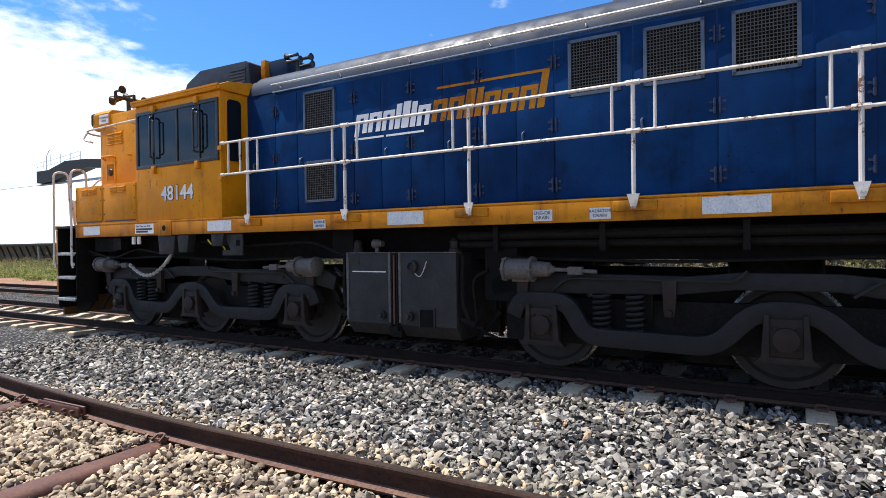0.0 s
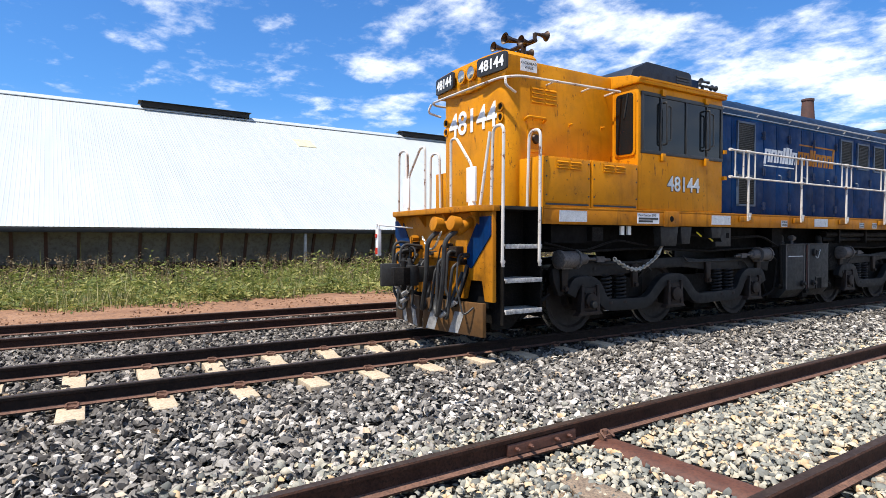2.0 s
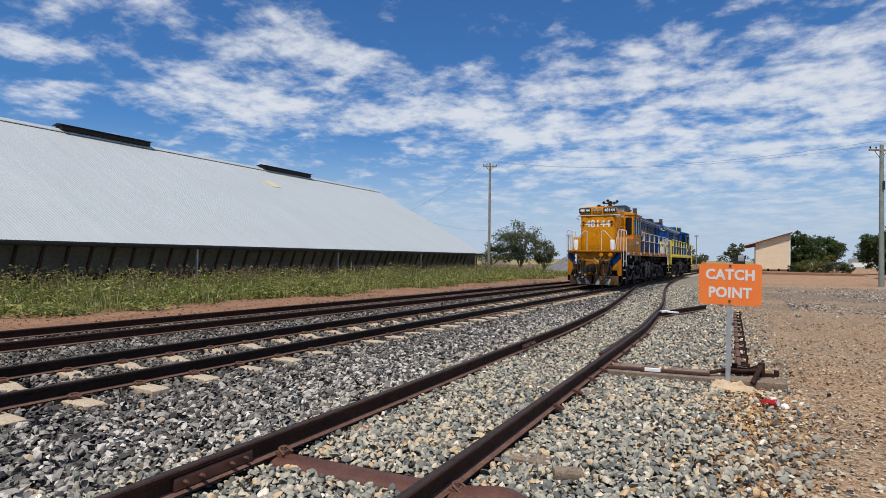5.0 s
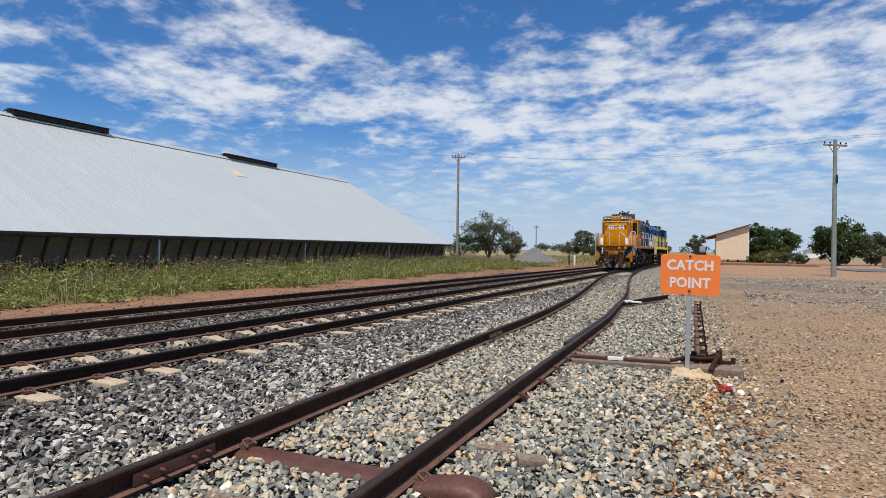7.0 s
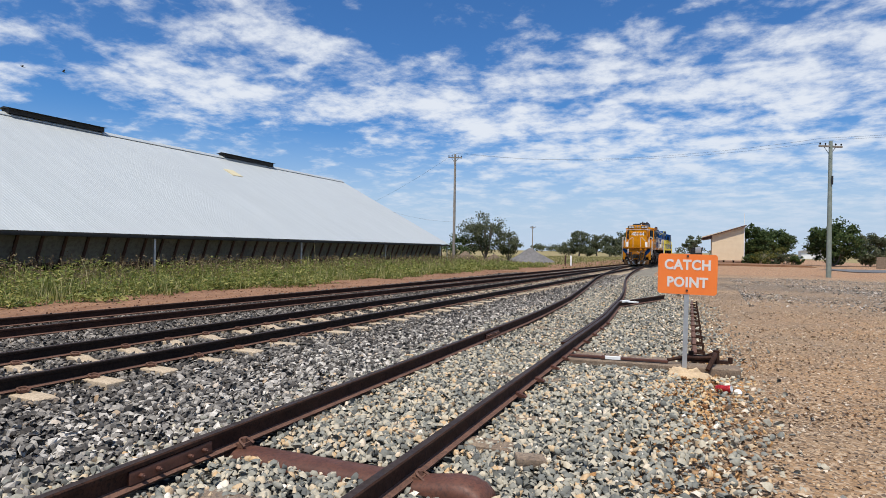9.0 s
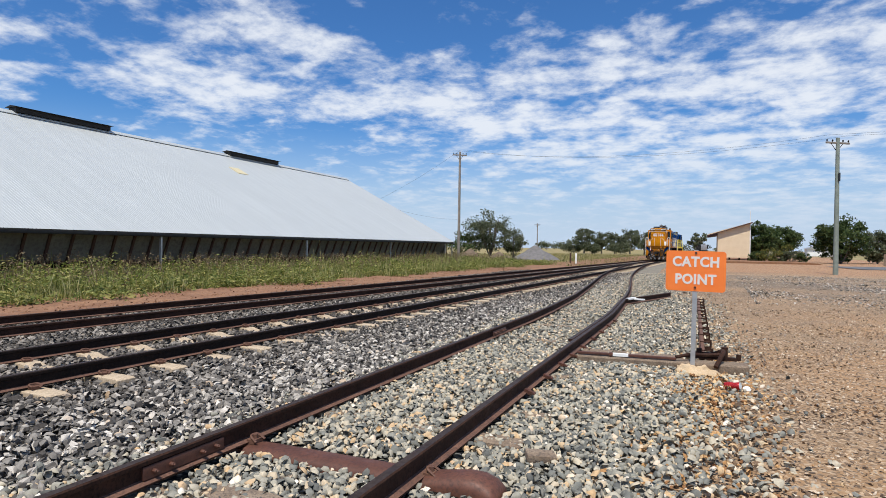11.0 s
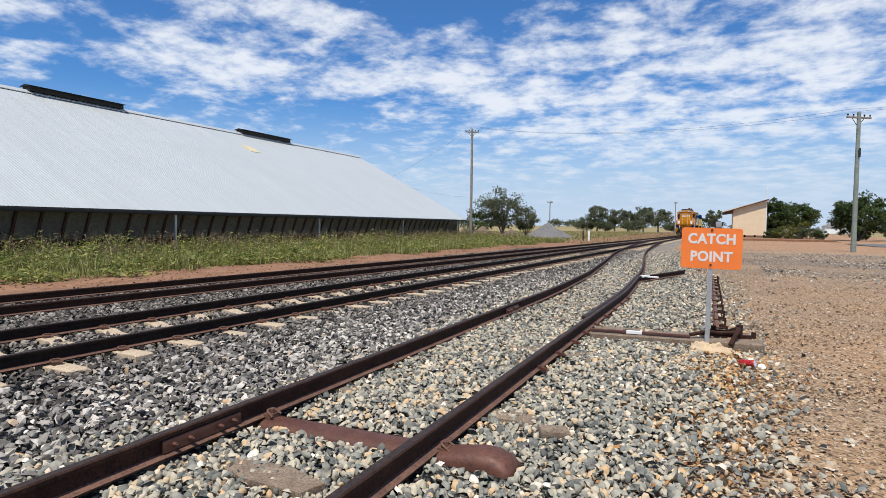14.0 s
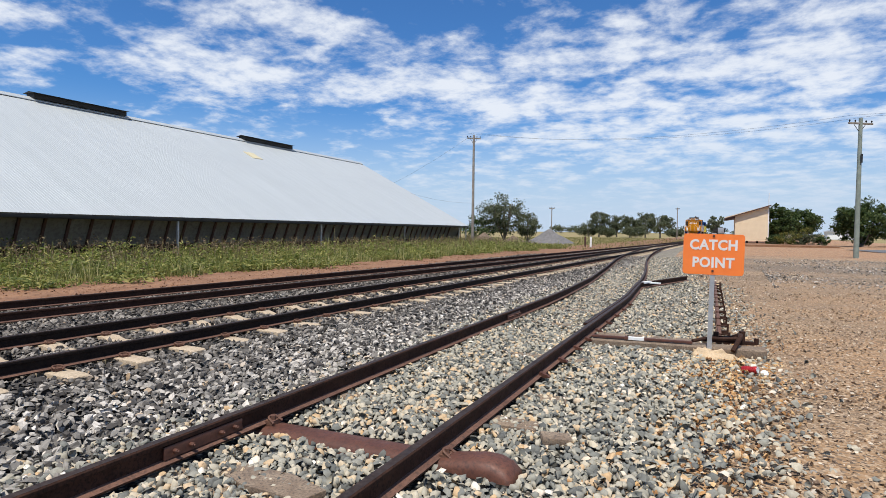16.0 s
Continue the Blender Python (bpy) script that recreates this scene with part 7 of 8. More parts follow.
        for a, b in ((1.985, 2.36), (2.39, 2.98), (3.015, 3.52), (3.55, 3.915)):
            part("pane", Geo().box(*sx(s, 1.374, 1.384), a, b, 2.755, 3.575), GLASSY, win)
        for y in (2.42, 3.50):
            g = Geo().tube(bend([(s * 1.40, y, 3.50), (s * 1.47, y, 3.50), (s * 1.47, y, 2.86), (s * 1.40, y, 2.86)], 0.04), 0.016, 8)
            g.tube(bend([(s * 1.46, y + 0.01, 3.44), (s * 1.47, y + 0.10, 3.44), (s * 1.47, y + 0.10, 2.92), (s * 1.46, y + 0.01, 2.92)], 0.04), 0.013, 8)
            wd = part("wind_deflector", g, BLACK, cab, "folding wind deflector rail")
            for za, zb in ((2.60, 2.72), (3.60, 3.70)):
                part("bracket", Geo().box(*sx(s, 1.375, 1.43), y - 0.045, y + 0.035, za, zb), body, wd, "painted hinge bracket", 0.006)
        put("running_number", text_mesh("running_number", "48144" if first else "48208", 0.325, SILVER if first else LEMON, 0.003, 1.0, 0.004), loco, side_m(s, 2.96, 2.26, 1.382), "white running number on the cab side")
        put("number_shadow", text_mesh("number_shadow", "48144" if first else "48208", 0.325, BLACK, 0.001, 1.0, 0.014), loco, side_m(s, 2.96, 2.26, 1.377))
        # windows in the cab's end walls beside the nose and the hood
        for yy, d, xa, xb in ((1.88, -1, 0.925, 1.335), (4.0, 1, 0.98, 1.30)):
            pts = []
            for cx, cz, a0 in ((xb - 0.07, 2.74, -90), (xb - 0.07, 3.58, 0), (xa + 0.07, 3.58, 90), (xa + 0.07, 2.74, 180)):
                for i in range(5):
                    t = radians(a0 + 90 * i / 4)
                    pts.append((cx + 0.07 * math.cos(t), cz + 0.07 * math.sin(t)))
            out = [(s * p, z) for p, z in pts]
            cxm, czm = (xa + xb) / 2, 3.16
            inn = [(s * (cxm + (p - cxm) * 0.80), czm + (z - czm) * 0.94) for p, z in pts]
            fw = part("end_window", Geo().prism(out, "y", min(yy, yy + d * 0.02), max(yy, yy + d * 0.02)), body, cab, "rounded cab end window", 0.004)
            part("pane", Geo().prism(inn, "y", min(yy + d * 0.018, yy + d * 0.026), max(yy + d * 0.018, yy + d * 0.026)), GLASSY, fw)
            if d < 0:
                part("wiper", Geo().rod((s * 1.2, yy - 0.03, 3.62), (s * 1.13, yy - 0.035, 3.25), 0.012, 6), BLACK, fw)
        for z in (2.40, 2.84):
            part("cab_hinge", Geo().box(*sx(s, 1.36, 1.42), 3.98, 4.06, z, z + 0.06), body, cab)
    # roof gear
    g = Geo().prism([(2.3, 3.90), (4.0, 3.90), (3.97, 4.29), (3.9, 4.33), (2.80, 4.35), (2.45, 4.18)], "x", -0.80, 0.80)
    ac = part("air_conditioner", g, NAVY if first else BLACK, loco, "dark angular roof air-conditioner", 0.02)
    part("cover", Geo().box(-0.6, 0.6, 2.95, 3.8, 4.33, 4.365), BLACK, ac)
    for s in (-1, 1):
        for k in range(5):
            part("vent_slat", Geo().box(*sx(s, 0.80, 0.812), 3.55, 3.90, 4.0 + 0.05 * k, 4.025 + 0.05 * k), BLACK, ac)
    part("roof_locker", Geo().box(-0.55, 0.55, 4.15, 4.55, 4.05, 4.34), roof_m, loco, "small blue roof locker", 0.02)
    part("roof_bracket", Geo().box(-0.6, 0.6, 4.02, 4.12, 3.95, 4.36), sill_mat, loco, "", 0.01)
    g = Geo().rod((0.5, 4.72, 4.05), (0.5, 4.72, 4.28), 0.03, 8)
    rh = part("rear_horn", g, BLACK, loco, "black trumpet horns behind the cab")
    for x, z, ln, d in ((0.5, 4.28, 0.36, 1), (0.42, 4.20, 0.30, 1), (0.58, 4.33, 0.2, -1), (0.64, 4.22, 0.25, 1)):
        part("trumpet", Geo().lathe((x, 4.72, z), "y", [(-d * 0.08, 0.03), (0, 0.02), (d * ln * 0.6, 0.026), (d * ln * 0.8, 0.055), (d * ln * 0.76, 0.042)], 14), BLACK, rh)
    # long hood
    hp = [(-0.87, 1.845), (0.87, 1.845), (0.87, 3.70), (0.85, 3.80), (0.78, 3.93), (0.64, 4.03), (0.40, 4.09), (0, 4.11), (-0.40, 4.09), (-0.64, 4.03), (-0.78, 3.93), (-0.85, 3.80), (-0.87, 3.70)]
    hood = part("hood", Geo().prism(hp, "y", 4.0, L), hood_mat, loco, "long engine hood with access doors", 0.015)
    rp = [(0.885, 3.715), (0.865, 3.805), (0.79, 3.945), (0.645, 4.048), (0.40, 4.108), (0, 4.128), (-0.40, 4.108), (-0.645, 4.048), (-0.79, 3.945), (-0.865, 3.805), (-0.885, 3.715), (-0.87, 3.715), (0, 4.10), (0.87, 3.715)]
    part("hood_roof", Geo().prism(rp, "y", 4.06, L - 0.02), roof_m, hood, "rounded faded hood roof")
    gr_near = [(5.21, 5.80, 3.01, 3.62), (5.22, 5.81, 2.03, 2.62), (9.15, 9.72, 3.0, 3.62), (9.95, 10.53, 3.0, 3.60), (10.77, 11.34, 2.98, 3.60)]
    seams = [4.10, 4.62, 5.06, 6.12, 6.58, 7.05, 7.54, 8.02, 8.52, 8.98, 9.84, 10.64, 11.44, 11.9]
    for s in (-1, 1):
        for i, (a, b) in enumerate(zip(seams, seams[1:])):
            g = Geo().box(*sx(s, 0.868, 0.880), a + 0.008, b - 0.008, 1.90, 3.66)
            dr = part("hood_door", g, hood_mat, hood, "", 0.004)
            # doors hang in pairs from one seam and meet at the next
            hy, d = (b - 0.024, -1) if i % 2 == 0 else (a + 0.024, 1)
            for z in (2.05, 2.72, 3.42):
                h = Geo()
                for dz in (-0.04, 0.04):
                    h.rod((s * 0.893, hy, z + dz - 0.032), (s * 0.893, hy, z + dz + 0.032), 0.015, 6)
                    h.box(*sx(s, 0.88, 0.889), min(hy, hy + d * 0.05), max(hy, hy + d * 0.05), z + dz - 0.012, z + dz + 0.012)
                h.rod((s * 0.897, hy, z - 0.082), (s * 0.897, hy, z + 0.082), 0.008, 6)
                part("hinge", h, HINGE if first else hood_mat, dr)
            if i % 2 == 0:
                h = Geo().tube(bend([(s * 0.88, a + 0.09, 2.68), (s * 0.93, a + 0.09, 2.66), (s * 0.93, a + 0.10, 2.56), (s * 0.885, a + 0.11, 2.53)], 0.02), 0.013, 6)
                part("door_handle", h, FRAME_BLUE if first else hood_mat, dr)
        for a, b, c, d in gr_near:
            grille(s, a, b, c, d, 0.880, hood, FRAME_BLUE if first else hood_mat)
        # radiator shutters near the hood end
        for i in range(9):
            y = 12.05 + 0.23 * i
            g = Geo().prism([(s * 0.87, y), (s * 0.94, y + 0.02), (s * 0.94, y + 0.05), (s * 0.87, y + 0.10)], "z", 1.95, 3.60)
            part("radiator_shutter", g, hood_mat, hood)
        # near-black sheet imitates the unlit depth behind the shutters
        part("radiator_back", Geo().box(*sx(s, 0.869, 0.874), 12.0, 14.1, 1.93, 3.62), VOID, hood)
        g = Geo().box(*sx(s, 0.87, 0.915), 4.6, L - 0.05, 3.70, 3.715)
        g.tube([(s * 0.93, 4.6, 3.81), (s * 0.93, L - 0.1, 3.81)], 0.017, 8)
        for i in range(9):
            g.rod((s * 0.86, 4.75 + 1.15 * i, 3.75), (s * 0.93, 4.75 + 1.15 * i, 3.81), 0.012, 6)
        part("roof_rail", g, GALV if first else LEMON, hood, "pipe rail along the hood roof")
        if first:
            word1 = [(-0.12, 0.8, 1.0), (0, 0.8, 1.0), (0, 0.8, 0.9), (0, 1.0, 0.4), (0, 1.05, 0.55), (0, 1.0, 0.4), (0, 0.8, 0.9)]
            word2 = [(0, 0.8, 1.0), (0, 0.8, 1.0), (0, 1.0, 0.6), (0, 1.0, 0.4), (0, 0.8, 1.0), (0, 0.8, 1.0), (0, 0.8, 1.0), (0, 1.25, 0.42)]
            slab_word(hood, s, 6.13, 7.32, 2.92, 3.24, word1, WHITE, 0.8815, "white brand mark in plain slabs")
            slab_word(hood, s, 7.36, 8.86, 2.94, 3.28, word2, SILL_YELLOW, 0.8815, "yellow brand mark in plain slabs")
            part("brand_line", Geo().box(*sx(s, 0.8815, 0.884), 6.13, 6.62, 2.835, 2.86).box(*sx(s, 0.8815, 0.884), 6.66, 7.25, 2.835, 2.86), WHITE, hood, smooth=False)
            part("brand_line", Geo().box(*sx(s, 0.8815, 0.884), 7.45, 8.90, 3.34, 3.37), SILL_YELLOW, hood, smooth=False)
        # handrails
        ys = [4.65 + 1.77 * k for k in range(6)]
        for y in ys:
            g = Geo().tube([(s * 1.445, y, 1.72), (s * 1.445, y, 2.945)], 0.021, 8)
            g.prism([(y - 0.06, 1.86), (y + 0.06, 1.86), (y + 0.025, 1.74), (y - 0.025, 1.74)], "x", *sx(s, 1.466, 1.476))
            g.rod((s * 1.45, y, 1.79), (s * 1.488, y, 1.79), 0.02, 6)
            st = part("stanchion", g, rail_mat, loco, "white painted handrail post")
            part("post_bracket", Geo().box(*sx(s, 1.385, 1.43), y - 0.21, y + 0.21, 1.70, 1.80), sill_mat, st, "painted sill bracket", 0.012)
        ends = [4.10] + ys + [14.05]
        for a, b in zip(ends, ends[1:]):
            a0, b0 = a + 0.03, b - 0.03
            g = Geo().tube([(s * 1.445, a0, 2.92), (s * 1.445, b0, 2.92)], 0.0175, 8).tube([(s * 1.445, a0, 2.46), (s * 1.445, b0, 2.46)], 0.016, 8)
            for y in (a0 + min(0.17, (b0 - a0) * 0.25), b0 - min(0.17, (b0 - a0) * 0.25)):
                g.rod((s * 1.445, y, 2.46), (s * 1.445, y, 2.92), 0.016, 8)
            for y in (a0, b0):
                for z in (2.92, 2.46):
                    g.rod((s * 1.445, y - 0.035, z), (s * 1.445, y + 0.035, z), 0.026, 8)
            part("handrail", g, rail_mat, loco, "white painted walkway handrail")
    part("exhaust_stack", Geo().lathe((0, 9.57, 4.1), "z", [(0, 0.18), (0.06, 0.18), (0.08, 0.155), (0.58, 0.125), (0.60, 0.14), (0.64, 0.14), (0.64, 0.10)], 18), CHIMNEY, loco, "rust-brown exhaust stack")
    part("fan_hatch", Geo().box(-0.55, 0.55, 12.5, 13.6, 4.08, 4.25), CHASSIS_GREY, loco, "dark radiator fan hatch", 0.03)
    g = Geo()
    for y in (6.1, 7.9, 11.3):
        g.tube(bend([(0.3, y, 4.08), (0.3, y, 4.18), (0.3, y + 0.22, 4.18), (0.3, y + 0.22, 4.08)], 0.04), 0.012, 6)
    part("lifting_eye", g, roof_m, loco)
    # hood end face
    if not first:
        for s in (-1, 1):
            bd = put("number_board", mesh_of("number_board", Geo().box(-0.27, 0.27, -0.012, 0.012, -0.13, 0.13), BLACK, True, 0.01), loco, Matrix.Translation((s * 0.52, L + 0.03, 3.72)), "black number board with white figures")
            put("figures", text_mesh("figures", "48208", 0.2, WHITE, 0.002), bd, front_m(0, -0.005, 0.015, 180))
        g = Geo().box(-0.89, 0.89, L - 0.3, L + 0.02, 3.55, 3.62).prism([(-0.85, 2.55), (0.85, 2.75), (0.85, 2.95), (-0.85, 2.75)], "y", L, L + 0.006)
        part("end_stripe", g, LEMON, loco, "lemon yellow band on the hood end")
    for turn in (False, True):
        bogie(loco, turn, None)
        steps_end(turn, loco, rail_mat, CHASSIS, STEP if first else LEMON, plate)
    # fuel tank
    for s in (-1, 1):
        for a, b in ((6.26, 6.95), (7.10, 7.90)):
            g = Geo().prism([(s * 0.01, 1.30), (s * 1.25, 1.30), (s * 1.25, 0.42), (s * 1.12, 0.26), (s * 0.01, 0.26)], "y", a, b)
            tank = part("fuel_tank", g, CHASSIS_GREY, loco, "dusty grey fuel tank", 0.012)
            part("filler_cap", Geo().lathe((s * 1.25, b - 0.11 if a < 7 else a + 0.15, 0.53), "x", [(0, 0.06), (s * 0.05, 0.06), (s * 0.05, 0.035), (s * 0.09, 0.03)], 12), CHASSIS_GREY, tank)
            if a < 7:
                part("paint_line", Geo().box(*sx(s, 1.25, 1.254), a + 0.1, b - 0.06, 1.06, 1.075), SILVER, tank)
            else:
                g = Geo().lathe((s * 1.25, a + 0.20, 1.14), "x", [(0, 0.075), (s * 0.05, 0.075), (s * 0.055, 0.05), (s * 0.03, 0.045)], 14)
                part("filler_neck", g, CHASSIS_GREY, tank)
                g = Geo()
                for p, q, u, v in ((0.28, 0.51, 0.62, 0.645), (0.28, 0.30, 0.40, 0.62), (0.49, 0.51, 0.40, 0.62)):
                    g.box(*sx(s, 1.25, 1.266), a + p, a + q, u, v)
                wf = part("sump_frame", g, CHASSIS_GREY, tank)
                part("sump", Geo().box(*sx(s, 1.245, 1.254), a + 0.30, a + 0.49, 0.41, 0.62), VOID, wf)
                pts = [(s * (1.27 + 0.012 * (i % 2)), a + 0.24 + 0.012 * i, 1.06 - 0.10 * math.sin(math.pi * i / 14) + 0.01 * i) for i in range(15)]
                part("cap_chain", Geo().tube(pts, 0.007, 5), CHAIN, tank)
        for y0, y1 in ((6.262, 6.30), (6.93, 6.965), (7.085, 7.12)):
            part("tank_edge", Geo().box(*sx(s, 1.245, 1.258), y0, y1, 0.44, 1.305), CYL_GREY, loco, "worn bright tank edge", 0.003)
        part("tank_rim", Geo().box(*sx(s, 1.10, 1.26), 6.26, 7.90, 1.30, 1.312), CYL_GREY, loco, "dusty top edge of the tank", 0.003)
        part("tank_patch", Geo().box(*sx(s, 1.25, 1.257), 6.31, 6.47, 1.16, 1.27), CHASSIS_GREY, loco)
        g = Geo().box(*sx(s, 1.08, 1.22), 6.94, 7.10, 0.26, 1.30)
        g.rod((s * 1.25, 6.98, 1.32), (s * 1.25, 6.98, 0.40), 0.014, 8).rod((s * 1.25, 7.06, 1.32), (s * 1.25, 7.06, 0.40), 0.014, 8)
        g.box(*sx(s, 1.22, 1.28), 6.96, 7.08, 0.34, 0.40)
        part("sight_gauge", g, CHASSIS, loco, "sight gauge between the tank halves")
        part("gauge_tube", Geo().rod((s * 1.26, 7.02, 0.42), (s * 1.26, 7.02, 1.28), 0.012, 8), CHIMNEY, loco)
        for y in (6.34, 7.80):
            part("tank_vent", Geo().lathe((s * 1.1, y, 1.30), "z", [(0, 0.07), (0.05, 0.07), (0.06, 0.055), (0.14, 0.06), (0.18, 0.03)], 12), CHASSIS_GREY, loco, "tank breather")
        part("valve", Geo().lathe((s * 1.14, 6.68, 1.42), "y", [(-0.06, 0.03), (-0.05, 0.06), (0.02, 0.06), (0.05, 0.04), (0.09, 0.04)], 12).rod((s * 1.14, 6.68, 1.28), (s * 1.14, 6.68, 1.42), 0.03, 8), CYL_GREY, loco)
        for y, dx in ((6.18, 0.0), (7.95, 0.0)):
            g = Geo().tube(bend([(s * 1.18, y, 1.28), (s * 1.2, y, 0.7), (s * 1.16, y + 0.1, 0.45), (s * 1.1, y + 0.22, 0.42)], 0.1), 0.03, 8)
            g.rod((s * 1.16, y - 0.06, 0.52), (s * 1.16, y + 0.16, 0.46), 0.045, 8)
            part("drain_hose", g, CHASSIS, loco, "hanging drain hose and cock")
        # slack hand-brake chain
        if first and s > 0:
            g = Geo()
            n = 22
            pts = []
            for i in range(n + 1):
                t = i / n
                pts.append(Vector((1.27, 1.48 + 1.02 * t, 1.12 - 0.20 * math.sin(math.pi * t) + 0.05 * t)))
            for i in range(n):
                a, b = pts[i], pts[i + 1]
                d = (b - a)
                u2 = Vector((1, 0, 0)) if i % 2 else Vector((0, -d.z, d.y)).normalized()
                c, e = (a + b) / 2, d * 0.72
                ring = [c + e * math.cos(2 * math.pi * k / 8) + u2 * 0.026 * math.sin(2 * math.pi * k / 8) for k in range(9)]
                g.tube(ring, 0.011, 5)
            part("brake_chain", g, CHAIN, loco, "slack bright hand-brake chain")
            part("chain_lever", Geo().rod((1.26, 2.48, 1.16), (1.24, 2.66, 1.36), 0.035, 8, 0.02), CHAIN, loco)
    if first:
        for body_t, y, z, size in (("RESIDUE\nDRAIN", 5.93, 1.69, 0.05), ("ENG-OIL\nDRAIN", 9.02, 1.69, 0.05), ("RADIATOR\nDRAIN", 9.62, 1.69, 0.045)):
            p = put("drain_plate", mesh_of("drain_plate", Geo().box(-0.105, 0.105, -0.058, 0.058, 0, 0.005), SILVER), loco, side_m(1, y, z, 1.386), "small lettered drain plate")
            put("lettering", text_mesh("lettering", body_t, size, BLACK, 0.001), p, Matrix.Translation((0, 0, 0.007)))
        p = put("paint_plate", mesh_of("paint_plate", Geo().box(-0.25, 0.25, -0.08, 0.08, 0, 0.005), WHITE), loco, side_m(1, 2.10, 1.72, 1.386), "white paint record plate")
        put("lettering", text_mesh("lettering", "Paint Date Jan 2010", 0.05, BLACK, 0.001), p, Matrix.Translation((-0.03, 0.045, 0.007)))
        part("text_bar", Geo().box(-0.22, 0.22, -0.02, 0.01, 0.005, 0.008).box(-0.22, 0.10, -0.06, -0.03, 0.005, 0.008), BLACK, p)
        g = Geo().box(0.98, 1.06, -0.90, -0.84, 1.22, 1.62).tube(bend([(0.98, -0.88, 1.62), (0.99, -0.88, 1.70), (1.05, -0.88, 1.70), (1.06, -0.88, 1.62)], 0.03), 0.012, 6)
        g.v = [(-x + 0.27, y - 0.52, z - 0.06) for x, y, z in g.v]
        g.rod((-0.75, -1.40, 1.62), (-0.75, -0.78, 1.58), 0.012, 6)
        tl = part("tail_marker", g, WHITE, loco, "white hand lamp hung on the headstock", 0.008)
        part("lens", Geo().rod((-0.75, -1.42, 1.46), (-0.75, -1.435, 1.46), 0.032, 12).box(-0.785, -0.715, -1.426, -1.42, 1.18, 1.28), RED_LENS, tl)
    return loco, [wheelset(loco, y) for y in AXLES]


loco_a, wheels_a = build_loco("yellow-cabbed diesel locomotive with a dark blue hood, on the rails", True)
loco_b, wheels_b = build_loco("bright blue diesel locomotive with lemon yellow handrails and steps", False)

# ---- birds that rise from behind the shed ----


def build_bird():
    b = empty("bird", "small dark bird in flight above the shed", "bird", "birds above the shed")
    g = Geo().lathe((0, 0, 0), "y", [(-0.15, 0.004), (-0.12, 0.022), (-0.08, 0.03), (-0.04, 0.045), (0.04, 0.05), (0.10, 0.03), (0.14, 0.015)], 10)
    g.prism([(-0.02, 0.12), (0.02, 0.12), (0.05, 0.24), (-0.05, 0.24)], "z", -0.004, 0.004)
    part("body", g, BLACK, b)
    wings = []
    for s in (-1, 1):
        g = Geo().prism([(0, -0.06), (s * 0.14, -0.09), (s * 0.34, 0.03), (s * 0.16, 0.06), (0, 0.07)], "z", -0.004, 0.004)
        wings.append(part("wing", g, BLACK, b))
    return b, wings


birds = [build_bird() for _ in range(3)]

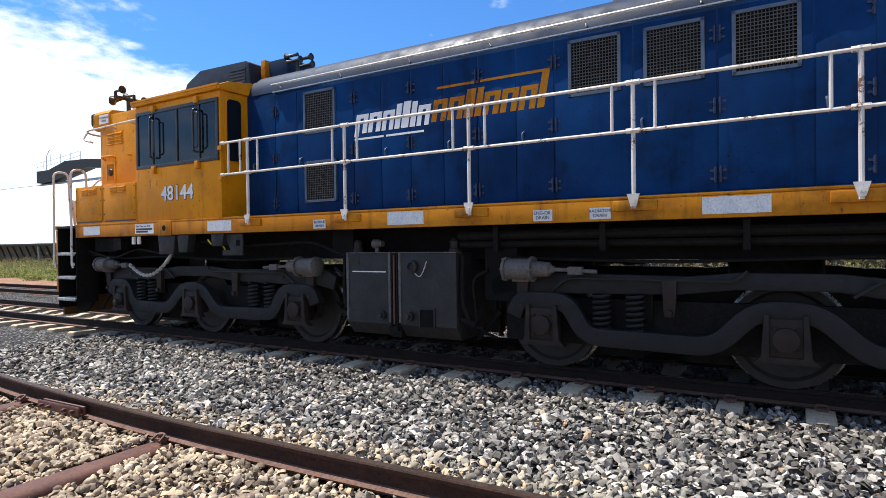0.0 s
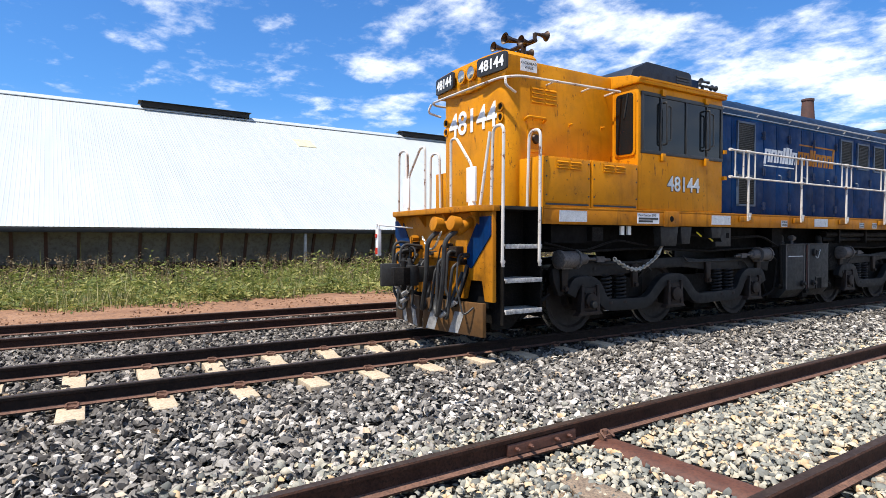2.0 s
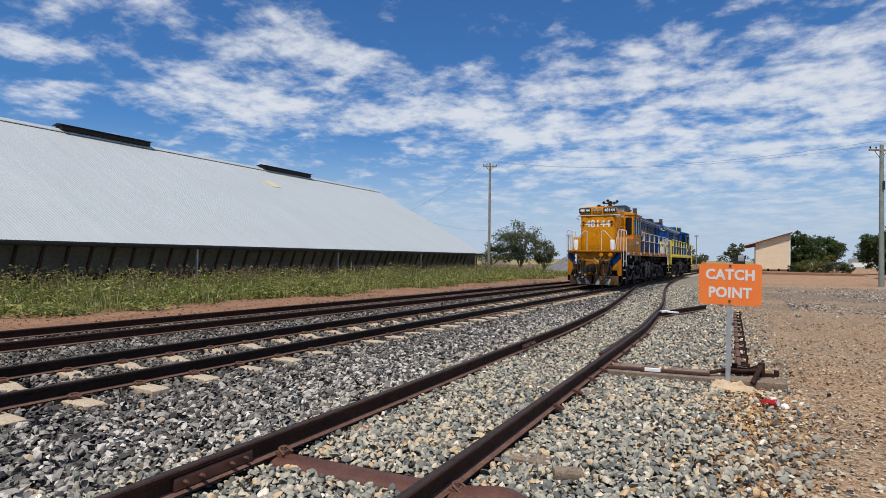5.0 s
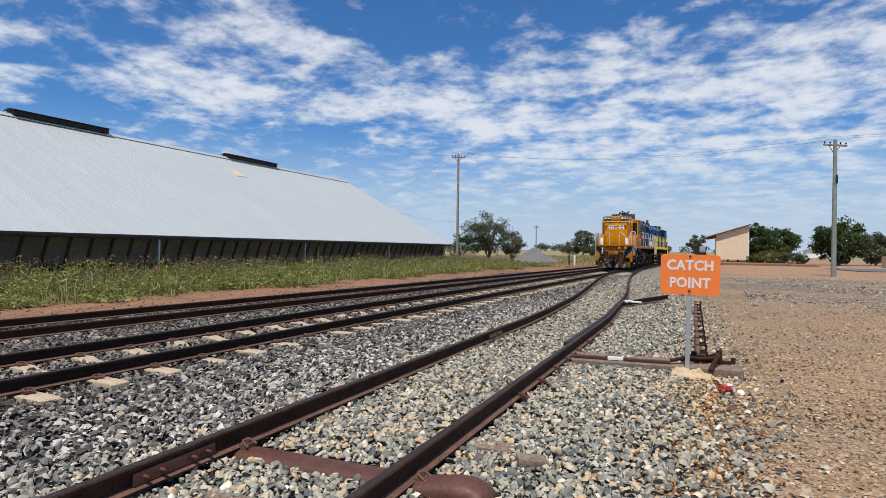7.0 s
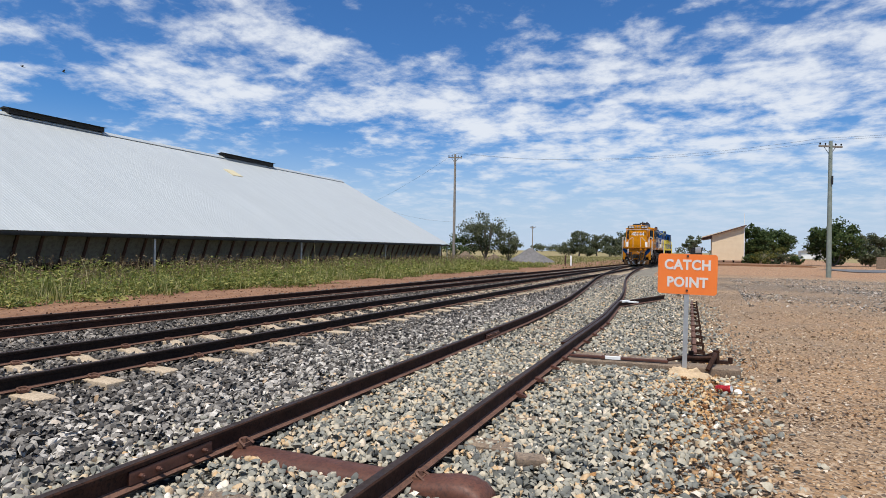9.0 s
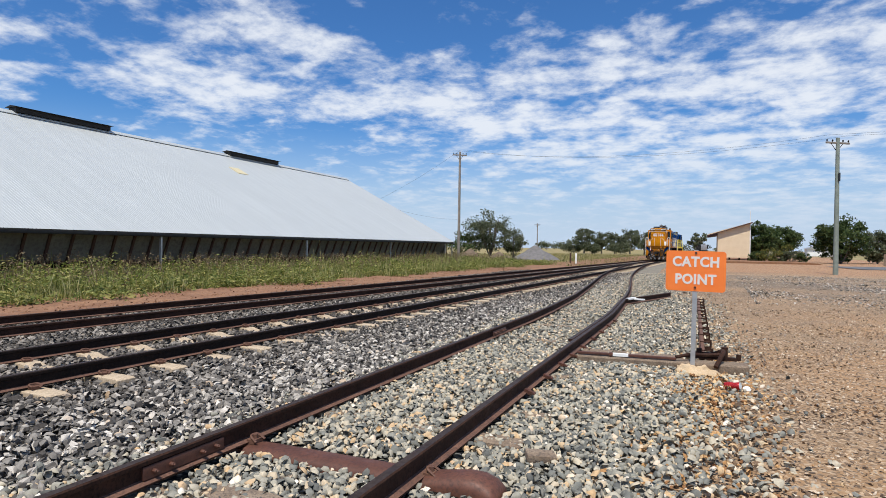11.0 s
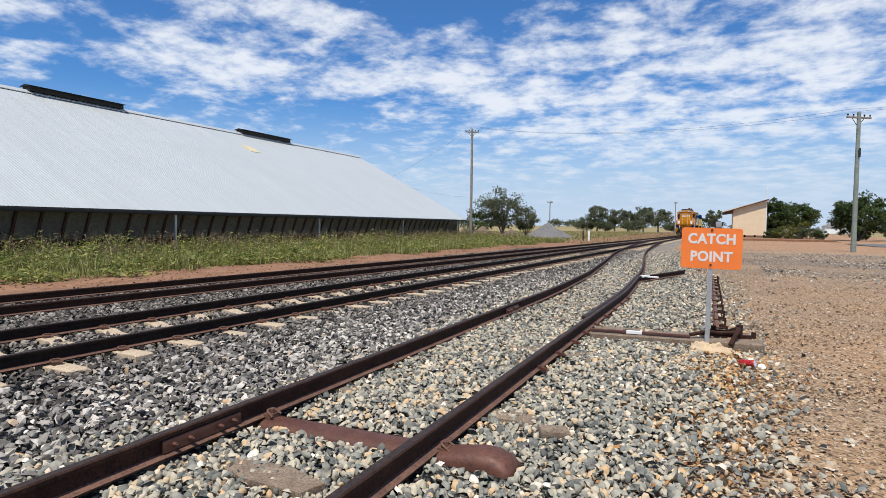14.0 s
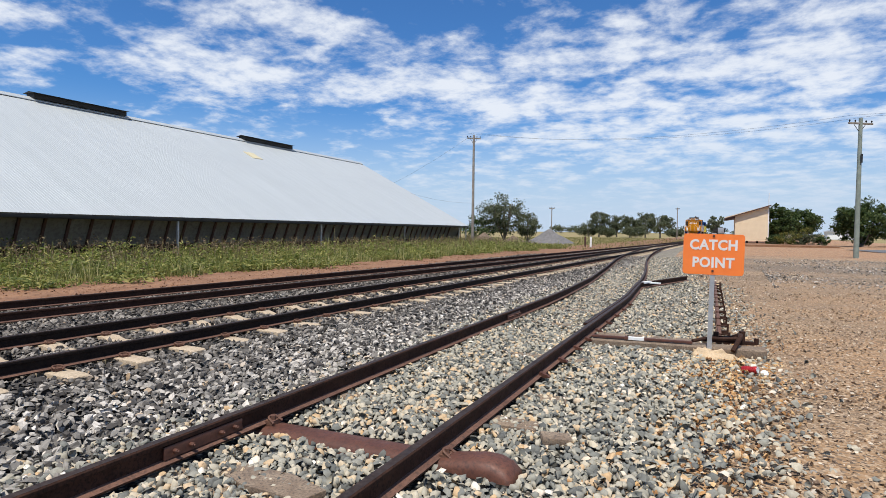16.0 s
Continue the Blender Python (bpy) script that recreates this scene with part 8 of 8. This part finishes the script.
# ---- what moves ----
# each bird: seconds and place
FLIGHTS = [
    [(0.0, -49.8, 38.1, 3.0), (6.7, -48.8, 36.6, 4.0), (7.6, -47.8, 35.1, 11.6), (8.0, -48.8, 33.3, 12.9), (8.4, -49.7, 31.3, 14.5), (8.6, -50.3, 30.1, 15.2), (8.8, -51.0, 28.7, 15.7), (9.2, -52.1, 26.0, 16.7), (16.0, -71.3, -19.8, 21.9)],
    [(0.0, -53.0, 39.2, 3.0), (7.0, -52.0, 37.7, 4.0), (7.9, -51.0, 36.2, 10.5), (8.2, -51.5, 35.1, 11.9), (8.4, -51.8, 34.3, 13.1), (8.6, -52.1, 33.4, 14.2), (8.8, -52.4, 32.4, 15.4), (9.0, -52.8, 31.3, 16.3), (9.2, -53.3, 29.9, 17.3), (16.0, -70.9, -16.1, 26.5)],
    [(0.0, -54.4, 42.0, 3.0), (6.7, -53.4, 40.5, 4.0), (7.6, -52.4, 39.0, 12.5), (8.0, -52.5, 38.5, 13.8), (8.4, -52.6, 37.9, 14.8), (8.6, -52.8, 37.3, 15.6), (8.8, -53.2, 36.4, 16.4), (9.0, -53.7, 35.4, 17.1), (9.2, -54.4, 34.0, 17.8), (16.0, -77.7, -13.9, 25.2)],
]
TRAIN = [(0.0, -11.38), (0.3, -8.83), (0.6, -6.32), (0.9, -3.81), (1.2, -1.28), (1.5, 1.22), (1.8, 3.72), (2.1, 6.22), (2.4, 8.72), (3.0, 13.7), (4.0, 21.9), (5.0, 30.0), (7.5, 50.0), (9.0, 62.0), (12.0, 86.0), (14.0, 102.0), (16.0, 118.0)]


def train_pose(s, back=0.0, turn=0.0):
    y = s + 0.23 + back
    d = 7.0 if turn == 0 else -7.0
    a = math.degrees(math.atan((main_x(y + d) - main_x(y)) / d))
    return pose(main_x(y), y, 0, 0, 0, turn - a)


def flights():
    for k, ((b, wings), rows) in enumerate(zip(birds, FLIGHTS)):
        a, c = Vector(rows[3][1:]), Vector(rows[-2][1:])
        head = math.degrees(math.atan2(c.y - a.y, c.x - a.x)) + 90
        walk(b, [(t, pose(x, y, z, -15, 0, head)) for t, x, y, z in rows])
        beat = [(0.0, 0.0)] + [(6.4 + 0.1 * i, (38, 10, -30, 5)[(i + k) % 4]) for i in range(32)] + [(16.0, 0.0)]
        for w, sg in zip(wings, (-1, 1)):
            walk(w, [(t, pose(0, 0, 0.02, 0, -sg * f, 0)) for t, f in beat])


def motions():
    flights()
    walk(loco_a, [(t, train_pose(s)) for t, s in TRAIN])
    walk(loco_b, [(t, train_pose(s, 30.35, 180.0)) for t, s in TRAIN])
    ts = [i / 15 for i in range(241)]
    way = [float(np.interp(t, [r[0] for r in TRAIN], [r[1] for r in TRAIN])) for t in ts]
    for wheels, sign in ((wheels_a, -1), (wheels_b, 1)):
        for w, y in zip(wheels, AXLES):
            walk(w, [(t, pose(0, y, 0.5, sign * math.degrees((s - way[0]) / 0.5))) for t, s in zip(ts, way)])


motions()
